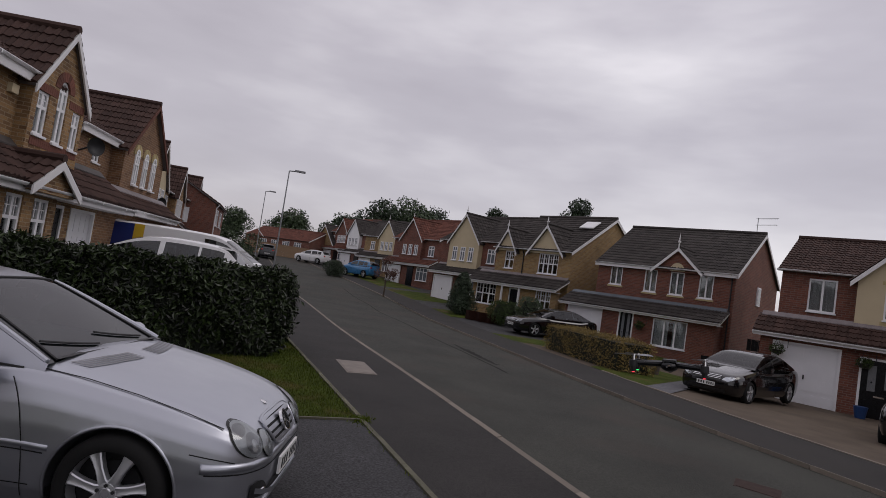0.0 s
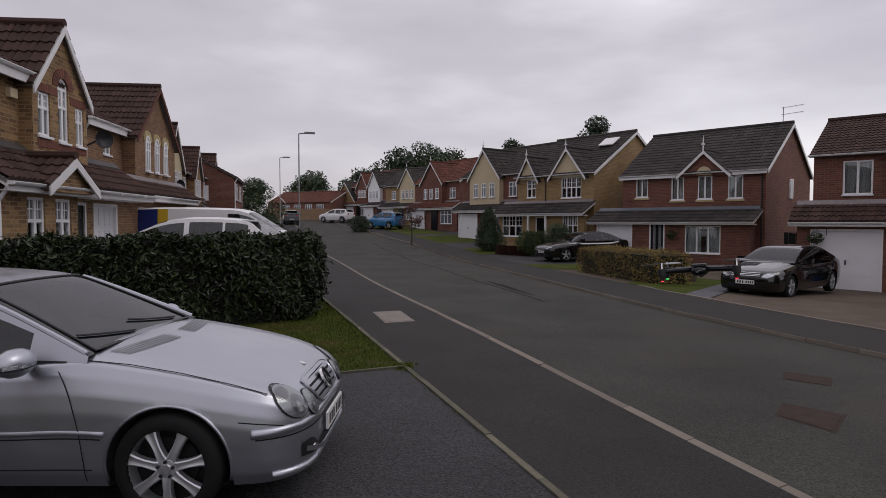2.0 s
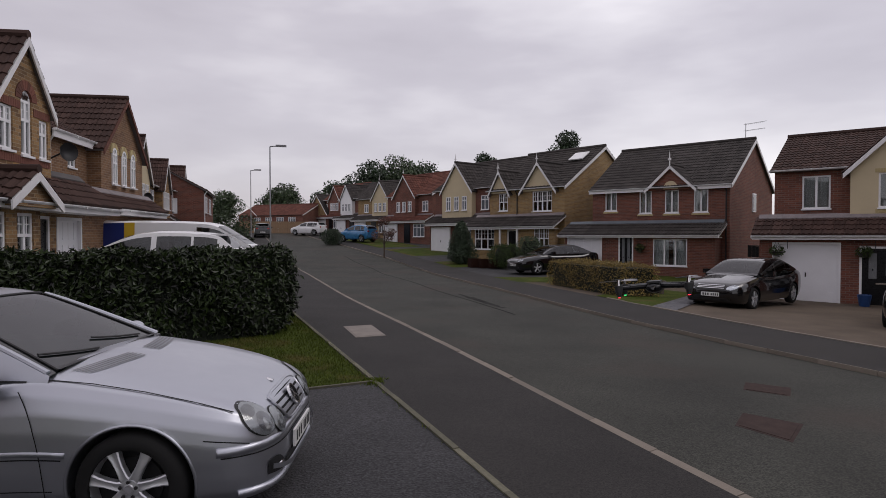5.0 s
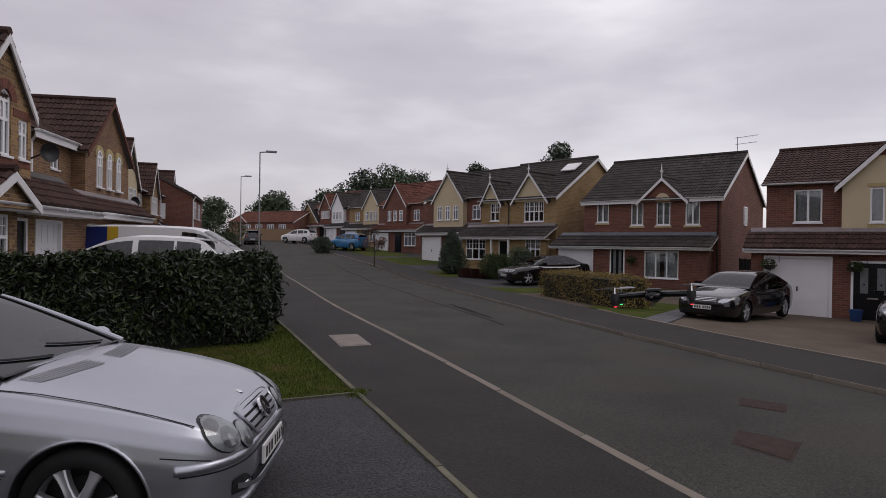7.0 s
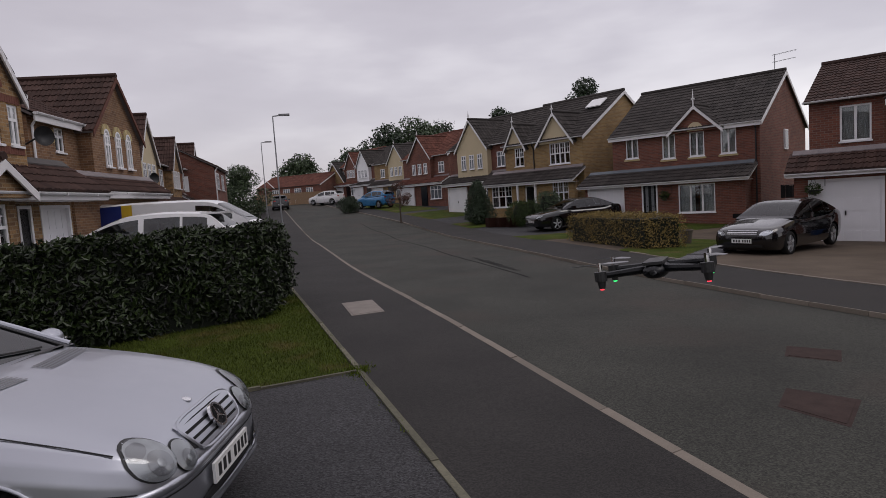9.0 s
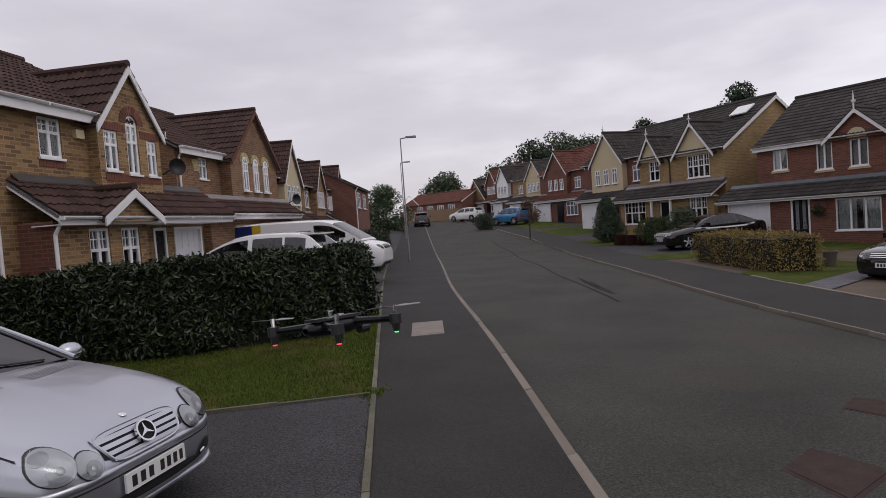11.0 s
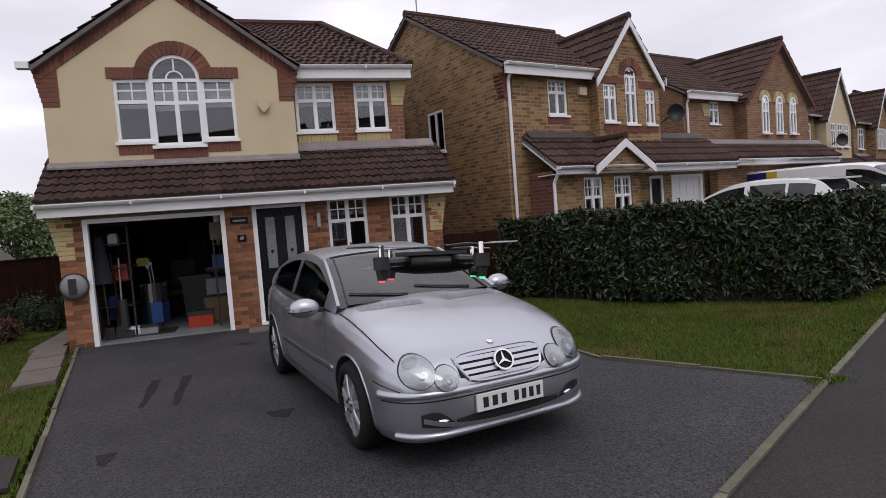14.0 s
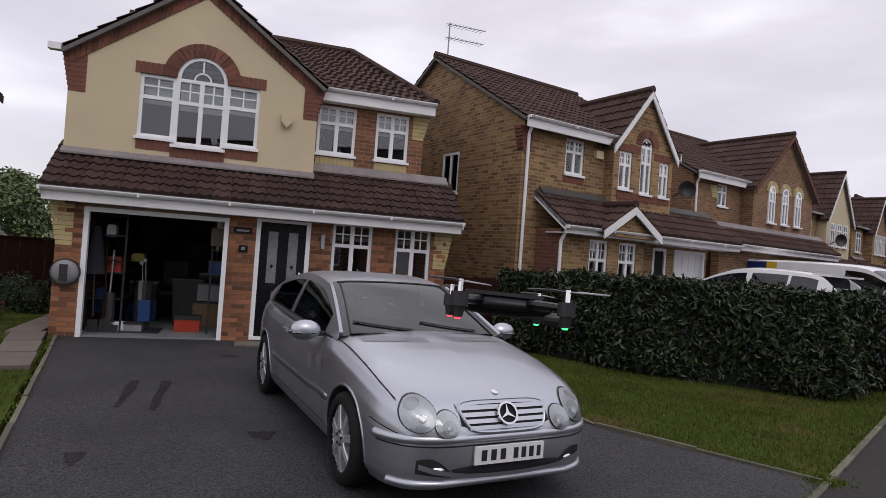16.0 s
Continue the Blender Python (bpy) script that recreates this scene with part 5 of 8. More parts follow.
gable_front(R, -2.2, 0.02, 4.3 + zb, 4.40 + zb, -1.08, 5.5 + zb, -0.14, M_RED, (), 3.0, M_TILE_GREY, 0.16, M_WHITE)
part("arch_panel", Shape().slab([(-1.08 + 0.36 * math.cos(math.pi * k / 12), -0.17, 4.34 + zb + 0.42 * math.sin(math.pi * k / 12)) for k in range(13)], (0, 0.05, 0)), M_CREAM, R)
finial(R, -1.08, -0.3, 5.6 + zb, 0.7)
part("fascia", Shape().box(-5.4, -2.3, -0.24, -0.2, 4.26 + zb, 4.45 + zb).box(0.1, 1.7, -0.24, -0.2, 4.26 + zb, 4.45 + zb), M_WHITE, R)
gutter(R, -5.4, 1.72, -0.26, 4.46 + zb)
LW, LD, LG = (-1.64, 0.0, 0.42 + zb, 1.78 + zb), (-3.4, -2.62, 0.05, 2.02 + zb), (-6.3, -4.3, 0.0, 2.02 + zb)
part("ground_wall", wall(Shape(), -6.45, 1.25, -0.2, 2.1 + zb, -0.9, 0.28, [LW, LD, LG]).box(0.97, 1.25, -0.62, 0.0, -0.2, 2.1 + zb).box(-6.45, -6.2, -0.62, 4.0, -0.2, 2.1 + zb).box(-6.2, -5.3, 3.8, 4.0, -0.2, 2.1 + zb), M_RED, R)
window(R, *LW, -0.9, 3, 0, False, blind="curtain")
front_door(R, *LD, -0.9, M_BLACK, "black front door in a shaded porch")
garage_door(R, *LG, -0.9)
lean_to(R, -6.7, 1.5, -1.25, 1.98 + zb, 0.0, 2.6 + zb, M_TILE_GREY, 0.14, flash=M_SLATE)
part("hanging_basket", Shape().tube((-2.2, -1.1, 1.05 + zb), (-2.2, -1.1, 1.3 + zb), 0.1, 0.17), M_BARK, R)
aerial(R, 1.2, 3.9, 7.0 + zb, 1.0)
downpipe(R, 1.45, 0.0, 0.3, 4.4 + zb, M_BLKPL)
rw = part("side_window", Shape().box(1.58, 1.66, 3.6, 4.2, 3.2 + zb, 4.2 + zb), M_UPVC, R)
part("pane", Shape().box(1.64, 1.67, 3.66, 4.14, 3.26 + zb, 4.14 + zb), M_FAR_GLASS, rw)

# ----- red and cream house with white garage, nearest across the street -----
S = right_house("detached_house", "red brick house with cream gable, brown roof and white garage", (12.15, 20.35), 60, Z_YARD - 0.13)
zb = 0.5
wl0 = [(-0.59, 0.26, 2.78 + zb, 3.93 + zb)]
main_block(S, -1.45, 6.4, -0.2, 4.12 + zb, 7.6, 5.80 + zb, 0.0, M_RED, M_TILE_BROWN, wl0)
window(S, *wl0[0], 0.0, 2, 0, False, blind="curtain")
gwn = [(1.61, 2.0, 2.75 + zb, 3.88 + zb), (2.6, 3.35, 2.65 + zb, 3.8 + zb)]
gable_front(S, 0.85, 5.1, 2.3 + zb, 4.05 + zb, 2.97, 6.15 + zb, -0.5, M_CREAM, gwn, 4.2, M_TILE_BROWN, 0.2, M_WHITE)
for q in gwn:
    window(S, *q, -0.5, 1 if q[1] - q[0] < 0.5 else 2, 0, False, blind="curtain")
    soldier(S, q[0] - 0.1, q[1] + 0.1, q[3] + 0.02, q[3] + 0.14, -0.5, M_YELI)
    soldier(S, q[0] - 0.08, q[1] + 0.08, q[2] - 0.16, q[2] - 0.05, -0.5, M_YELI)
tr = Shape().slab([(1.75, -0.52, 4.9 + zb), (4.2, -0.52, 4.9 + zb), (2.97, -0.52, 6.0 + zb)], (0, 0.03, 0))
part("gable_brick_panel", tr, M_REDI, S, "dark red brick panel high in the gable")
finial(S, 2.97, -0.75, 6.25 + zb, 0.6)
SG, SD = (-1.35, 0.65, 0.0, 1.62 + zb), (1.15, 2.3, 0.05, 1.5 + zb)
part("ground_wall", wall(Shape(), -1.75, 6.3, -0.2, 1.85 + zb, -1.0, 0.28, [SG, SD]).box(-1.75, -1.47, -0.72, 0.0, -0.2, 1.85 + zb), M_RED, S)
garage_door(S, *SG, -1.0)
front_door(S, *SD, -1.0, M_BLACK, "dark double front doors")
window(S, 3.0, 5.6, 0.9, 1.6 + zb, -1.06, 4, 0.3)
lean_to(S, -1.95, 6.5, -1.4, 1.85 + zb, -0.45, 2.45 + zb, M_TILE_BROWN, 0.14)
gutter(S, -1.6, 0.9, -0.26, 4.16 + zb)
# ----- the row goes on past the white garage, mirrored in the windows opposite -----
for p_, wl_, rf_, lb_ in (((16.0, 9.5), M_RED, M_TILE_GREY, "red brick gabled house across the street"), ((19.3, 2.6), M_BUFF, M_TILE_BROWN, "buff brick gabled house across the street"), ((22.6, -4.2), M_RED, M_TILE_BROWN, "red brick gabled house further down the street")):
    row_house(p_, 27, 6.4, 3.2, 6.0, 5.3, 7.6, 8.3, wl_, rf_, lb_, base=Z_FAR, left=False)

# ----- yellow brick pair-gabled house -----
Y = right_house("detached_house", "yellow brick house with two small white-edged gables and grey roof", (4.2, 33.0), 50, Z_YARD)
zb = 0.45
YW = [(-4.95, -4.2, 3.3 + zb, 4.4 + zb), (-2.25, -0.8, 3.2 + zb, 4.4 + zb)]
main_block(Y, -5.7, 0.1, -0.2, 4.55 + zb, 8.0, 7.2 + zb, 0.0, M_YELLOW, M_TILE_GREY, YW)
for q in YW:
    window(Y, *q, 0.0, 2 if q[1] - q[0] < 1 else 4, 0.5, True)
for x0, x1, za in ((-5.5, -4.0, 5.75), (-2.9, -0.5, 6.05)):
    gable_front(Y, x0, x1, 4.4 + zb, 4.5 + zb, (x0 + x1) / 2, za + zb, -0.12, M_CREAM, (), 3.0, M_TILE_GREY, 0.18, M_WHITE)
    finial(Y, (x0 + x1) / 2, -0.3, za + 0.05 + zb, 0.5)
YL = [(-6.3, -4.6, 0.9 + zb, 2.2 + zb), (-1.5, -0.4, 1.0 + zb, 2.2 + zb)]
part("ground_wall", wall(Shape(), -6.6, 0.0, -0.2, 2.3 + zb, -0.8, 0.28, [*YL, (-3.6, -2.7, 0, 2.1 + zb)]).box(-6.6, -5.7, 3.0, 3.2, -0.2, 2.3 + zb), M_YELLOW, Y)
for q in YL:
    window(Y, *q, -0.8, 3, 0.5, True)
front_door(Y, -3.6, -2.7, 0.05, 2.1 + zb, -0.7, M_BLACK, "dark porch door", False)
lean_to(Y, -6.9, 0.2, -1.2, 2.3 + zb, 0.0, 2.95 + zb, M_TILE_GREY, 0.16)
part("porch_post", Shape().box(-3.9, -3.8, -1.15, -1.05, 0, 2.2 + zb).box(-2.55, -2.45, -1.15, -1.05, 0, 2.2 + zb), M_WHITE, Y)
part("roof_window", Shape().box(-1.9, -0.9, 0, 0.9, 0, 0.06).move(Matrix.Translation((0.6, 2.3, 6.35 + zb)) @ Matrix.Rotation(math.atan2(2.65, 4.2), 4, "X")), M_BLIND, Y, "pale roof window")
gutter(Y, -5.8, 0.2, -0.26, 4.58 + zb)
downpipe(Y, -3.4, 0.0, 2.9 + zb, 4.5 + zb, M_BLKPL)
# ----- further houses on the far side -----
C = row_house((-4.8, 44.5), 47, 6.6, 1.3, 4.6, 4.9, 6.9, 7.3, M_RED, M_TILE_GREY, "cream-gabled brick house with dark roof", base=Z_YARD, left=False, gable_mat=M_CREAM)
finial(C, 2.95, -0.5, 7.0, 0.6)
C = row_house((-11.0, 55.2), 47, 7.0, 1.6, 4.9, 5.0, 7.1, 7.6, M_RED, M_TILE_RED, "red brick gabled house with bright red roof", base=Z_YARD, left=False)
finial(C, 3.25, -0.5, 7.2, 0.6)
C = row_house((-16.0, 62.8), 47, 7.0, 3.4, 6.4, 5.0, 7.0, 7.5, M_YELLOW, M_TILE_GREY, "yellow brick gabled house in the distance", base=Z_YARD, left=False, gable_mat=M_CREAM)
finial(C, 4.9, -0.5, 7.1, 0.6)
C = row_house((-20.1, 69.2), 47, 6.6, 0.9, 3.6, 5.0, 7.0, 7.5, M_RED, M_TILE_GREY, "white-gabled house in the distance", base=Z_YARD, left=False, gable_mat=M_UPVC)
C = row_house((-23.8, 73.0), 47, 6.4, 3.0, 5.6, 4.9, 6.8, 7.4, M_RED, M_TILE_RED, "red brick house in the far distance", base=Z_YARD, left=False)
# end of the street
E1 = right_house("detached_house", "long red brick house with red roof closing the street", (-34.96, 73.08), 70, 1.45)
E1.scale = (0.8, 0.8, 0.62)
main_block(E1, 0, 13.5, -0.2, 4.6, 7.5, 7.0, 0.0, M_RED, M_TILE_RED, ())
for k in range(4):
    window(E1, 3.4 + 2.4 * k, 4.8 + 2.4 * k, 3.1, 4.2, -0.07, 3, 0.3, far=True)
    window(E1, 3.4 + 2.4 * k, 4.8 + 2.4 * k, 0.8, 2.0, -0.07, 3, 0.3, far=True)
bargeboards(E1, -0.3, 4.2, 4.6, 1.9, 7.0, -0.25, M_WHITE)
E2 = right_house("detached_house", "yellow brick house with a white-edged gable at the street end", (-26.0, 74.5), 52, -0.4)
main_block(E2, 0.5, 8.0, -0.2, 4.6, 8.0, 7.2, 0.0, M_YELLOW, M_TILE_GREY, ())
gable_front(E2, 0.5, 5.5, -0.2, 4.6, 3.0, 7.3, -0.5, M_YELLOW, (), 5.0, M_TILE_GREY, 0.2, M_WHITE)
window(E2, 2.5, 3.5, 3.0, 4.1, -0.57, 2, 0.3, far=True)
# house on the other side of the driveway, with its side wall towards it
T = left_house("detached_house", "dark red brick house with a plain gable and small window", (-7.49, -15.3), -14)
main_block(T, 0, 7.6, -0.2, 4.78, 8.4, 6.5, 0.0, M_DARKRED, M_TILE_BROWN, (), barge=M_TILEP)
ts = part("side_window", Shape().box(7.58, 7.66, 4.55, 5.05, 3.35, 4.2), M_UPVC, T)
part("pane", Shape().box(7.64, 7.67, 4.60, 5.0, 3.40, 4.15), M_FAR_GLASS, ts)
part("window_head", Shape().box(7.58, 7.64, 4.48, 5.12, 4.2, 4.36), M_YELI, T)
gutter(T, -0.2, 7.8, -0.26, 4.52)
part("corner_corbel", Shape().box(7.3, 7.66, 8.1, 8.5, 4.2, 4.72), M_YELI, T)


# ---------- vehicles ----------
def smooth_at(pts, x):
    """Smooth value at x of (x, value) pairs, x falling."""
    pts = sorted(pts)
    if x <= pts[0][0]:
        return pts[0][1]
    if x >= pts[-1][0]:
        return pts[-1][1]
    for i in range(len(pts) - 1):
        (a, p), (b, q) = pts[i], pts[i + 1]
        if x <= b:
            m0 = (q - pts[i - 1][1]) / (b - pts[i - 1][0]) if i else (q - p) / (b - a)
            m1 = (pts[i + 2][1] - p) / (pts[i + 2][0] - a) if i + 2 < len(pts) else (q - p) / (b - a)
            t, h = (x - a) / (b - a), b - a
            return (2 * t ** 3 - 3 * t * t + 1) * p + (t ** 3 - 2 * t * t + t) * h * m0 + (-2 * t ** 3 + 3 * t * t) * q + (t ** 3 - t * t) * h * m1


COUPE = dict(front=2.14, rear=-2.20, hubs=(1.355, -1.36), tyre=0.318,
             top=((2.14, 0.50), (2.125, 0.552), (2.08, 0.628), (2.01, 0.700), (1.90, 0.762), (1.6, 0.852), (1.2, 0.932), (0.80, 0.985), (0.4, 0.96), (-1.0, 0.965), (-1.7, 1.03), (-2.05, 1.02), (-2.16, 0.92), (-2.20, 0.70)),
             low=((2.14, 0.305), (2.125, 0.235), (2.07, 0.185), (1.7, 0.17), (-1.8, 0.19), (-2.1, 0.26), (-2.20, 0.40)),
             wide=((2.14, 0.40), (2.12, 0.53), (2.06, 0.66), (1.97, 0.745), (1.85, 0.80), (1.6, 0.84), (1.2, 0.86), (0, 0.865), (-1.4, 0.86), (-1.9, 0.80), (-2.12, 0.72), (-2.20, 0.62)),
             roof=((0.86, 0.955), (0.62, 1.075), (0.28, 1.235), (0.0, 1.345), (-0.27, 1.385), (-0.62, 1.40), (-1.05, 1.365), (-1.42, 1.27), (-1.75, 1.14), (-1.98, 1.03)),
             belt=((0.86, 0.94), (0.2, 0.93), (-0.8, 0.955), (-1.5, 1.0), (-1.98, 1.02)), half=0.77, crown=0.57,
             screen=(0.87, 0.02), back=(-1.15, -1.84), side=(0.50, -1.50), pillar=(-0.66,))
SALOON = dict(front=2.28, rear=-2.30, hubs=(1.40, -1.36), tyre=0.32,
              top=((2.28, 0.62), (2.2, 0.72), (2.0, 0.80), (1.5, 0.90), (0.95, 0.98), (0.4, 0.95), (-1.2, 0.97), (-1.6, 1.05), (-2.1, 1.06), (-2.26, 0.98), (-2.30, 0.75)),
              low=((2.28, 0.34), (2.2, 0.22), (1.8, 0.18), (-1.9, 0.20), (-2.2, 0.28), (-2.3, 0.40)),
              wide=((2.28, 0.62), (2.2, 0.74), (2.0, 0.82), (1.5, 0.87), (0, 0.885), (-1.6, 0.87), (-2.1, 0.80), (-2.30, 0.68)),
              roof=((1.05, 0.96), (0.75, 1.12), (0.3, 1.33), (0.0, 1.41), (-0.5, 1.44), (-0.95, 1.41), (-1.3, 1.29), (-1.62, 1.14), (-1.78, 1.06)),
              belt=((1.05, 0.95), (0, 0.95), (-1.0, 0.98), (-1.78, 1.05)), half=0.78, crown=0.58,
              screen=(0.96, 0.22), back=(-1.02, -1.68), side=(0.62, -1.30), pillar=(-0.28, -1.05))
HATCH = dict(front=2.05, rear=-2.0, hubs=(1.28, -1.28), tyre=0.32,
             top=((2.05, 0.66), (1.98, 0.78), (1.8, 0.88), (1.4, 0.98), (0.95, 1.05), (0.4, 1.0), (-1.2, 1.02), (-1.7, 1.08), (-1.93, 1.05), (-2.0, 0.75)),
             low=((2.05, 0.36), (1.95, 0.24), (-1.8, 0.22), (-2.0, 0.38)),
             wide=((2.05, 0.60), (1.95, 0.74), (1.7, 0.84), (1.2, 0.88), (0, 0.89), (-1.5, 0.87), (-1.9, 0.80), (-2.0, 0.72)),
             roof=((1.12, 1.03), (0.8, 1.18), (0.4, 1.38), (0.1, 1.48), (-0.4, 1.53), (-1.2, 1.50), (-1.6, 1.42), (-1.85, 1.20), (-1.96, 1.06)),
             belt=((1.12, 1.01), (0, 1.0), (-1.0, 1.04), (-1.96, 1.08)), half=0.79, crown=0.60,
             screen=(1.02, 0.2), back=(-1.58, -1.90), side=(0.66, -1.55), pillar=(-0.25, -1.05))
SUV = dict(HATCH, tyre=0.36, top=tuple((x, z + 0.12) for x, z in HATCH["top"]), low=tuple((x, z + 0.06) for x, z in HATCH["low"]),
           roof=tuple((x, z + 0.16) for x, z in HATCH["roof"]), belt=tuple((x, z + 0.13) for x, z in HATCH["belt"]))
VAN = dict(front=2.55, rear=-2.55, hubs=(1.55, -1.55), tyre=0.33,
           top=((2.55, 0.75), (2.48, 0.92), (2.3, 1.02), (1.9, 1.12), (1.5, 1.15), (0, 1.15), (-2.3, 1.15), (-2.5, 1.12), (-2.55, 0.9)),
           low=((2.55, 0.40), (2.4, 0.25), (-2.4, 0.28), (-2.55, 0.40)),
           wide=((2.55, 0.66), (2.45, 0.80), (2.2, 0.90), (1.6, 0.95), (-2.4, 0.95), (-2.55, 0.92)),
           roof=((1.95, 1.12), (1.6, 1.36), (1.2, 1.62), (0.9, 1.80), (0.5, 1.88), (-1.0, 1.92), (-2.2, 1.90), (-2.48, 1.84), (-2.55, 1.2)),
           belt=((1.95, 1.10), (1.0, 1.12), (-2.55, 1.14)), half=0.93, crown=0.80,
           screen=(1.86, 0.98), back=(9, 9), side=(1.35, 0.35), pillar=())


SECTION = ((0, 0), (0.78, 0), (0.93, 0.03), (0.972, 0.14), (0.990, 0.28), (1.0, 0.44), (1.0, 0.58), (0.985, 0.72), (0.955, 0.83), (0.90, 0.91), (0.78, 0.962), (0.42, 0.992), (0, 1.0))


def body_point(c, x, k):
    """Point k (0 bottom centre .. 12 top centre) of the body's half section at x."""
    w, zb, zt = smooth_at(c["wide"], x), smooth_at(c["low"], x), smooth_at(c["top"], x)
    h = zt - zb
    a, b = SECTION[k]
    return Vector((x, w * a, zb + h * b))


def cabin_point(c, x, k):
    zr, zb = smooth_at(c["roof"], x), smooth_at(c["belt"], x) - 0.03
    h = max(0.0, zr - zb)
    full = max(z for _, z in c["roof"]) - zb
    wb = min(c["half"], smooth_at(c["wide"], x) * 0.905)
    wt = wb - (wb - c["crown"]) * min(1.0, h / full)
    u = (0, 0.10, 0.34, 0.58, 0.78, 0.92)
    if k < 6:
        return Vector((x, wb + (wt - wb) * (u[k] ** 1.15), zb + h * u[k] * 0.985))
    return Vector((x, wt * (0.90, 0.74, 0.5, 0.25, 0.0)[k - 6], zb + h * (0.955, 0.978, 0.992, 0.998, 1.0)[k - 6]))


def wheel(parent, x, y, r, side, spokes=7, width=0.2, rim_mat=None):
    k = side
    t = part("wheel", Shape().lathe([(r * 0.72, -width / 2), (r * 0.80, -width / 2 - 0.008), (r * 0.95, -width / 2 + 0.012), (r, -width * 0.3), (r, width * 0.3), (r * 0.95, width / 2 - 0.012), (r * 0.80, width / 2 + 0.008), (r * 0.72, width / 2)], 36, closed=True).move(Matrix.Translation((x, y, r))), M_TYRE, parent, smooth=True, angle=50)
    o = y + k * (width / 2 - 0.012)
    rim = Shape().lathe([(r * 0.70, -0.10 * k), (r * 0.715, -0.02 * k), (r * 0.735, 0.004 * k), (r * 0.755, 0.012 * k), (r * 0.765, 0.004 * k), (r * 0.765, -0.03 * k)], 48)
    t_rim = part("rim", rim.move(Matrix.Translation((x, o, r))), rim_mat or M_ALLOY, t, smooth=True, angle=40)
    n = spokes
    for i in range(n):
        w = 2 * math.pi * (i + 0.25) / n
        ca, sa = math.cos(w), math.sin(w)
        st = ((0.13, 0.034, 0.000), (0.24, 0.026, 0.006), (0.42, 0.023, 0.002), (0.58, 0.028, -0.002), (0.73, 0.040, -0.004))
        sp = Shape()
        rows = []
        for f, ww, d in st:
            row = []
            for u, dd in ((-1, -0.045), (-1, -0.006), (-0.72, 0.0), (-0.25, -0.004), (0.25, -0.004), (0.72, 0.0), (1, -0.006), (1, -0.045)):
                rr, q = f * r, u * ww
                row.append((rr * ca - q * sa, (d + dd) * k, rr * sa + q * ca))
            rows.append(row)
        part("spoke", sp.grid(rows).move(Matrix.Translation((x, o, r))), rim_mat or M_ALLOY, t_rim, smooth=True, angle=35)
    part("hub", Shape().lathe([(0.0, 0.010 * k), (r * 0.085, 0.010 * k), (r * 0.10, 0.004 * k), (r * 0.17, 0.002 * k), (r * 0.20, -0.04 * k)], 24).move(Matrix.Translation((x, o, r))), rim_mat or M_ALLOY, t_rim)
    part("hub_cap", Shape().lathe([(0.0, 0.013 * k), (r * 0.075, 0.012 * k)], 20).move(Matrix.Translation((x, o, r))), M_GREYPL, t_rim)
    # disc coloured near-black in place of the shade behind the spokes
    part("brake_disc", Shape().lathe([(0.0, -0.085 * k), (r * 0.50, -0.085 * k), (r * 0.50, -0.11 * k), (r * 0.71, -0.11 * k)], 32).move(Matrix.Translation((x, o, r))), M_DARK, t)
    for i in range(5):
        w = 2 * math.pi * i / 5 + 0.3
        part("wheel_bolt", Shape().tube((x + r * 0.145 * math.cos(w), o + 0.01 * k, r + r * 0.145 * math.sin(w)), (x + r * 0.145 * math.cos(w), o + 0.019 * k, r + r * 0.145 * math.sin(w)), 0.011, n=6), M_BLKPL, t)
    return t


def skin_x(c, y, z, end=1):
    """How far forward (or back) the body's skin reaches at height z, y off the middle."""
    x0, x1 = (c["front"], c["front"] - 0.9) if end > 0 else (c["rear"], c["rear"] + 0.9)

    def holds(x):
        zb, zt, w = smooth_at(c["low"], x), smooth_at(c["top"], x), smooth_at(c["wide"], x)
        u = (z - zb) / (zt - zb)
        if not 0 <= u <= 1:
            return False
        for (a0, b0), (a1, b1) in zip(SECTION, SECTION[1:]):
            if b0 <= u <= b1 and b1 > b0:
                return abs(y) <= w * (a0 + (a1 - a0) * (u - b0) / (b1 - b0))
        return False
    if holds(x0):
        return x0
    for k in range(60):
        if holds(x0 + (x1 - x0) * k / 60):
            lo, hi = x0 + (x1 - x0) * (k - 1) / 60, x0 + (x1 - x0) * k / 60
            for _ in range(10):
                m = (lo + hi) / 2
                lo, hi = (lo, m) if holds(m) else (m, hi)
            return hi
    return x1


def skin_lens(parent, name, c, y, z, ry, rz, bulge, mat, label="", turn=0.0, lift=0.004, end=1, rings=5, n=24):
    """A domed oval lying on the body's skin."""
    s, sg = Shape(), 1 if y >= 0 else -1
    ct, st = math.cos(radians(turn)), math.sin(radians(turn))
    rows = []
    for i in range(rings + 1):
        r = max(0.02, 1 - i / rings)
        row = []
        for j in range(n + 1):
            a = 2 * math.pi * j / n
            u, v = ry * r * math.cos(a), rz * r * math.sin(a)
            yy, zz = abs(y) + u * ct - v * st, z + u * st + v * ct
            row.append((skin_x(c, yy, zz, end) + end * (lift + bulge * (1 - r * r)), sg * yy, zz))
        rows.append(row if sg * end > 0 else row[::-1])
    return part(name, s.grid(rows), mat, parent, label, smooth=True)


def skin_band(c, pts, lift=0.005, end=1):
    """A band on the skin between (y, low z, high z) stations."""
    rows = [[(skin_x(c, y, z0 + (z1 - z0) * k / 5, end) + end * lift, y, z0 + (z1 - z0) * k / 5) for k in range(6)] for y, z0, z1 in pts]
    return Shape().grid(rows)


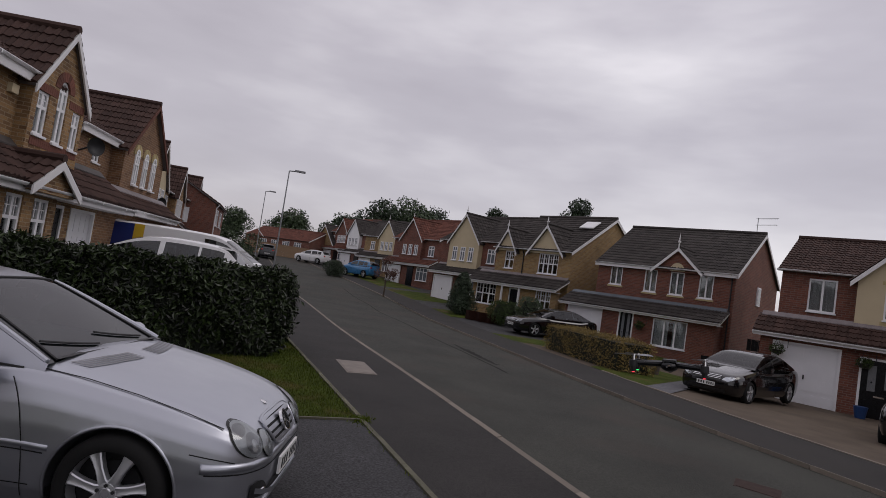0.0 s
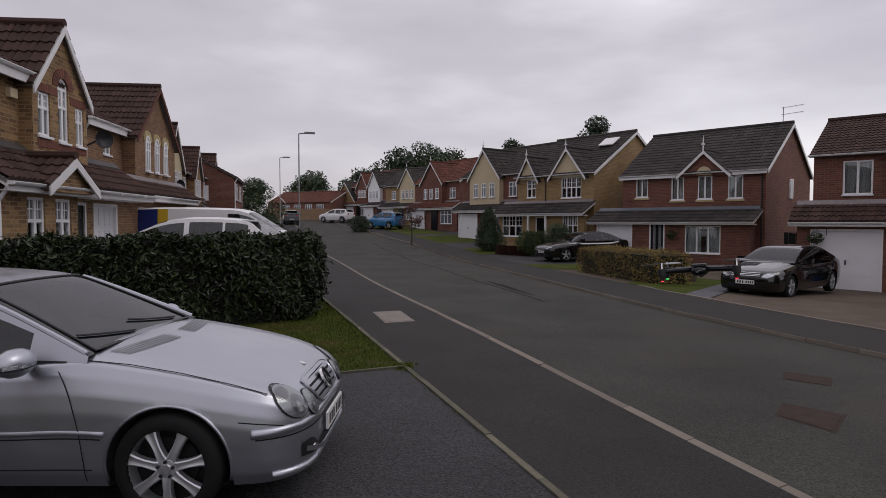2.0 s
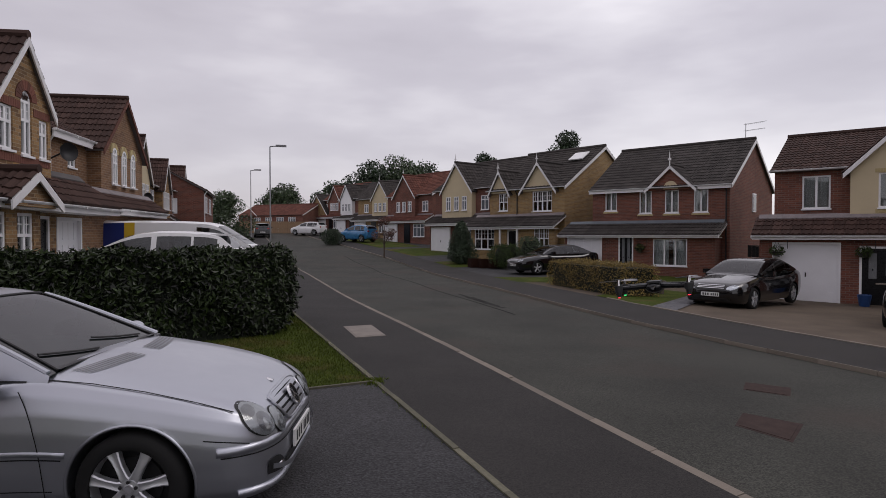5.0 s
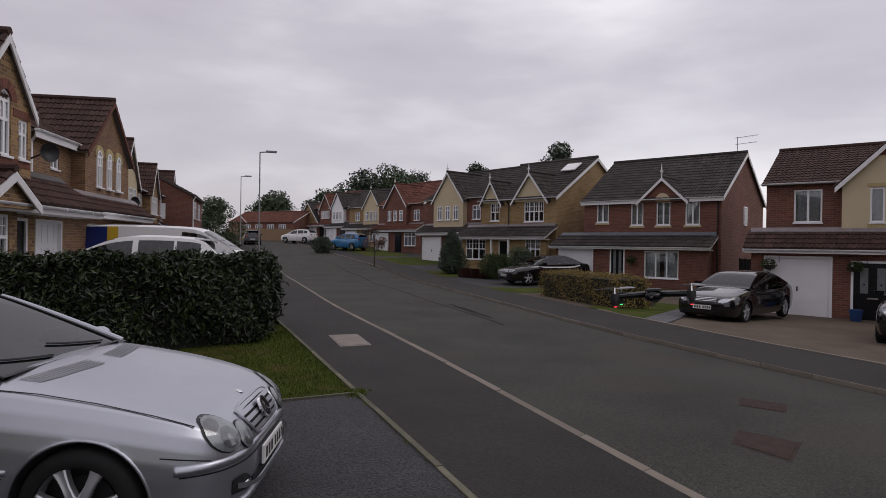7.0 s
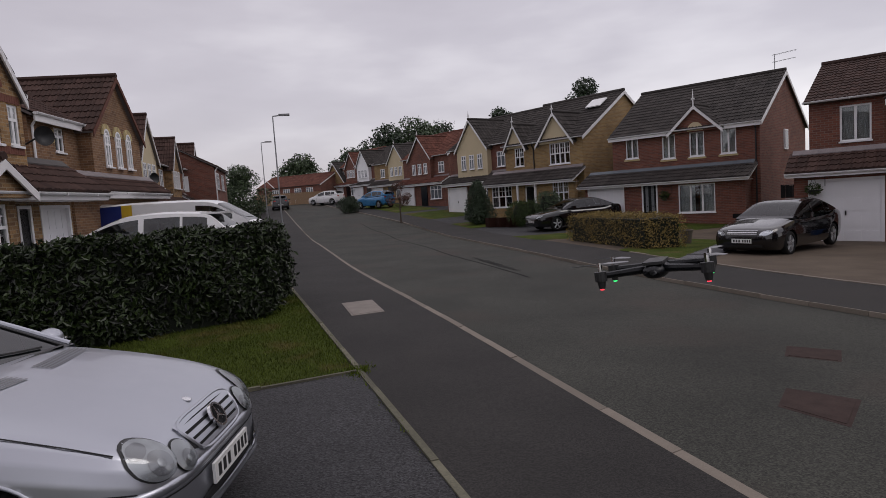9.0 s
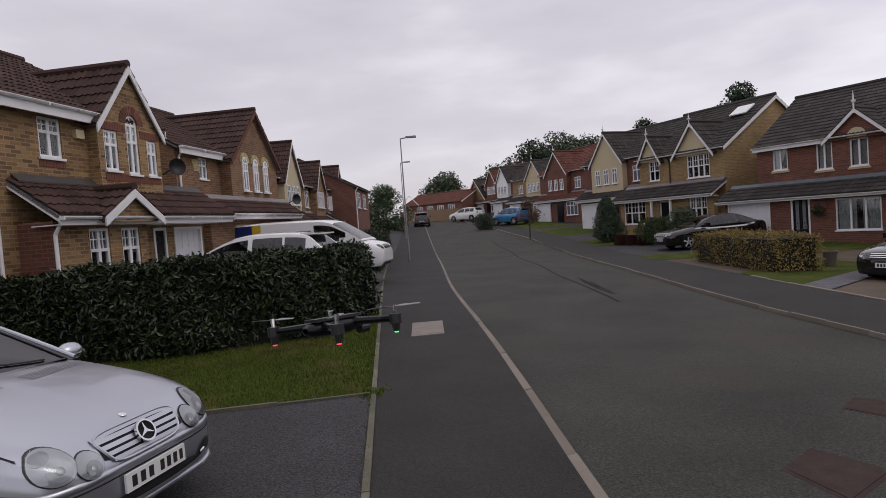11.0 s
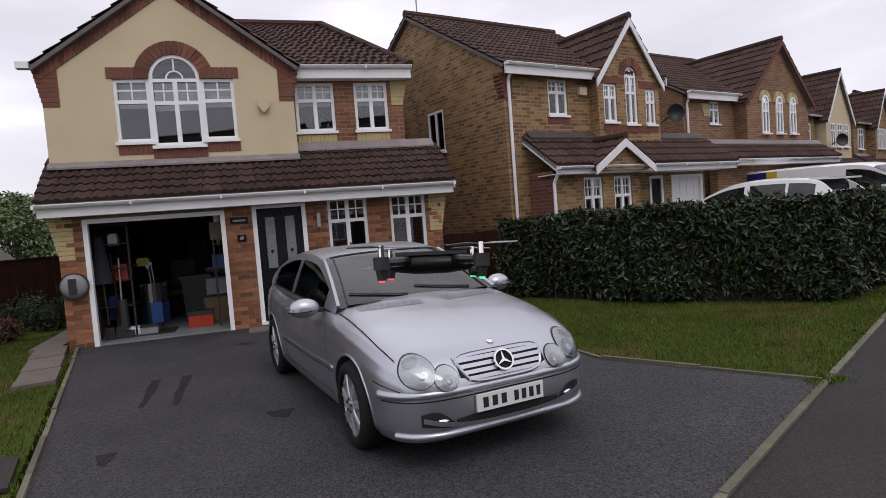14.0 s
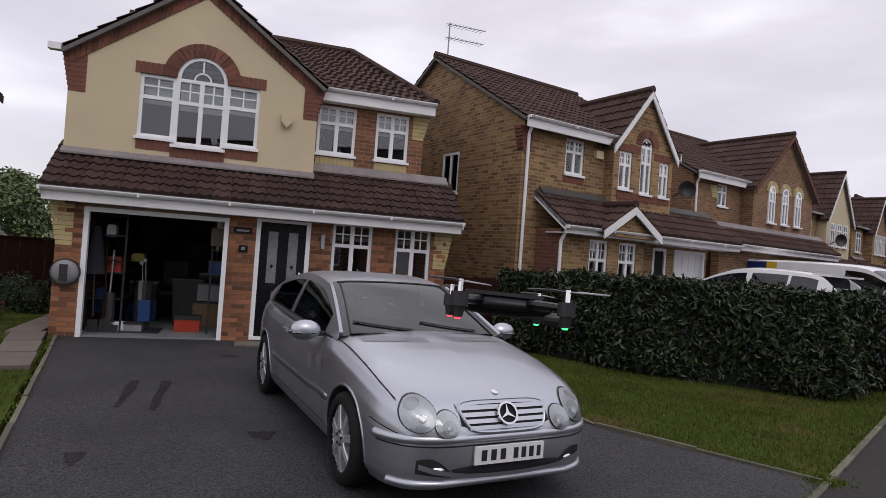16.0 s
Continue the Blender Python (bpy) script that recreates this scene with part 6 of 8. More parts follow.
def lamp_blob(parent, name, c, sx, sy, sz, mat, yaw=0, pitch=0, label=""):
    s, rows = Shape(), []
    for i in range(9):
        a = math.pi * i / 8
        rows.append([(sx * math.sin(a) * math.cos(b), sy * math.sin(a) * math.sin(b), sz * math.cos(a)) for b in [2 * math.pi * j / 16 for j in range(17)]])
    s.grid(rows).move(Matrix.Translation(c) @ Euler((0, radians(pitch), radians(yaw))).to_matrix().to_4x4())
    return part(name, s, mat, parent, label, smooth=True)


def strip_on(c, pts, width, lift=0.004, cabin=False, sgn=1):
    """A thin ribbon along (x, k) points of the body or cabin skin."""
    s, f = Shape(), cabin_point if cabin else body_point
    P = []
    for x, k in pts:
        k0, u = int(k), k - int(k)
        p = f(c, x, k0)
        if u:
            p = p.lerp(f(c, x, k0 + 1), u)
        q = f(c, x + 0.02, k0).lerp(f(c, x + 0.02, min(k0 + 1, 12 if not cabin else 10)), u) - p
        r = f(c, x, min(k0 + 1, 12 if not cabin else 10)) - f(c, x, max(0, k0 - 1 if u == 0 else k0))
        n = q.cross(r).normalized()
        if n.y < 0 and k < 10:
            n = -n
        if k >= 10 and n.z < 0:
            n = -n
        P.append((p + n * lift, n))
    rows = []
    for i, (a, na) in enumerate(P):
        d = (P[min(i + 1, len(P) - 1)][0] - P[max(i - 1, 0)][0]).normalized()
        w = d.cross(na).normalized() * width / 2
        rows.append([(v.x, v.y * sgn, v.z) for v in (a - w, a + w)])
    s.grid(rows)
    return s


def car(label, m, c, paint, category="car", glass_mat=None, spokes=5, scale=1.0, lights=True, rim_mat=None, plate=True, group="parked cars"):
    """A lofted car body with wheel openings, cabin, glazing, wheels, lamps and plates."""
    ca = thing("car" if category != "van" else "van", label, category, m @ Matrix.Scale(scale, 4), group)
    gm = glass_mat or M_CARGLASS
    n = 90
    X = sorted([c["rear"] + (c["front"] - c["rear"]) * i / n for i in range(n + 1)] + [c["front"] - 0.008 * k for k in range(1, 17) if k % 6] + [c["rear"] + 0.01 * k for k in range(1, 8) if k != 5])
    r_arch = c["tyre"] + 0.045
    for hx in c["hubs"]:
        X += [hx + r_arch * math.sin(math.pi * (k / 40 - 0.5)) for k in range(1, 40)] + [hx - r_arch, hx + r_arch, hx - r_arch - 0.004, hx + r_arch + 0.004]
    X = sorted(X)
    X = [x for i, x in enumerate(X) if i == 0 or x - X[i - 1] > 0.0008]
    KS = [0, 0.5] + [1 + k / 5 for k in range(40)] + [9, 9.5, 10, 10.5, 11, 11.5, 12]
    body = Shape()
    for sg in (1, -1):
        rows = []
        for x in X:
            row = []
            for k in KS:
                k0 = min(11, int(k))
                p = body_point(c, x, k0).lerp(body_point(c, x, k0 + 1), k - k0)
                if 0.9 < k < 9:
                    for hx in c["hubs"]:
                        dx = p.x - hx
                        if p.y > 0.5 and abs(dx) < r_arch:
                            p.z = max(p.z, c["tyre"] + math.sqrt(r_arch * r_arch - dx * dx))
                row.append((p.x, p.y * sg, p.z))
            rows.append(row)
        body.grid(rows)
        for r_ in (rows[0], rows[-1]):
            body.poly(r_)
    part("body", body, paint, ca, smooth=True, angle=40)
    well = Shape()
    for hx in c["hubs"]:
        for sg in (1, -1):
            well.lathe([(r_arch + 0.004, 0), (r_arch + 0.004, 0.3 * -1)], 24).move(Matrix.Identity(4))
            cnt = 48
            for i in range(cnt):
                x, y, z = well.v[-cnt + i]
                well.v[-cnt + i] = (x + hx, sg * (0.80 + y) if c is not VAN else sg * (0.86 + y), max(0.2, z + c["tyre"]))
            well.box(hx - r_arch, hx + r_arch, sg * 0.5 - 0.01, sg * 0.5 + 0.01, 0.22, c["tyre"] + r_arch)
    part("wheel_arch_liner", well, M_DARK, ca)
    # cabin skin, sorted into paint and glass
    x0, x1 = c["roof"][-1][0], c["roof"][0][0]
    nx = 56
    XS = [x0 + (x1 - x0) * i / nx for i in range(nx + 1)]
    sets = {"roof": Shape(), "windscreen": Shape(), "rear_window": Shape(), "side_window": Shape()}
    for sg in (1, -1):
        for i in range(nx):
            xm = (XS[i] + XS[i + 1]) / 2
            for k in range(10):
                q = [cabin_point(c, XS[i], k), cabin_point(c, XS[i], k + 1), cabin_point(c, XS[i + 1], k + 1), cabin_point(c, XS[i + 1], k)]
                key = "roof"
                if k >= 5 and c["screen"][1] < xm < c["screen"][0]:
                    key = "windscreen"
                elif k >= 6 and c["back"][1] < xm < c["back"][0]:
                    key = "rear_window"
                elif 1 <= k <= 3 and c["side"][1] < xm < c["side"][0] and all(abs(xm - b) > 0.05 for b in c["pillar"]):
                    zr = smooth_at(c["roof"], xm) - smooth_at(c["belt"], xm)
                    if zr > 0.16:
                        key = "side_window"
                q = [(p.x, p.y * sg, p.z) for p in q][::sg]
                sets[key].quad(*q) if key != "side_window" else sets[key].quad(*[(p[0], p[1] - 0.006 * sg, p[2]) for p in q])
    for key, sh in sets.items():
        if sh.v:
            part(key, sh, paint if key == "roof" else gm, ca, smooth=True, angle=35)
    part("interior", Shape().box(c["side"][1] + 0.1, c["screen"][1] + 0.45, -0.62, 0.62, 0.45, smooth_at(c["belt"], 0) - 0.06), M_DARK, ca)
    for sg in (-1, 1):
        part("seat", Shape().box(-0.42, -0.30, sg * 0.34 - 0.2, sg * 0.34 + 0.2, 0.7, smooth_at(c["belt"], 0) + 0.14).box(-0.40, -0.32, sg * 0.34 - 0.12, sg * 0.34 + 0.12, smooth_at(c["belt"], 0) + 0.14, smooth_at(c["belt"], 0) + 0.28), M_BLKPL, ca)
    yw = 0.765 if c is not VAN else 0.84
    for hx in c["hubs"]:
        for sg in (1, -1):
            wheel(ca, hx, sg * yw, c["tyre"], sg, spokes, rim_mat=rim_mat)
    if lights:
        f, r = c["front"], c["rear"]
        zt = smooth_at(c["top"], f - 0.18)
        for sg in (1, -1):
            hw = smooth_at(c["wide"], f - 0.15)
            hl = skin_lens(ca, "headlight", c, sg * hw * 0.76, zt - 0.115, 0.15, 0.07, 0.02, M_LENS, turn=18)
            skin_lens(hl, "reflector", c, sg * hw * 0.76, zt - 0.115, 0.145, 0.066, 0.004, M_CHROME, turn=18)
            skin_lens(ca, "tail_light", c, sg * hw * 0.74, smooth_at(c["top"], r + 0.12) - 0.16, 0.13, 0.08, 0.02, M_TAIL, end=-1)
            part("wing_mirror", Shape().box(0, 0.16, sg * 0.86 - 0.0, sg * 0.86 + 0.19 * sg, 0.0, 0.13).move(Matrix.Translation((c["side"][0] - 0.12, 0.0, smooth_at(c["belt"], 0.5) + 0.0))), paint, ca)
        gr = part("grille", skin_band(c, [(0.40 * (k / 6 - 1), zt - 0.19, zt - 0.045) for k in range(13)], 0.006), M_BLKPL, ca)
        for k in range(4):
            zz = zt - 0.18 + 0.04 * k
            part("grille_bar", skin_band(c, [(0.39 * (j / 6 - 1), zz, zz + 0.012) for j in range(13)], 0.014), M_CHROME, gr)
        part("lower_intake", skin_band(c, [(0.55 * (k / 6 - 1), 0.27, 0.35) for k in range(13)], 0.006), M_BLKPL, ca)
    if plate:
        number_plate(ca, c["front"] + 0.012, 0.45, 1)
        number_plate(ca, c["rear"] - 0.012, 0.55, -1)
    for sg in (1, -1):
        b = c["pillar"][0] if c["pillar"] else 0.2
        part("door_seam", strip_on(c, [(b - 0.02 + 0.02 * math.sin(math.pi * k / 24), 2.4 + 0.25 * k) for k in range(25)], 0.006, 0.003, sgn=sg), M_DARK, ca)
        part("door_seam", strip_on(c, [(c["hubs"][0] - 0.48 - 0.16 * (k / 24) ** 2.5, 2.4 + 0.25 * k) for k in range(25)], 0.006, 0.003, sgn=sg), M_DARK, ca)
        part("door_handle", Shape().box(b + 0.08, b + 0.26, sg * (smooth_at(c["wide"], b) * 0.985) - 0.012, sg * (smooth_at(c["wide"], b) * 0.985) + 0.02, 0.80, 0.83), paint, ca)
    if c is HATCH:
        zs = smooth_at(c["roof"], -1.55)
        part("rear_spoiler", Shape().slab([(-1.42, -0.60, zs - 0.01), (-1.42, 0.60, zs - 0.01), (-1.86, 0.56, zs - 0.03), (-1.86, -0.56, zs - 0.03)], (0, 0, 0.035)), paint, ca)
    return ca


M_TAIL = plain("red_lens", (0.30, 0.012, 0.012), 0.15, 0, 0.6)
M_PLATE_W = plain("white_plate", (0.72, 0.72, 0.70), 0.35)
M_SILVER = car_paint("silver_metallic", (0.46, 0.475, 0.52), 0.92, 0.36, 0.35)
M_REFL = plain("lamp_reflector", (0.60, 0.61, 0.62), 0.40, 0.5)
M_BLACKCAR = car_paint("black_car_paint", (0.004, 0.004, 0.005), 0.0, 0.12)
M_BOWL = plain("lamp_bowl", (0.42, 0.42, 0.43), 0.35, 0.8)
M_WHITECAR = car_paint("white_car_paint", (0.74, 0.74, 0.74), 0.0, 0.35)
M_BLUECAR = car_paint("blue_car_paint", (0.03, 0.17, 0.36), 0.2, 0.3)
M_DARKCAR = car_paint("dark_grey_paint", (0.03, 0.032, 0.036), 0.2, 0.3)


def number_plate(ca, x, z, sg, tilt=0.0):
    p = part("number_plate", Shape().box(x - 0.008, x + 0.008, -0.26, 0.26, z - 0.056, z + 0.056), M_PLATE_W, ca, "white number plate with dark bars")
    for k, (a, b) in enumerate(((-0.215, -0.175), (-0.145, -0.105), (-0.075, -0.035), (0.025, 0.06), (0.085, 0.12), (0.145, 0.18), (0.205, 0.235))):
        part("plate_bar", Shape().box(x + sg * 0.006 - 0.004, x + sg * 0.006 + 0.004, a, b, z - 0.034, z + 0.034), M_BLKPL, p)
    return p


def screen_z(x, y):
    """Height of the coupe's windscreen."""
    pts = [cabin_point(COUPE, x, k) for k in range(5, 11)][::-1]
    for a, b in zip(pts, pts[1:]):
        if a.y <= abs(y) <= b.y:
            return a.z + (b.z - a.z) * (abs(y) - a.y) / (b.y - a.y)
    return pts[-1].z


# the silver coupe on the drive
heading = 9.5
cc = Vector((-1.86, 1.645, 0.006))
COUPE_M = Matrix.Translation(cc) @ Matrix.Rotation(radians(heading), 4, "Z")
K = car("silver two-door coupe parked on the driveway facing the street", COUPE_M, COUPE, M_SILVER, spokes=7, lights=False, plate=False, group="")
for sg in (1, -1):
    for y, z, ry, rz, tw in ((0.600, 0.645, 0.112, 0.098, -20), (0.432, 0.592, 0.086, 0.076, -12)):
        big = ry > 0.1
        hl = skin_lens(K, "headlight", COUPE, sg * y, z, ry, rz, 0.010, M_LENS, "clear oval headlight", tw, 0.015)
        skin_lens(hl, "reflector", COUPE, sg * y, z, ry * 0.97, rz * 0.97, -0.004, M_REFL, "", tw, 0.012)
        skin_lens(hl, "lamp_bezel", COUPE, sg * y, z, ry * 1.035, rz * 1.035, 0.0, M_BLKPL, "", tw, 0.005)
        skin_lens(hl, "bulb_bowl", COUPE, sg * (y - 0.012), z - 0.022, ry * 0.60, rz * 0.58, -0.003, M_BOWL, "", tw, 0.0135)
        skin_lens(hl, "bulb", COUPE, sg * (y - 0.012), z - 0.022, ry * 0.22, rz * 0.22, 0.006, M_REFL, "", tw, 0.0138)
        if big:
            skin_lens(hl, "indicator_lens", COUPE, sg * (y + 0.03), z + 0.056, ry * 0.52, rz * 0.26, 0.0, M_BOWL, "", tw, 0.0142)
    wm = lamp_blob(K, "wing_mirror", (0.56, sg * 0.945, 0.955), 0.085, 0.128, 0.082, M_SILVER, sg * 8, 0)
    part("indicator_strip", Shape().path([(0.56 + 0.088 * math.cos(a_), sg * (0.945 + 0.131 * math.sin(a_)), 0.948) for a_ in [radians(-20 + 12 * q) for q in range(9)]], 0.011), M_LENS, wm)
    part("mirror_seam", Shape().path([(0.56 + 0.086 * math.cos(a_), sg * (0.945 + 0.129 * math.sin(a_)), 0.933) for a_ in [radians(-40 + 12 * q) for q in range(12)]], 0.0035), M_DARK, wm)
    part("mirror_arm", Shape().box(0.50, 0.555, sg * 0.83 - 0.06, sg * 0.83 + 0.06, 0.905, 0.935), M_BLKPL, wm)
    part("windscreen_pillar", Shape().path([tuple(Vector((v.x, v.y * sg, v.z)) + Vector((0, 0, 0.002))) for v in [cabin_point(COUPE, 0.84 - 0.0683 * k, 5).lerp(cabin_point(COUPE, 0.84 - 0.0683 * k, 6), 0.2) for k in range(13)]], 0.019, 8), M_SILVER, K)
    # rubbing strips, sill line, bonnet shut line, chrome window line
    part("side_moulding", Shape().path([(v.x, sg * (v.y - 0.017), v.z) for v in [body_point(COUPE, 1.0 - 0.075 * k, 5) for k in range(26)]], 0.024, 10), M_SILVER, K, smooth=True)
    part("moulding_line", strip_on(COUPE, [(0.98 - 0.076 * k, 4.76) for k in range(25)], 0.008, 0.004, sgn=sg), M_DARK, K)
    part("sill_line", strip_on(COUPE, [(0.92 - 0.075 * k, 3.2) for k in range(25)], 0.007, 0.003, sgn=sg), M_DARK, K)
    part("bonnet_seam", strip_on(COUPE, [(1.90, 9.0), (1.7, 9.15), (1.4, 9.3), (1.1, 9.35), (0.80, 9.3)], 0.009, 0.008, sgn=sg), M_DARK, K)
    part("bumper_seam", strip_on(COUPE, [(2.0, 6.6), (1.92, 6.5), (1.84, 6.45), (1.76, 6.4)], 0.007, 0.003, sgn=sg), M_DARK, K)
    for hx in COUPE["hubs"]:
        ra = COUPE["tyre"] + 0.045
        lip = []
        for q in range(33):
            a_ = radians(-14 + 208 * q / 32)
            zz_ = COUPE["tyre"] + ra * math.sin(a_)
            xx_ = hx + ra * math.cos(a_)
            zb_, zt_, w_ = smooth_at(COUPE["low"], xx_), smooth_at(COUPE["top"], xx_), smooth_at(COUPE["wide"], xx_)
            u_ = (zz_ - zb_) / (zt_ - zb_)
            yy_ = w_ * 0.93
            for (a0, b0), (a1, b1) in zip(SECTION, SECTION[1:]):
                if b0 <= u_ <= b1 and b1 > b0:
                    yy_ = w_ * (a0 + (a1 - a0) * (u_ - b0) / (b1 - b0))
            lip.append((xx_, sg * (yy_ - 0.004), max(0.19, zz_)))
        part("arch_lip", Shape().path(lip, 0.011, 8), M_SILVER, K, smooth=True)
    part("window_line", strip_on(COUPE, [(0.74 - 0.19 * k, 0.9) for k in range(13)], 0.014, 0.004, True, sg), M_BLKPL, K)
    fl_ = part("fog_light", skin_band(COUPE, [(sg * (0.40 + 0.032 * k), 0.275 + 0.004 * k, 0.285 + 0.012 * k + 0.060 * math.sin(math.pi * (k + 0.6) / 8.2)) for k in range(8)], 0.007), M_BLKPL, K, "dark fog lamp recess")
    skin_lens(fl_, "fog_lens", COUPE, sg * 0.50, 0.322, 0.050, 0.022, 0.01, M_CHROME, "", 0, 0.012)
    wp = Shape()
    pts = []
    for k in range(7):
        xx, yy = 0.800 - 0.011 * k * (1 + 0.10 * k), 0.30 * sg + 0.20 - 0.082 * k
        pts.append((xx, yy, screen_z(xx, yy) + 0.012))
    part("wiper", wp.path(pts, 0.0075), M_BLKPL, K)
# grille with five slats and a ringed badge
fr_ = []
for k in range(44):
    a = 2 * math.pi * k / 44
    r_ = (abs(math.cos(a)) ** 5.0 + abs(math.sin(a)) ** 5.0) ** (-1 / 5.0)
    zz = 0.622 + 0.086 * r_ * math.sin(a)
    yy = (0.312 + 0.040 * (zz - 0.622) / 0.086) * r_ * math.cos(a)
    fr_.append((yy, zz))
gr = part("grille", skin_band(COUPE, [(0.335 * (j / 8 - 1), 0.548 + 0.03 * abs(j / 8 - 1) ** 3, 0.700 - 0.012 * abs(j / 8 - 1) ** 3) for j in range(17)], 0.003), M_DARK, K)
part("grille_surround", Shape().path([(skin_x(COUPE, y_, z_) + 0.006, y_, z_) for y_, z_ in fr_ + fr_[:1]], 0.011), M_SILVER, gr)
for k in range(4):
    zz = 0.566 + 0.036 * k
    ln = 0.285 + 0.055 * (zz - 0.57) / 0.1
    part("grille_slat", skin_band(COUPE, [(ln * (j / 8 - 1), zz - 0.011, zz + 0.012) for j in range(17)], 0.016), M_SILVER, gr)
part("grille_top", skin_band(COUPE, [(0.345 * (j / 8 - 1), 0.690 - 0.012 * abs(j / 8 - 1) ** 3, 0.712 - 0.012 * abs(j / 8 - 1) ** 3) for j in range(17)], 0.012), M_SILVER, gr)
g_o = Matrix.Translation((skin_x(COUPE, 0, 0.622) - 0.012, 0, 0.622)) @ Matrix.Rotation(radians(-28), 4, "Y")
bd = Shape().lathe([(0.062, -0.008), (0.075, -0.008), (0.075, 0.012), (0.062, 0.012)], 28, closed=True)
for k in range(3):
    w = math.pi / 2 + 2 * math.pi * k / 3
    bd.slab([(0.066 * math.cos(w), 0.0, 0.066 * math.sin(w)), (0.012 * math.cos(w + 1.05), 0.0, 0.012 * math.sin(w + 1.05)), (0.0, 0.0, 0.0), (0.012 * math.cos(w - 1.05), 0.0, 0.012 * math.sin(w - 1.05))], (0, 0.008, 0))
part("badge_disc", Shape().lathe([(0.0, -0.006), (0.066, -0.006)], 28).move(g_o @ Matrix.Translation((0.035, 0, 0)) @ Matrix.Rotation(radians(-90), 4, "Z")), M_DARK, gr)
part("round_badge", bd.move(g_o @ Matrix.Translation((0.04, 0, 0)) @ Matrix.Rotation(radians(-90), 4, "Z")), M_CHROME, gr)
lamp_blob(K, "bonnet_badge", (skin_x(COUPE, 0, 0.742), 0, 0.744), 0.028, 0.028, 0.006, M_CHROME, 0, 20)
number_plate(K, 2.168, 0.405, 1)
part("lower_intake", skin_band(COUPE, [(0.40 * (j / 8 - 1), 0.262 + 0.03 * (j / 8 - 1) ** 2, 0.345 - 0.02 * (j / 8 - 1) ** 2) for j in range(17)], 0.005), M_DARK, K)
YW = [0.80 * math.sin(math.pi / 2 * (k / 16 - 1)) for k in range(33)]
part("bumper_moulding", Shape().path([(skin_x(COUPE, y_, 0.50) - 0.021, y_, 0.50) for y_ in YW], 0.031, 10), M_SILVER, K, smooth=True)
part("moulding_groove", skin_band(COUPE, [(y_, 0.460, 0.469) for y_ in YW], 0.005), M_DARK, K)
part("front_lip", Shape().path([(skin_x(COUPE, y_, 0.245) - 0.004, y_, 0.235) for y_ in [0.74 * math.sin(math.pi / 2 * (k / 16 - 1)) for k in range(33)]], 0.026, 8), M_SILVER, K, smooth=True)
part("intake_blade", skin_band(COUPE, [(0.62 * (j / 10 - 1), 0.262 + 0.075 * abs(j / 10 - 1) ** 2.5, 0.290 + 0.080 * abs(j / 10 - 1) ** 2.5) for j in range(21)], 0.034), M_SILVER, K)
part("scuttle", Shape().grid([[(0.83 + 0.02 * i, yy, 0.968 + 0.012 * (1 - abs(yy))) for yy in [-0.66 + 0.11 * j for j in range(13)]] for i in range(3)]), M_BLKPL, K)
for sg in (1, -1):
    part("windscreen_seal", Shape().path([tuple(Vector((v.x, (v.y - 0.022) * sg, v.z + 0.006))) for v in [cabin_point(COUPE, 0.85 - 0.066 * k, 6) for k in range(13)]], 0.008, 6), M_BLKPL, K)
part("header_seal", Shape().path([(cabin_point(COUPE, 0.03, 6).x - 0.002 * (1 - abs(u)), cabin_point(COUPE, 0.03, 6).y * u, screen_z(0.03, abs(cabin_point(COUPE, 0.03, 6).y * u)) + 0.003) for u in [-1 + k / 8 for k in range(17)]], 0.008, 6), M_BLKPL, K)
part("dashboard", Shape().grid([[(0.66 - 0.05 * i, y_, 0.90 + 0.015 * i - 0.006 * i * i) for y_ in [-0.62 + 0.124 * j for j in range(11)]] for i in range(6)]), M_BLKPL, K)
part("rear_view_mirror", Shape().box(0.10, 0.125, -0.12, 0.12, 1.215, 1.275), M_BLKPL, K)
for k in range(5):                           # louvres across the back of the bonnet
    for sg in (1, -1):
        pv = []
        for q in range(11):
            yy = 0.10 + 0.052 * q
            xx = 1.015 + 0.026 * k - 0.10 * (yy / 0.62) ** 2
            w_ = smooth_at(COUPE["wide"], xx)
            zl, zt_ = smooth_at(COUPE["low"], xx), smooth_at(COUPE["top"], xx)
            zz_ = zt_
            for (a0, b0), (a1, b1) in zip(SECTION[9:], SECTION[10:]):
                if a1 * w_ <= yy <= a0 * w_:
                    zz_ = zl + (zt_ - zl) * (b0 + (b1 - b0) * (a0 * w_ - yy) / ((a0 - a1) * w_))
            pv.append([(xx - 0.007, sg * yy, zz_ + 0.006), (xx + 0.007, sg * yy, zz_ + 0.0045)])
        part("bonnet_louvre", Shape().grid(pv), M_GREYPL, K)
part("steering_wheel", Shape().lathe([(0.17, -0.012), (0.19, -0.012), (0.19, 0.012), (0.17, 0.012)], 24, closed=True).move(Matrix.Translation((0.20, -0.34, 0.96)) @ Matrix.Rotation(radians(65), 4, "Y") @ Matrix.Rotation(radians(90), 4, "Z")), M_BLKPL, K)
part("aerial_fin", Shape().tube((-0.9, 0, 1.37), (-0.98, 0, 1.41), 0.02, 0.008), M_BLKPL, K)


def at_ground(x, y, deg, z=None):
    return pose(x, y, ground_z(x, y) if z is None else z, 0, 0, deg)


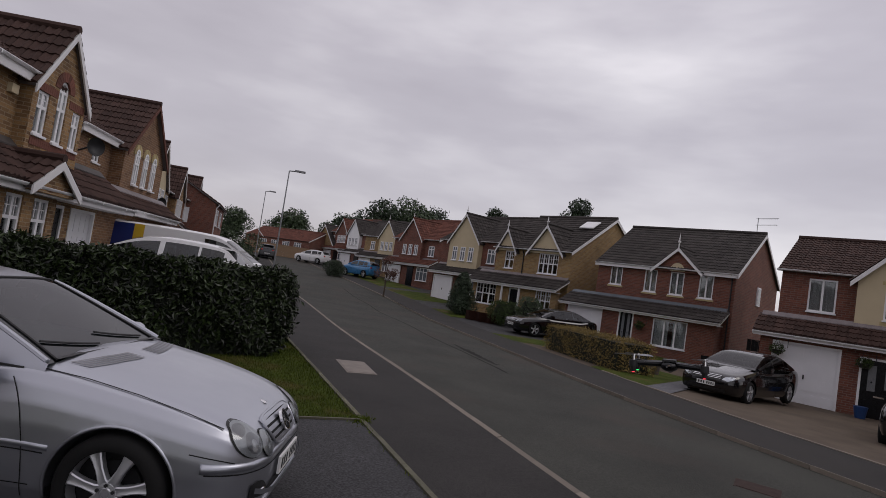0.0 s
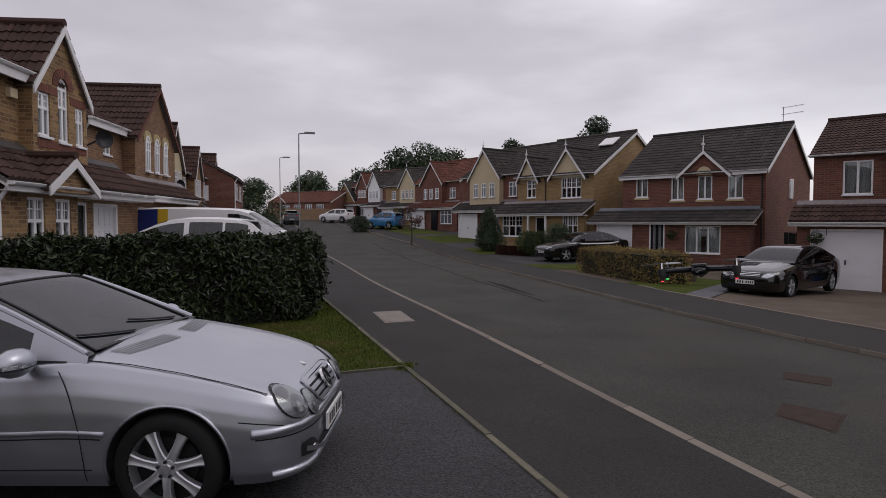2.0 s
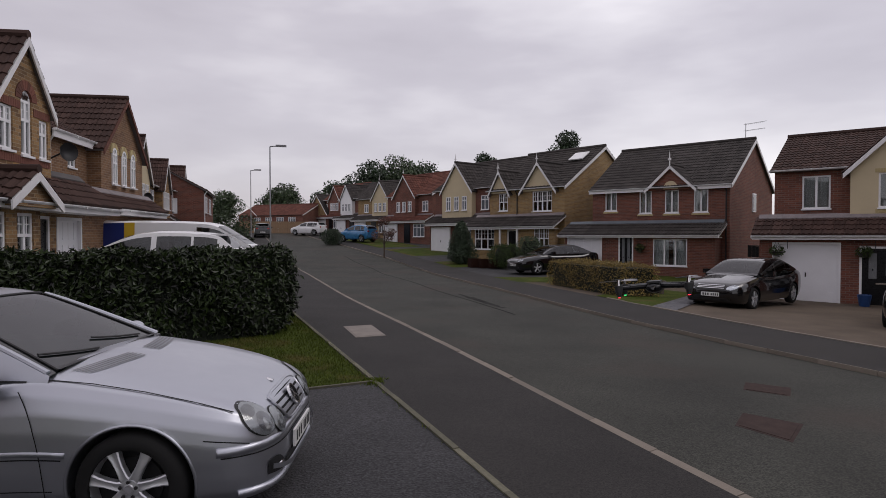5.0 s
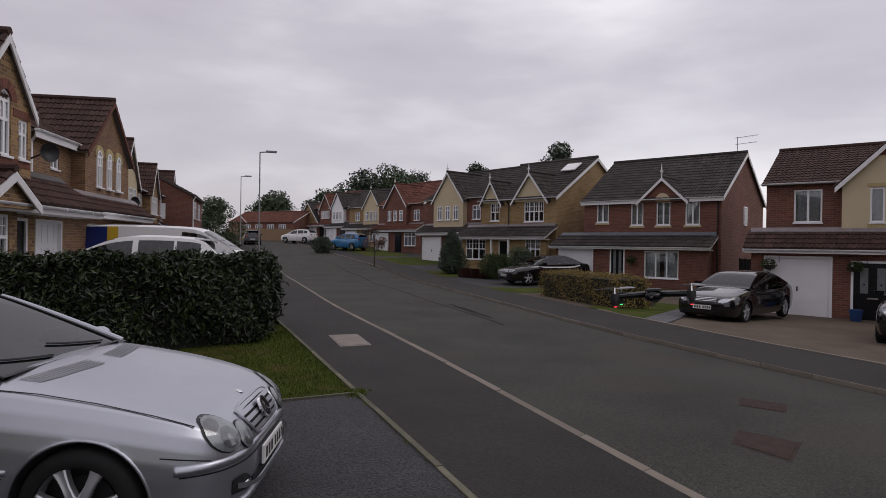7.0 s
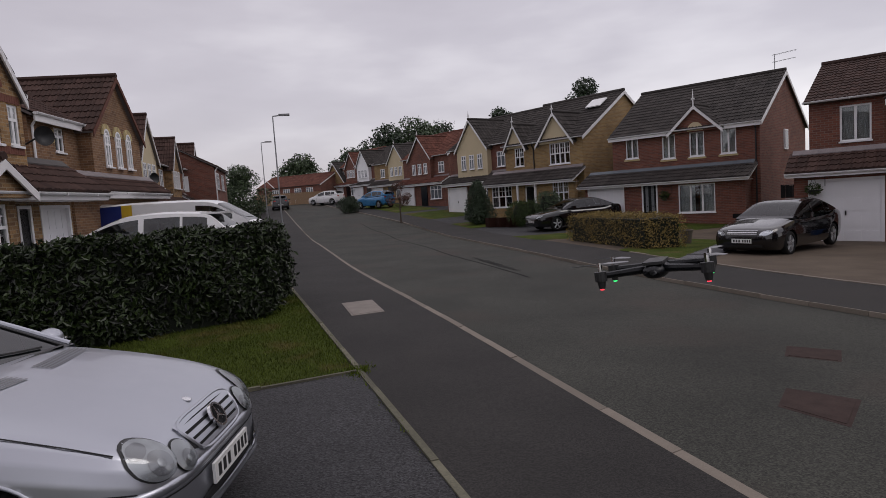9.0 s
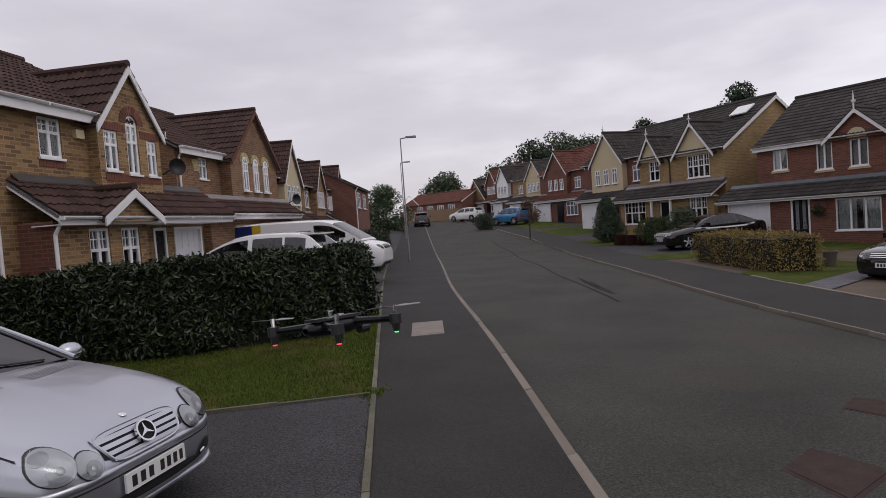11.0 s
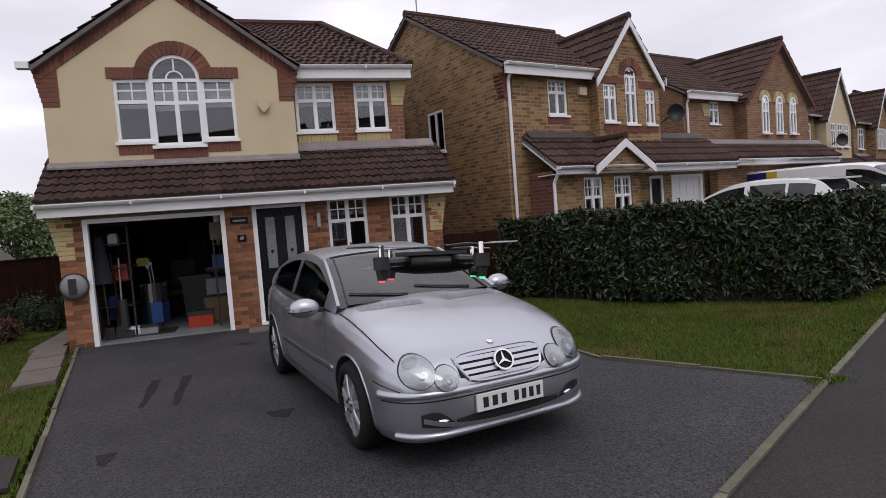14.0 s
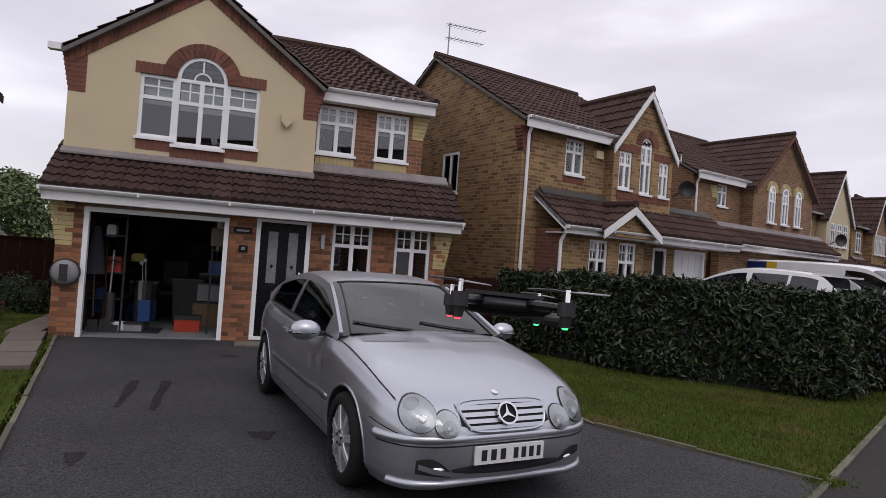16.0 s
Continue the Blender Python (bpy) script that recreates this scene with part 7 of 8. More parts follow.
car("black saloon parked nose-out on the paved drive", at_ground(8.6, 17.2, -133), SALOON, M_BLACKCAR, scale=0.98)
car("black saloon parked before the grey-roofed house", at_ground(3.4, 28.7, -150), SALOON, M_BLACKCAR, scale=1.0)
car("black sport utility car parked beside the white garage", at_ground(11.35, 13.1, -128), SUV, M_BLACKCAR, scale=0.93)
car("bright blue crossover parked on a far drive", at_ground(-13.4, 53.2, 150), SUV, M_BLUECAR, scale=0.95, plate=False)
car("white hatchback parked far down the street", at_ground(-22.2, 64.2, 165), HATCH, M_WHITECAR, plate=False)
car("dark hatchback parked at the kerb far away", pose(-25.6, 59.4, -0.08, 0, 0, 115), HATCH, M_DARKCAR, plate=True)
car("white hatchback parked tail-out behind the laurel hedge", pose(-6.72, 10.95, 0.325, 0, 0, 197), HATCH, M_WHITECAR, scale=1.02)
V = car("white delivery van with blue and yellow rear graphics", pose(-8.67, 16.09, 0.325, 0, 0, 16), VAN, M_WHITECAR, "van", plate=False)
for sg in (1, -1):
    for nm_, xa, xb, mt in (("blue_panel", -2.45, -1.75, plain("van_blue", (0.015, 0.03, 0.16), 0.3)), ("yellow_panel", -1.75, -1.45, plain("van_yellow", (0.55, 0.36, 0.03), 0.3)), ("lettering_bar", -0.9, 0.25, plain("van_grey", (0.12, 0.11, 0.16), 0.3))):
        a0, a1 = (0, 5) if nm_ != "lettering_bar" else (2, 3)
        sh = Shape()
        for k in range(a0, a1):
            p = [cabin_point(VAN, xa, k), cabin_point(VAN, xb, k), cabin_point(VAN, xb, k + 1), cabin_point(VAN, xa, k + 1)]
            sh.quad(*[(v.x, (v.y + 0.006) * sg, v.z) for v in p])
        part(nm_, sh, mt, V)


# ---------- hedges, trees, shrubs ----------
def leaf_cloud(pts, nrm, size, seed, tilt=0.7, shape="leaf", aspect=0.42):
    """Small pointed leaves at pts, roughly facing nrm; one joined mesh."""
    rng = np.random.default_rng(seed)
    n = len(pts)
    pts, nrm = np.asarray(pts, float), np.asarray(nrm, float)
    d = rng.normal(size=(n, 3)) + np.array([0, 0, -0.25])
    d /= np.linalg.norm(d, axis=1)[:, None]
    f = nrm + rng.normal(size=(n, 3)) * tilt
    f /= np.linalg.norm(f, axis=1)[:, None]
    d = d - f * (d * f).sum(1)[:, None]
    d /= np.linalg.norm(d, axis=1)[:, None] + 1e-9
    w = np.cross(f, d)
    L = size * rng.uniform(0.7, 1.3, n)[:, None]
    a, b = pts, pts + d * L
    mid = pts + d * L * 0.5 + f * L * 0.10
    v = np.stack([a, mid + w * L * aspect * 0.5, b, mid - w * L * aspect * 0.5], 1).reshape(-1, 3)
    s = Shape()
    s.v = [tuple(p) for p in v]
    s.f = [(4 * i, 4 * i + 1, 4 * i + 2) for i in range(n)] + [(4 * i, 4 * i + 2, 4 * i + 3) for i in range(n)]
    return s


def hedge(name, label, poly, z0, h, leaves, size, mat, seed, uneven=0.05, group=""):
    """A clipped hedge on a ground polygon: near-black core standing in for the inner shade, and a skin of leaves."""
    rng = np.random.default_rng(seed)
    t = thing(name, label, "hedge", group=group)
    c = sum((Vector((*p, 0)) for p in poly), Vector()) / len(poly)
    inner = [c.lerp(Vector((*p, 0)), 0.93) for p in poly]
    # plain slab in the shade colour, no twigs modelled
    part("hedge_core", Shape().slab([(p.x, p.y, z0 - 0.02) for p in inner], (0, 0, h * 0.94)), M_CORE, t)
    P, N = [], []
    edges = list(zip(poly, poly[1:] + poly[:1]))
    per = [math.hypot(b[0] - a[0], b[1] - a[1]) * h for a, b in edges]
    tri_a = []
    for i in range(1, len(poly) - 1):
        a, b, d = poly[0], poly[i], poly[i + 1]
        tri_a.append(abs((b[0] - a[0]) * (d[1] - a[1]) - (d[0] - a[0]) * (b[1] - a[1])) / 2)
    total = sum(per) + sum(tri_a)
    for (a, b), ar in zip(edges, per):
        k = int(leaves * ar / total)
        u, v = rng.uniform(-0.01, 1.01, k), rng.uniform(0.02, 1, k) ** 0.9
        nx, ny = b[1] - a[1], -(b[0] - a[0])
        ln = math.hypot(nx, ny)
        mid = Vector(((a[0] + b[0]) / 2 - c.x, (a[1] + b[1]) / 2 - c.y))
        sg = 1 if nx * mid.x + ny * mid.y > 0 else -1
        nx, ny = sg * nx / ln, sg * ny / ln
        wob = np.sin(u * ln * 3.1 + v * 4) * uneven + rng.normal(size=k) * 0.055 - 0.10 * np.clip((v - 0.86) / 0.14, 0, 1) ** 2 - 0.12 * (1 - np.clip(v / 0.15, 0, 1))
        P.append(np.stack([a[0] + (b[0] - a[0]) * u + nx * wob, a[1] + (b[1] - a[1]) * u + ny * wob, z0 + h * v], 1))
        N.append(np.tile([nx, ny, 0.12], (k, 1)))
    for i, ar in zip(range(1, len(poly) - 1), tri_a):
        k = int(leaves * ar / total)
        u, v = rng.uniform(0, 1, k), rng.uniform(0, 1, k)
        fl = u + v > 1
        u[fl], v[fl] = 1 - u[fl], 1 - v[fl]
        a, b, d = poly[0], poly[i], poly[i + 1]
        x, y = a[0] + (b[0] - a[0]) * u + (d[0] - a[0]) * v, a[1] + (b[1] - a[1]) * u + (d[1] - a[1]) * v
        P.append(np.stack([x, y, z0 + h * 0.97 + np.sin(x * 3.3) * np.sin(y * 2.7) * uneven * 0.8 + np.abs(rng.normal(size=k)) * 0.045], 1))
        N.append(np.tile([0, 0, 1], (k, 1)))
    ob = part("foliage", leaf_cloud(np.concatenate(P), np.concatenate(N), size, seed), mat, t)
    ob["kind"] = "stuff"
    return t


hedge("laurel_hedge", "dense clipped dark green laurel hedge between lawn and next drive", [(-6.75, 4.95), (-4.35, 6.30), (-2.55, 8.25), (-3.2, 10.5), (-4.9, 9.2), (-6.45, 6.25)], 0.0, 1.42, 44000, 0.115, M_LAUREL, 3, 0.09)
hedge("laurel_hedge", "dark green hedge beyond the parked van", [(-9.3, 20.2), (-8.4, 19.9), (-11.4, 25.6), (-12.4, 25.2)], 0.0, 1.65, 5000, 0.13, M_LAUREL, 4)
hedge("laurel_hedge", "dark green hedge by the first street lamp", [(-12.8, 26.3), (-11.9, 26.4), (-14.2, 31.2), (-15.2, 31.0)], 0.0, 1.6, 4000, 0.14, M_LAUREL, 5)
zr = ground_z(4.3, 19.3)
hedge("clipped_hedge", "low bronze-green clipped hedge beside the far footway", [(2.95, 22.1), (5.02, 17.46), (6.17, 17.96), (4.1, 22.6)], zr - 0.1, 1.05, 12000, 0.07, M_AUTUMN, 6, 0.07)


def tree(label, x, y, z, h, crown_r, trunk_h, leaves, size, mat, seed, squash=1.0, name="tree", clumps=16, lean=0.0, low=0.25):
    """Tapered trunk, limbs and a crown of leaf clumps with gaps."""
    rng = np.random.default_rng(seed)
    t = thing(name, label, "tree", pose(x, y, z))
    tr = Shape()
    r0 = 0.035 * h * 0.6
    tr.tube((0, 0, -0.1), (lean * 0.4, 0, trunk_h), r0, r0 * 0.75, 8).tube((lean * 0.4, 0, trunk_h), (lean, 0, h * 0.8), r0 * 0.75, r0 * 0.2, 8)
    cs = []
    for i in range(clumps):
        a, q = rng.uniform(0, 2 * math.pi), rng.uniform(0, 1) ** 0.5
        zz = rng.uniform(low, 1.0)
        env = math.sin(math.pi * min(1, max(0.08, (zz - low) / (1 - low) * 0.85 + 0.13))) ** 0.7
        cx, cy = math.cos(a) * q * crown_r * env * 0.8, math.sin(a) * q * crown_r * env * 0.8
        cz = h * zz * 0.95
        cs.append((cx + lean * zz, cy, cz, crown_r * rng.uniform(0.26, 0.46)))
        b = max(trunk_h * 0.8, cz - crown_r * 0.8)
        tr.tube((lean * 0.4, 0, b * 0.9), (cx, cy, cz), r0 * 0.3, r0 * 0.06, 5)
    part("trunk", tr, M_BARK, t)
    P, N = [], []
    per = 3 * leaves // clumps
    for cx, cy, cz, r in cs:
        d = rng.normal(size=(per, 3))
        d /= np.linalg.norm(d, axis=1)[:, None]
        rr = r * rng.uniform(0.35, 1.08, per)[:, None] ** 0.5
        p = d * rr * np.array([1, 1, 0.8 * squash]) + np.array([cx, cy, cz])
        P.append(p)
        N.append(d + np.array([0, 0, 0.4]))
    cr = part("crown", leaf_cloud(np.concatenate(P), np.concatenate(N), size * 0.6, seed, 0.8, aspect=0.6), mat, t)
    cr["kind"] = "stuff"
    return t


def shrub(label, x, y, z, r, h, leaves, size, mat, seed, name="shrub", cone=False):
    rng = np.random.default_rng(seed)
    t = thing(name, label, "shrub", pose(x, y, z))
    part("stem", Shape().tube((0, 0, -0.05), (0, 0, h * 0.6), 0.04, 0.015).tube((0, 0, 0.05), (r * 0.4, 0.1, h * 0.6), 0.02, 0.008).tube((0, 0, 0.05), (-r * 0.4, -0.1, h * 0.6), 0.02, 0.008), M_BARK, t)
    u, a = rng.uniform(0.02, 1, leaves), rng.uniform(0, 2 * math.pi, leaves)
    env = (np.sin(np.pi * (0.12 + 0.80 * u)) ** 0.6) if not cone else (np.clip(u / 0.15, 0, 1) * (1 - u) ** 0.6 + 0.05)
    env = env * (1 + 0.16 * np.sin(3 * a + 5 * u) + 0.08 * np.sin(7 * a))
    q = rng.uniform(0.55, 1.05, leaves) ** 0.6
    p = np.stack([np.cos(a) * r * env * q, np.sin(a) * r * env * q, u * h], 1)
    nn = np.stack([np.cos(a), np.sin(a), 0.5 + 0 * a], 1)
    f = part("foliage", leaf_cloud(p, nn, size, seed, 0.7), mat, t)
    f["kind"] = "stuff"
    # near-black heart, coloured as the shade inside the shrub
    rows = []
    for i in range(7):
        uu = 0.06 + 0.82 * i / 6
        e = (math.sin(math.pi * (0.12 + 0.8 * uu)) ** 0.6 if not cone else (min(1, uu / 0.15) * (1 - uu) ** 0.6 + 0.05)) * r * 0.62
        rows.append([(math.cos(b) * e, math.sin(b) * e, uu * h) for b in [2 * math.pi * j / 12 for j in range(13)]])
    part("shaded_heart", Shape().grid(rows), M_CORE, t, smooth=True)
    return t


# wooded rise behind the far houses, and single trees
i = 0
for bearing, dist, hh, rr in ((3, 120, 13, 7), (6, 125, 15, 8), (9.5, 118, 16, 8), (12.5, 112, 16.5, 8), (15, 110, 15, 7), (17.5, 115, 13, 6), (19.5, 120, 10, 5), (11, 135, 18, 9), (14, 140, 17, 9), (-2, 105, 14, 7), (-6, 100, 12, 6)):
    i += 1
    tree("broad dark green tree on the wooded rise behind the houses", 3.4 - dist * math.sin(radians(bearing)), -0.66 + dist * math.cos(radians(bearing)), -0.6, hh, rr, hh * 0.2, 2600, 0.9, M_TREE2 if i % 2 else M_TREE, 40 + i, clumps=26, low=0.1)
tree("tall tree with open crown behind the grey-roofed house", 3.4 - 62 * math.sin(radians(-2.5)), 60.5, -0.5, 12.7, 2.6, 5, 2600, 0.42, M_TREE2, 60, clumps=20, low=0.5)
tree("tree showing above the yellow house roof", 3.4 - 66 * math.sin(radians(4.8)), 65, -0.5, 11.3, 2.0, 5, 1500, 0.42, M_TREE2, 61, clumps=14, low=0.6)
tree("round dark tree far beyond the street", -29.0, 100, -0.5, 12.0, 3.6, 4, 2200, 0.6, M_TREE2, 62, clumps=18, low=0.4)
tree("large leafy tree beside the footway in the distance", -25.6, 51.5, -0.1, 5.6, 3.0, 1.2, 4200, 0.34, M_TREE, 63, clumps=24, low=0.08)
tree("leafy tree behind the distance of the street", -33, 84, -0.4, 9, 5, 2, 2500, 0.6, M_TREE, 64, clumps=18, low=0.2)
tree("small russet-leaved ornamental tree on a front lawn", -7.4, 38.0, ground_z(-7.4, 38.0), 2.7, 0.9, 1.2, 700, 0.13, M_RUSSET, 65, clumps=12, low=0.45)
tree("pale green willow beyond the garden fence", -27.0, -9.6, -0.5, 4.3, 2.6, 1.2, 4200, 0.30, M_WILLOW, 66, clumps=22, low=0.1)
shrub("tall clipped dark conifer on a front lawn", -1.7, 33.6, ground_z(-1.7, 33.6), 0.95, 2.5, 5200, 0.13, M_TREE2, 70, "conifer", True)
shrub("round green shrub before the yellow house", 1.0, 31.2, ground_z(1, 31.2), 1.0, 1.3, 3200, 0.11, M_BUSH, 71)
shrub("leafy shrub before the yellow house", 2.3, 31.0, ground_z(2.3, 31), 0.8, 1.7, 2600, 0.11, M_TREE, 72)
shrub("large rounded dark shrub by a far drive", -14.9, 50.0, ground_z(-15, 50), 0.95, 1.35, 2600, 0.13, M_TREE2, 73)
shrub("dark shrub beside a neighbour's drive", -12.0, 16.0, 0, 0.55, 1.7, 1500, 0.12, M_LAUREL, 74)
for k, (x, y, r, h, mt) in enumerate(((-4.4, -4.35, 0.22, 0.35, M_BUSH), (-5.6, -4.45, 0.25, 0.42, M_BUSH), (-6.5, -4.5, 0.30, 0.62, M_BUSH), (-7.3, -4.55, 0.34, 0.75, M_TREE), (-7.6, -4.1, 0.45, 0.62, M_LAUREL), (-8.3, -3.85, 0.38, 0.6, M_RUSSET), (-8.9, -4.1, 0.45, 0.85, M_BUSH), (-9.9, -3.9, 0.55, 1.0, M_TREE), (-9.5, -3.45, 0.45, 0.8, M_BUSH), (-10.4, -3.2, 0.5, 0.9, M_LAUREL), (-5.0, -4.5, 0.2, 0.3, M_TREE))):
    shrub("leafy border shrub along the garden fence", x, y, 0, r * 0.8, h * 0.72, 520, 0.065, mt, 80 + k)

# lawn grass: short blades over the turf, one joined mass
rng = np.random.default_rng(9)


def inside(px, py, poly):
    r = np.zeros(len(px), bool)
    for (x0, y0), (x1, y1) in zip(poly, poly[1:] + poly[:1]):
        c_ = ((y0 > py) != (y1 > py)) & (px < (x1 - x0) * (py - y0) / (y1 - y0 + 1e-12) + x0)
        r ^= c_
    return r


gp = []
for poly, n in (([(-6.5, 3.45), (-6.5, 4.9), (-4.3, 6.5), (-3.2, 10.4), (-2.9, 10.2), (-0.02, 5.05), (-0.1, 4.98), (-1.65, 3.95)], 85000), ([(-9, -3.0), (-7, -5), (2.0, -5), (3.2, -0.95), (0.0, -1.16), (-6.0, -2.34)], 70000)):
    xs_, ys_ = [p[0] for p in poly], [p[1] for p in poly]
    px, py = rng.uniform(min(xs_), max(xs_), n), rng.uniform(min(ys_), max(ys_), n)
    ok = inside(px, py, poly)
    gp.append(np.stack([px[ok], py[ok], np.full(ok.sum(), -0.012)], 1))
gp = np.concatenate(gp)
ex = np.linspace(2.9, 14, 900)                # tufts along the edging
tuft = np.stack([np.array([x_edge(v) for v in ex]) - 0.05 + rng.normal(size=900) * 0.025, ex, np.zeros(900)], 1)
moss = [tuft[ex > 4.7], tuft[ex < 4.7][::3]]
for (xa, ya), (xb, yb), m_ in ((DRIVE_R[0], DRIVE_R[1], 500), (DRIVE_R[1], DRIVE_R[2], 400), (DRIVE_L[0], DRIVE_L[1], 500), (DRIVE_L[1], DRIVE_L[2], 300)):
    u_ = rng.uniform(0, 1, m_) ** 1.3
    sd_ = 0.06 if ya > 0 else -0.06
    moss.append(np.stack([xa + (xb - xa) * u_, ya + (yb - ya) * u_ + sd_ + rng.normal(size=m_) * 0.03, np.zeros(m_)], 1))
moss.append(np.stack([0.06 + rng.normal(size=420) * 0.06, 4.98 + rng.normal(size=420) * 0.10, np.zeros(420)], 1))
moss = np.concatenate(moss)


def blades(at, tall, wide):
    n = len(at)
    up = np.stack([rng.normal(size=n) * 0.35, rng.normal(size=n) * 0.35, np.ones(n)], 1)
    hgt = rng.uniform(0.4 * tall, tall, n)[:, None]
    sd = rng.normal(size=(n, 3)) * np.array([1, 1, 0])
    sd /= np.linalg.norm(sd, axis=1)[:, None]
    s = Shape()
    s.v = [tuple(p) for p in np.stack([at - sd * wide, at + sd * wide, at + up * hgt], 1).reshape(-1, 3)]
    s.f = [(3 * k, 3 * k + 1, 3 * k + 2) for k in range(n)]
    return s


tagged(part("moss_tufts", blades(moss, 0.045, 0.008), M_MOSS), "yellow-green moss and weeds along the edging stones", "moss", kind="stuff")
tagged(part("lawn_grass", blades(gp, 0.05, 0.005), M_BLADE), "short mown grass blades over the front lawns", "grass", kind="stuff")


M_BOARD = material("weathered_board", (0.022, 0.016, 0.013), 0.8, var=0.3, scale=5, fine=50, bump=0.3)


# ---------- street furniture, fences, shed ----------
def street_lamp(label, x, y, z, h, arm, head=0.5):
    t = thing("street_lamp", label, "street lamp", pose(x, y, z), "street lamps")
    part("base", Shape().tube((0, 0, -0.1), (0, 0, 1.1), 0.062, 0.062, 12), M_STEEL, t)
    part("column", Shape().tube((0, 0, 1.1), (0, 0, h), 0.040, 0.028, 12), M_STEEL, t)
    part("arm", Shape().tube((0, 0, h), (arm[0] * 0.45, arm[1] * 0.45, h + 0.05), 0.03), M_STEEL, t)
    hd = Shape().box(-0.02, head, -0.11, 0.11, -0.04, 0.05)
    hd.v = [(a, b * (1 if a > 0.1 else 0.7), c_) for a, b, c_ in hd.v]
    part("lantern", hd.move(Matrix.Translation((arm[0] * 0.3, arm[1] * 0.3, h + 0.05)) @ Matrix.Rotation(math.atan2(arm[1], arm[0]), 4, "Z")), M_GREYPL, t)
    part("door_panel", Shape().box(-0.04, 0.04, -0.075, -0.068, 0.4, 0.9), M_STEEL, t)
    return t


street_lamp("tall grey steel street lamp on the near footway", -10.6, 26.7, 0, 6.2, (0.9, 0.4))
street_lamp("tall grey steel street lamp further along", -19.5, 43.6, 0, 6.2, (0.9, 0.4))
LP = street_lamp("tall grey steel street lamp on the far footway", 7.90, 8.06, Z_FAR, 5.15, (-0.4, -0.5), 0.34)
part("number_label", Shape().box(-0.03, 0.03, -0.055, -0.045, 1.75, 1.9), plain("yellow_label", (0.6, 0.42, 0.05), 0.5), LP)
rl = thing("guard_railing", "short black steel guard railing beside the lamp", "railing", pose(8.02, 8.42, Z_FAR, 0, 0, -62))
for k in range(7):
    part("baluster", Shape().tube((0.12 * k, 0, 0), (0.12 * k, 0, 0.5), 0.012, n=6), M_BLKPL, rl)
part("top_rail", Shape().box(-0.03, 0.75, -0.015, 0.015, 0.48, 0.51), M_BLKPL, rl)
part("bottom_rail", Shape().box(-0.03, 0.75, -0.015, 0.015, 0.06, 0.09), M_BLKPL, rl)


def fence(label, a, b, z0, h, mat, board=0.12, cap=True, cat="fence"):
    t = thing("fence", label, cat)
    ln = math.hypot(b[0] - a[0], b[1] - a[1])
    m = Matrix.Translation((*a, z0)) @ Matrix.Rotation(math.atan2(b[1] - a[1], b[0] - a[0]), 4, "Z")
    n = int(ln / board)
    me = Shape().box(0, board - 0.006, 0, 0.018, 0, h).mesh("board")
    me.materials.append(mat)
    for k in range(n):
        ob = new("board", me)
        ob.parent, ob.matrix_local = t, m @ Matrix.Translation((k * ln / n, 0.006 * (k % 2), random.uniform(-0.012, 0.012)))
    k = 0.0
    while k < ln + 0.1:
        part("post", Shape().box(k - 0.045, k + 0.045, 0.02, 0.11, -0.1, h + 0.04).move(m), mat, t)
        k += 1.83
    if cap:
        part("rail", Shape().box(0, ln, -0.02, 0.05, h, h + 0.03).move(m), mat, t)
    return t


fence("dark red stained close-board panel before the shed", (-9.30, -6.30), (-9.49, -4.67), 0, 1.2, M_WOOD_RED)
fence("dark brown garden fence beside the house", (-9.49, -4.67), (-11.3, -2.55), 0, 1.38, M_WOOD_BR)
fence("dark timber side gate between the houses", (-7.35, 3.8), (-7.55, 5.5), 0, 1.25, M_WOOD_BR, cap=False)
fence("pale close-board fence at the end of the street", (-32.0, 66.5), (-23.6, 69.6), -0.3, 1.6, M_WOOD_PALE, 0.2)
fence("black timber side gate by the red brick house", (11.9, 26.4), (13.6, 24.6), Z_YARD, 1.75, M_BLACK, 0.15)
sh = thing("garden_shed", "dark red timber garden shed with grey felt roof", "shed", pose(-11.1, -5.4, 0, 0, 0, 0) @ Matrix.Diagonal((0.72, 0.9, 0.97, 1)))
bs = Shape()
for k in range(11):
    for sg in (1, -1):
        bs.box(-1.15, 1.15, sg * 0.68 - 0.01 - 0.004 * (k % 2), sg * 0.68 + 0.01, 0.02 + 0.125 * k, 0.02 + 0.125 * (k + 1))
part("cladding", bs, M_WOOD_RED, sh)
for x in (-1.15, 1.13):
    part("gable_end", Shape().slab([(x, -0.68, 0), (x, 0.68, 0), (x, 0.68, 1.42), (x, 0, 1.90), (x, -0.68, 1.42)], (0.02, 0, 0)), M_WOOD_RED, sh)
for sg in (1, -1):
    part("roof_slope", Shape().slab([(-1.25, sg * 0.80, 1.34), (1.25, sg * 0.80, 1.34), (1.25, 0, 1.93), (-1.25, 0, 1.93)], (0, 0, 0.03)), M_FELT, sh)
tagged(part("wooden_board", Shape().slab([(-0.74, -1.78, 0.004), (-0.76, -1.27, 0.004), (-1.44, -1.42, 0.004), (-1.56, -1.97, 0.004)], (0, 0, 0.03)), M_BOARD), "flat dark board lying on the side lawn", "board")
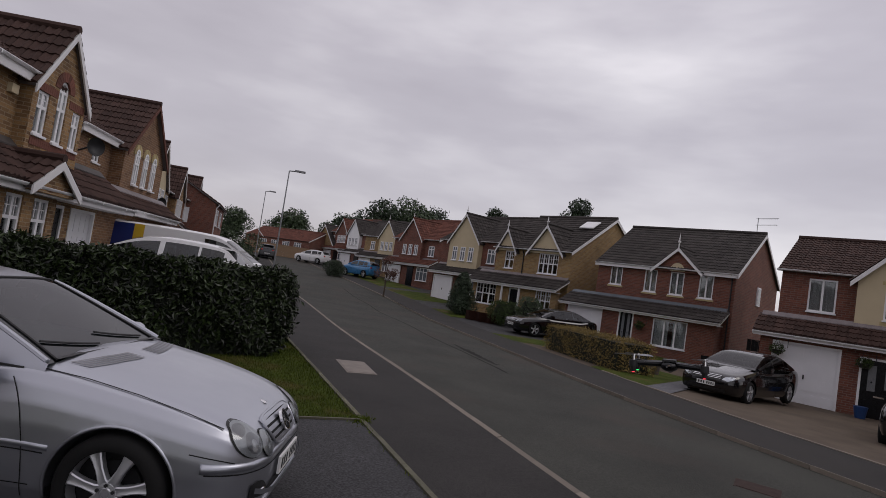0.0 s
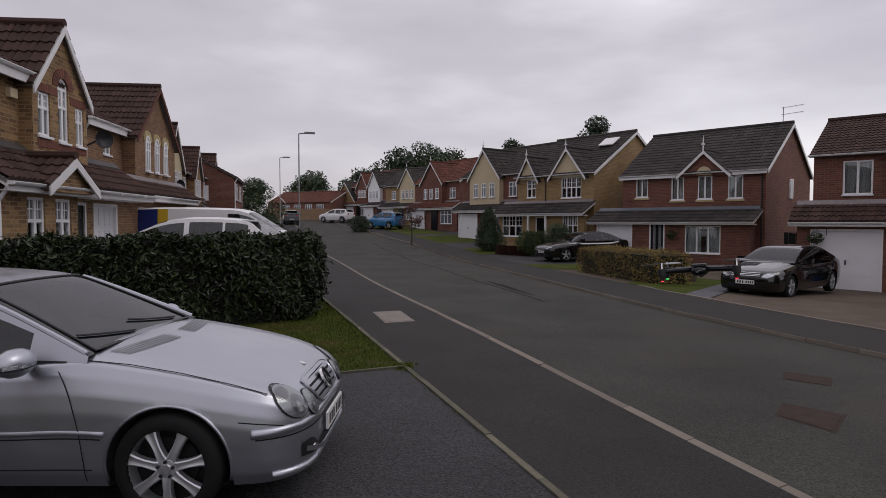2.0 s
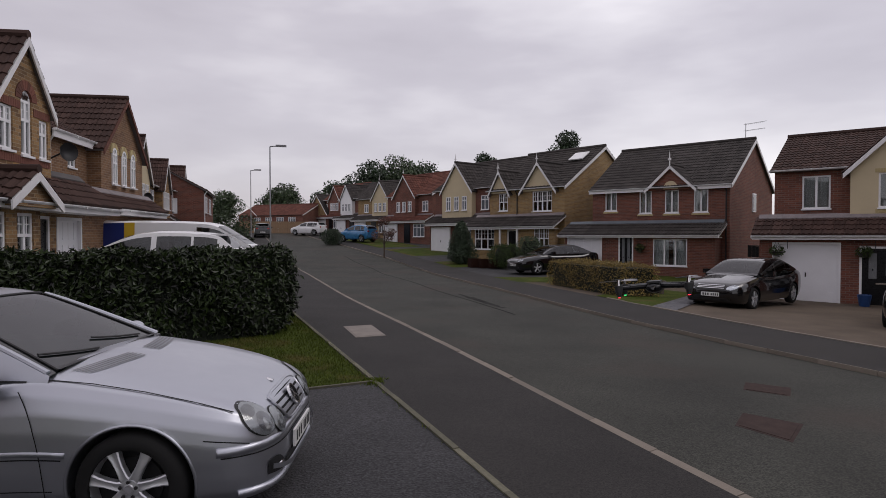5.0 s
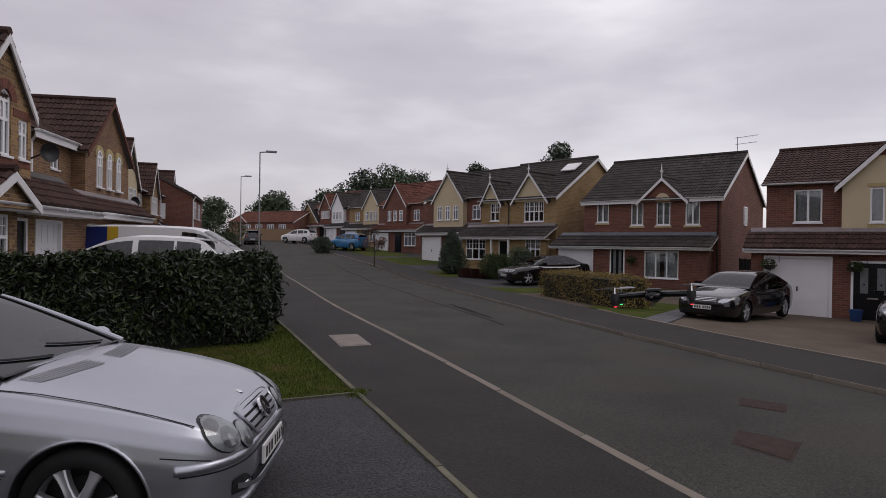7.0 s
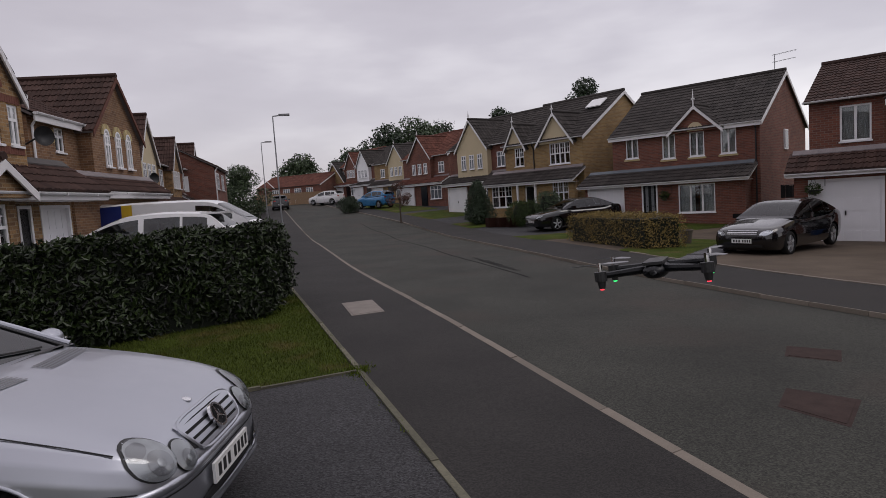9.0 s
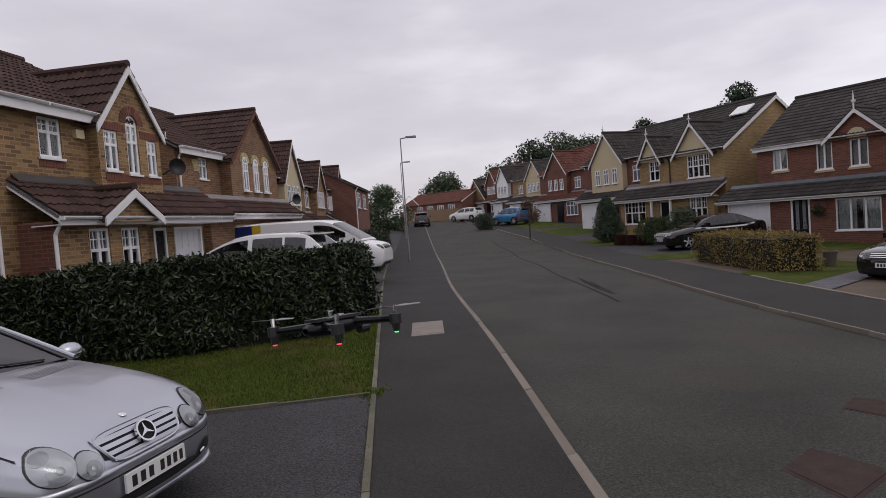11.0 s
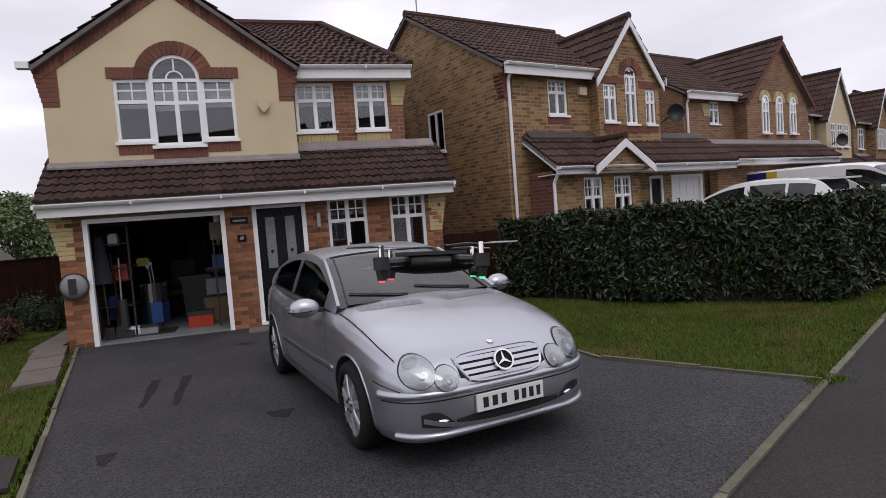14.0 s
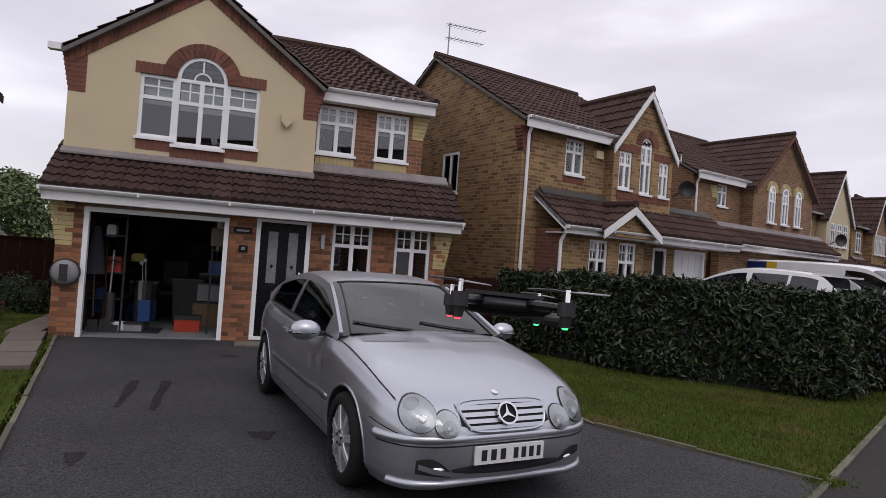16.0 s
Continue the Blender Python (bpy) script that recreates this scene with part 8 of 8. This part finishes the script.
for k in range(3):
    pl = thing("planter_box", "dark square timber planter at the drive edge", "planter", pose(-0.75 + 0.55 * k, 31.6 - 0.25 * k, ground_z(-0.5, 31.4), 0, 0, 25), "planters")
    for sx, sy, wx, wy in ((0, -0.3, 0.62, 0.04), (0, 0.3, 0.62, 0.04), (-0.3, 0, 0.04, 0.56), (0.3, 0, 0.04, 0.56)):
        part("side_board", Shape().box(sx - wx / 2, sx + wx / 2, sy - wy / 2, sy + wy / 2, 0, 0.48), M_WOOD_BR, pl)
    part("soil", Shape().box(-0.28, 0.28, -0.28, 0.28, 0.3, 0.4), M_SOIL, pl)
pt = thing("flower_pot", "pale stone flower pot on the front lawn", "pot", pose(6.6, 19.6, ground_z(6.6, 19.6)))
part("pot", Shape().lathe([(0.0, 0.0), (0.13, 0.0), (0.19, 0.42), (0.21, 0.42), (0.21, 0.46), (0.17, 0.46), (0.15, 0.3), (0.0, 0.3)], 18, "Z"), M_SLAB, pt)
part("compost", Shape().lathe([(0.0, 0.40), (0.165, 0.40)], 14, "Z"), M_SOIL, pt)

def hanging_basket(label, p, r=0.2):
    t = thing("hanging_basket", label, "hanging basket", pose(*p), "hanging baskets")
    part("basket", Shape().lathe([(0.0, -0.16), (r * 0.6, -0.13), (r, 0.0), (r * 0.9, 0.0), (0.0, -0.03)], 14, "Z"), M_BLKPL, t)
    part("bracket", Shape().path([(0, 0, 0.42), (r + 0.14, 0, 0.42), (r + 0.14, 0, 0.1)], 0.012).path([(0, 0, 0.42), (r * 0.8, 0, 0)], 0.006).path([(0, 0, 0.42), (-r * 0.8, 0, 0)], 0.006), M_BLKPL, t)
    a_ = rng.normal(size=(260, 3))
    a_ /= np.linalg.norm(a_, axis=1)[:, None]
    ob = part("foliage", leaf_cloud(a_ * np.array([r * 1.1, r * 1.1, r * 0.8]) + np.array([0, 0, 0.03]), a_, 0.08, 77), M_BUSH, t)
    ob["kind"] = "stuff"
    return t


# ---------- what stands in the open garage ----------
M_ORNG = plain("orange_red_plastic", (0.34, 0.03, 0.012), 0.4)
M_BLUEB = plain("blue_plastic", (0.014, 0.05, 0.16), 0.4)
M_YEL = plain("yellow_plastic", (0.22, 0.20, 0.03), 0.4)


def in_garage(x, y, z=0.035, rz=0):
    return pose(-6.62 - y, x, z, 0, 0, 90 + rz)


o = thing("toolbox", "red and black plastic toolbox on the garage floor", "toolbox", in_garage(-0.55, 0.75))
part("box", Shape().box(-0.2, 0.2, -0.12, 0.12, 0, 0.2), M_ORNG, o)
part("lid", Shape().box(-0.21, 0.21, -0.13, 0.13, 0.2, 0.27), M_BLKPL, o)
part("handle", Shape().path([(-0.1, 0, 0.27), (-0.09, 0, 0.33), (0.09, 0, 0.33), (0.1, 0, 0.27)], 0.012), M_BLKPL, o)
o = thing("wheelie_bin", "dark plastic bin standing in the garage", "bin", in_garage(-0.65, 1.6))
bn = Shape().box(-0.25, 0.25, -0.25, 0.25, 0, 0.8)
bn.v = [(x * (1 if z > 0.1 else 0.8), y * (1 if z > 0.1 else 0.8), z) for x, y, z in bn.v]
part("tub", bn, M_BLKPL, o)
part("lid", Shape().box(-0.28, 0.28, -0.28, 0.28, 0.8, 0.85), M_BLKPL, o)
o = tagged(part("door_mat", Shape().box(-1.55, -0.95, 0.35, 0.95, 0.032, 0.045), M_BLKPL), "black rubber mat on the garage floor", "mat")
o.matrix_world = pose(-6.62, 0, 0, 0, 0, 90)
o = thing("bicycle", "blue child's bicycle leaning in the garage", "bicycle", in_garage(-1.45, 1.55, rz=70))
for x in (-0.28, 0.28):
    part("wheel", Shape().lathe([(0.19, -0.02), (0.215, -0.02), (0.215, 0.02), (0.19, 0.02)], 20, closed=True).move(Matrix.Translation((x, 0, 0.215))), M_TYRE, o)
part("frame", Shape().path([(-0.28, 0, 0.215), (-0.05, 0, 0.22), (0.18, 0, 0.5), (-0.12, 0, 0.5), (-0.05, 0, 0.22)], 0.018).path([(0.28, 0, 0.215), (0.16, 0, 0.62)], 0.018), M_BLUEB, o)
part("handlebar", Shape().path([(0.14, -0.2, 0.66), (0.16, 0, 0.63), (0.14, 0.2, 0.66)], 0.012), M_CHROME, o)
part("saddle", Shape().box(-0.2, -0.02, -0.06, 0.06, 0.52, 0.57), M_BLKPL, o)
o = thing("golf_bag", "dark blue golf bag leaning against the garage wall", "bag", in_garage(-1.28, 0.78, rz=20))
part("bag", Shape().tube((0, 0, 0), (0.02, 0.1, 0.8), 0.12, 0.14, 14), M_DARKCAR, o)
for cx, ct in ((0.0, 1.10), (0.05, 1.15)):
    part("club", Shape().path([(cx, 0.1, 0.8), (cx - 0.02, 0.12, ct)], 0.009).box(cx - 0.06, cx - 0.01, 0.1, 0.15, ct - 0.02, ct + 0.03), M_STEEL, o)
part("pocket", Shape().box(-0.09, 0.09, -0.16, -0.1, 0.15, 0.5), M_BLUEB, o)
for x, y, z, w, h, mt, lab in ((-1.72, 0.7, 0.95, 0.22, 0.28, M_ORNG, "red plastic bucket on the garage shelf"), (-1.80, 0.75, 1.55, 0.14, 0.2, M_WHITE, "white bottle on the garage shelf"), (-1.45, 1.2, 1.15, 0.2, 0.14, M_YEL, "yellow tool case on the garage shelf"), (-1.62, 0.6, 0.035, 0.3, 0.14, M_WHITE, "pile of white rags and shoes by the garage door"), (-1.9, 0.85, 0.3, 0.16, 0.4, M_BLUEB, "blue jacket hanging in the garage")):
    q = tagged(part("stored_item", Shape().box(-w / 2, w / 2, -0.1, 0.1, 0, h * 0.82).box(-w / 2.4, w / 2.4, -0.08, 0.08, h * 0.82, h), mt), lab, "storage")
    q.matrix_world = in_garage(x, y, z)
o = thing("shelving", "tall dark shelving packed with tools along the garage wall", "shelving", in_garage(-1.78, 1.0))
for z in (0.5, 0.93, 1.13, 1.53, 1.85):
    part("shelf", Shape().box(-0.3, 0.25, -0.5, 1.6, z, z + 0.02), M_BLKPL, o)
for y in (-0.5, 1.55):
    for x in (-0.3, 0.22):
        part("upright", Shape().box(x, x + 0.03, y, y + 0.03, 0, 1.95), M_BLKPL, o)
o = thing("vacuum_cleaner", "upright vacuum cleaner with red body in the garage", "vacuum cleaner", in_garage(-1.72, 0.45))
part("body", Shape().tube((0, 0, 0.15), (0, 0.03, 0.62), 0.1, 0.08, 12), M_BLKPL, o)
part("tube", Shape().tube((0, 0.02, 0.6), (0, 0.1, 1.3), 0.016), M_STEEL, o)
part("head", Shape().box(-0.15, 0.15, -0.12, 0.12, 0, 0.1), M_BLKPL, o)
o = thing("office_chair", "black swivel chair at the back of the garage", "chair", in_garage(-1.0, 2.6))
part("seat", Shape().box(-0.24, 0.24, -0.24, 0.24, 0.45, 0.53), M_BLKPL, o)
part("backrest", Shape().box(-0.22, 0.22, 0.2, 0.26, 0.6, 1.1), M_BLKPL, o)
part("column", Shape().tube((0, 0, 0.08), (0, 0, 0.45), 0.03), M_CHROME, o)
for k in range(5):
    w = 2 * math.pi * k / 5
    part("foot", Shape().tube((0, 0, 0.1), (0.28 * math.cos(w), 0.28 * math.sin(w), 0.05), 0.02, 0.015), M_BLKPL, o)
o = tagged(part("wall_cabinet", Shape().box(-0.3, 0.3, 0, 0.3, 0, 1.5), M_GREYPL), "tall grey cabinet against the garage back wall", "cabinet")
o.matrix_world = in_garage(-0.75, 4.6)
o = tagged(part("notice_board", Shape().box(-0.11, 0.11, 0, 0.02, 0, 0.30).box(-0.10, 0.10, -0.012, 0.0, 0.16, 0.29), M_SLAB), "white paper calendar board in the garage", "board")
o.matrix_world = in_garage(-0.15, 0.36, 1.52, 0)
def crate(x, y, z, w, d, h, mat, label, name="storage_crate", rz=0):
    t = thing(name, label, "storage", in_garage(x, y, z, rz))
    part("tub", Shape().box(-w / 2, w / 2, -d / 2, d / 2, 0, h), mat, t)
    part("lid", Shape().box(-w / 2 - 0.012, w / 2 + 0.012, -d / 2 - 0.012, d / 2 + 0.012, h, h + 0.03), M_BLKPL if mat is not M_BLKPL else M_GREYPL, t)
    return t


M_CARD = material("cardboard", (0.20, 0.13, 0.07), 0.85, var=0.2, scale=4, fine=50)
M_CLOTH = material("dark_cloth", (0.016, 0.018, 0.026), 0.95, var=0.4, scale=8, fine=60, bump=0.6)
for a_ in ((-1.45, 2.1, 0.035, 0.5, 0.4, 0.36, M_BLUEB, "blue plastic storage crate on the garage floor"), (-1.45, 2.1, 0.43, 0.46, 0.36, 0.3, M_BLKPL, "dark storage crate stacked in the garage"),
           (-0.28, 1.5, 0.035, 0.5, 0.42, 0.42, M_CARD, "brown cardboard box in the garage"), (-0.26, 1.5, 0.5, 0.42, 0.36, 0.3, M_GREYPL, "grey storage box in the garage"),
           (-0.25, 2.3, 0.035, 0.5, 0.5, 0.9, M_BLKPL, "tall dark storage box in the garage"), (-1.05, 3.6, 0.035, 0.7, 0.5, 0.5, M_CARD, "brown cardboard box at the back of the garage"),
           (-1.35, 0.55, 0.035, 0.26, 0.2, 0.12, M_GREYPL, "small grey box by the garage threshold"), (-0.16, 0.62, 1.02, 0.22, 0.2, 0.22, M_BLUEB, "blue tub on the garage shelf")):
    crate(*a_)
o = thing("wall_shelf", "narrow dark shelf on the garage side wall", "shelf", in_garage(-0.12, 0.7))
for z in (1.0, 1.42, 1.78):
    part("board", Shape().box(-0.12, 0.12, -0.3, 1.5, z - 0.02, z), M_BLKPL, o)
for y in (-0.25, 1.4):
    part("upright", Shape().box(-0.12, -0.09, y, y + 0.03, 0.0, 1.8).box(0.09, 0.12, y, y + 0.03, 0.0, 1.8), M_BLKPL, o)
for k, (y, mt, h) in enumerate(((0.45, M_WHITE, 0.22), (0.72, M_YEL, 0.16), (0.98, M_ORNG, 0.2), (1.3, M_GREYPL, 0.24), (1.7, M_BLUEB, 0.2))):
    q = tagged(part("bottle", Shape().lathe([(0.0, 0.0), (0.06, 0.0), (0.06, h * 0.7), (0.025, h * 0.85), (0.025, h), (0.0, h)], 12, "Z"), mt), "plastic bottle of garage supplies on a shelf", "bottle", "garage bottles")
    q.matrix_world = in_garage(-0.13, y, 1.42 if k % 2 else 1.78)
for k, (x, y, z, h) in enumerate(((-1.95, 0.35, 0.95, 0.75), (-1.93, 1.9, 0.85, 0.9), (-0.45, 3.0, 0.7, 0.9))):
    sc_ = Shape()
    rows = []
    for i in range(7):
        v = i / 6
        rows.append([((0.06 + 0.10 * v) * math.cos(a) * (1 + 0.15 * math.sin(3 * a + k)), (0.05 + 0.09 * v) * math.sin(a), h * (1 - v)) for a in [2 * math.pi * j / 14 for j in range(15)]])
    q = tagged(part("coat", sc_.grid(rows), M_CLOTH, smooth=True), "dark coat hanging from a hook in the garage", "coat", "hanging coats")
    q.matrix_world = in_garage(x, y, z)
for k, (x, y, c_) in enumerate(((-1.90, 0.30, M_BLKPL), (-1.74, 0.34, M_WOOD_BR))):
    o = thing("garden_tool", "long-handled garden tool leaning in the garage", "garden tool", in_garage(x, y), "garden tools")
    part("shaft", Shape().tube((0, 0, 0.25), (-0.06, 0.05, 1.55 - 0.15 * k), 0.014), c_, o)
    part("head", Shape().box(-0.07, 0.07, -0.012, 0.012, 0.0, 0.2), M_BLKPL, o)
for p_, lb in (((10.51, 19.85, 1.22), "leafy hanging basket beside the white garage"), ((12.63, 18.62, 1.22), "leafy hanging basket between garage and front door"), ((7.54, 28.28, 1.15), "leafy hanging basket on the red brick wall")):
    hanging_basket(lb, p_)
o = thing("flower_pot", "blue glazed flower pot by the front door", "pot", pose(12.5, 18.3, ground_z(12.5, 18.3)))
part("pot", Shape().lathe([(0.0, 0.0), (0.14, 0.0), (0.2, 0.36), (0.17, 0.36), (0.15, 0.28), (0.0, 0.28)], 18, "Z"), M_BLUEB, o)
part("compost", Shape().lathe([(0.0, 0.33), (0.17, 0.33)], 14, "Z"), M_SOIL, o)
o = thing("garden_ornament", "dark round garden ornament on a stand before the bay window", "ornament", pose(-6.35, 7.3, 0))
part("stand", Shape().tube((0, 0, 0), (0, 0, 1.15), 0.03), M_BLKPL, o)
lamp_blob(o, "globe", (0, 0, 1.3), 0.17, 0.17, 0.17, M_DARKCAR)

# ---------- the drone in the air before the car ----------
D = thing("drone", "small black folding quadcopter drone hovering with propellers", "drone", pose(2.48, 0.90, 1.525, -5, 2, 74))
bd = Shape()
rows = []
for x, hw, hz_ in ((-0.11, 0.012, 0.008), (-0.10, 0.030, 0.018), (-0.04, 0.042, 0.026), (0.04, 0.042, 0.026), (0.09, 0.032, 0.02), (0.115, 0.014, 0.01)):
    rows.append([(x, hw * math.cos(a) * (1 if abs(math.cos(a)) < 0.9 else 1), hz_ * math.sin(a)) for a in [2 * math.pi * k / 14 for k in range(15)]])
part("body", bd.grid(rows), M_BLACK, D, smooth=True)
part("top_shell", Shape().box(-0.09, 0.09, -0.030, 0.030, 0.022, 0.031), M_BLKPL, D)
part("camera_pod", Shape().tube((0.10, 0, -0.02), (0.135, 0, -0.02), 0.016, 0.016, 12), M_BLKPL, D)
M_LED_G, M_LED_R = bpy.data.materials.new("green_led"), bpy.data.materials.new("red_led")
for mm, col in ((M_LED_G, (0.05, 1.0, 0.25, 1)), (M_LED_R, (1.0, 0.05, 0.08, 1))):
    mm.use_nodes = True
    mm.node_tree.nodes["Principled BSDF"].inputs["Base Color"].default_value = (0.01, 0.01, 0.01, 1)
    mm.node_tree.nodes["Principled BSDF"].inputs["Emission Color"].default_value = col
    mm.node_tree.nodes["Principled BSDF"].inputs["Emission Strength"].default_value = 1.4
for sx in (1, -1):
    for sy in (1, -1):
        ex, ey = sx * 0.115, sy * 0.155
        ar = part("arm", Shape().tube((sx * 0.06, sy * 0.03, 0.008), (ex, ey, 0.004), 0.013, 0.010, 8), M_BLACK, D)
        part("motor", Shape().tube((ex, ey, -0.012), (ex, ey, 0.018), 0.019, 0.019, 14).tube((ex, ey, -0.036), (ex, ey, -0.012), 0.010, 0.014, 8), M_BLKPL, ar)
        part("motor_cap", Shape().tube((ex, ey, 0.018), (ex, ey, 0.045), 0.007, 0.007, 8), M_CHROME, ar)
        part("led", Shape().tube((ex, ey, -0.040), (ex, ey, -0.034), 0.006, 0.008, 8), M_LED_G if sx > 0 else M_LED_R, ar)
        w = random.uniform(0, 3)
        for t_ in (0, math.pi):
            u, v = math.cos(w + t_), math.sin(w + t_)
            bl = [(ex, ey, 0.040), (ex + 0.03 * u - 0.012 * v, ey + 0.03 * v + 0.012 * u, 0.043), (ex + 0.088 * u - 0.004 * v, ey + 0.088 * v + 0.004 * u, 0.041), (ex + 0.088 * u + 0.006 * v, ey + 0.088 * v - 0.006 * u, 0.039), (ex + 0.03 * u + 0.008 * v, ey + 0.03 * v - 0.008 * u, 0.039)]
            part("propeller_blade", Shape().slab(bl, (0, 0, 0.0015)), M_GREYPL, ar)


# ---------- the street climbs gently beyond the bend ----------
def climb(y):
    d = max(0.0, y - 27.0)
    return 0.06 * d * d / (d + 6.0)


bpy.context.view_layer.update()
SHEETS = {"road", "pavement", "pavement_2", "driveway_2", "driveway_4", "driveway_5", "driveway_6", "driveway_7", "lawn_5", "lawn_6", "lawn_7", "lawn_8", "road_seam", "distant_kerb_stones"}
for ob in list(bpy.data.objects):
    if ob.type == "MESH" and ob.name in SHEETS or ob.name.startswith("distant_kerb_stones"):
        for v in ob.data.vertices:
            v.co.z += climb((ob.matrix_world @ v.co).y)
    elif ob.name.startswith(("kerb_stone", "edging_stone")):
        ob.location.z += climb(ob.matrix_world.translation.y)
for ob in list(bpy.data.objects):
    if ob.parent or ob.type not in ("MESH", "EMPTY") or ob.get("kind") in ("structure", "stuff"):
        continue
    pts = [q.matrix_world @ Vector(c) for q in [ob, *ob.children_recursive] if q.type == "MESH" for c in q.bound_box]
    if not pts:
        continue
    ym = sum(p.y for p in pts) / len(pts)
    if ym < 28:
        continue
    if ob.name.startswith("detached_house"):
        if 39 < ob.location.y < 74 and ob.location.x > -25:
            r = climb(ob.location.y)
            ob.matrix_world = Matrix.Translation((0, 0, r)) @ ob.matrix_world @ Matrix.Diagonal((1, 1, min(1.0, max(0.85, 1 - (r - 0.6) / 7.2)), 1))
    elif not ("tree" in ob.name and ym > 50):
        ob.matrix_world = Matrix.Translation((0, 0, climb(ym))) @ ob.matrix_world
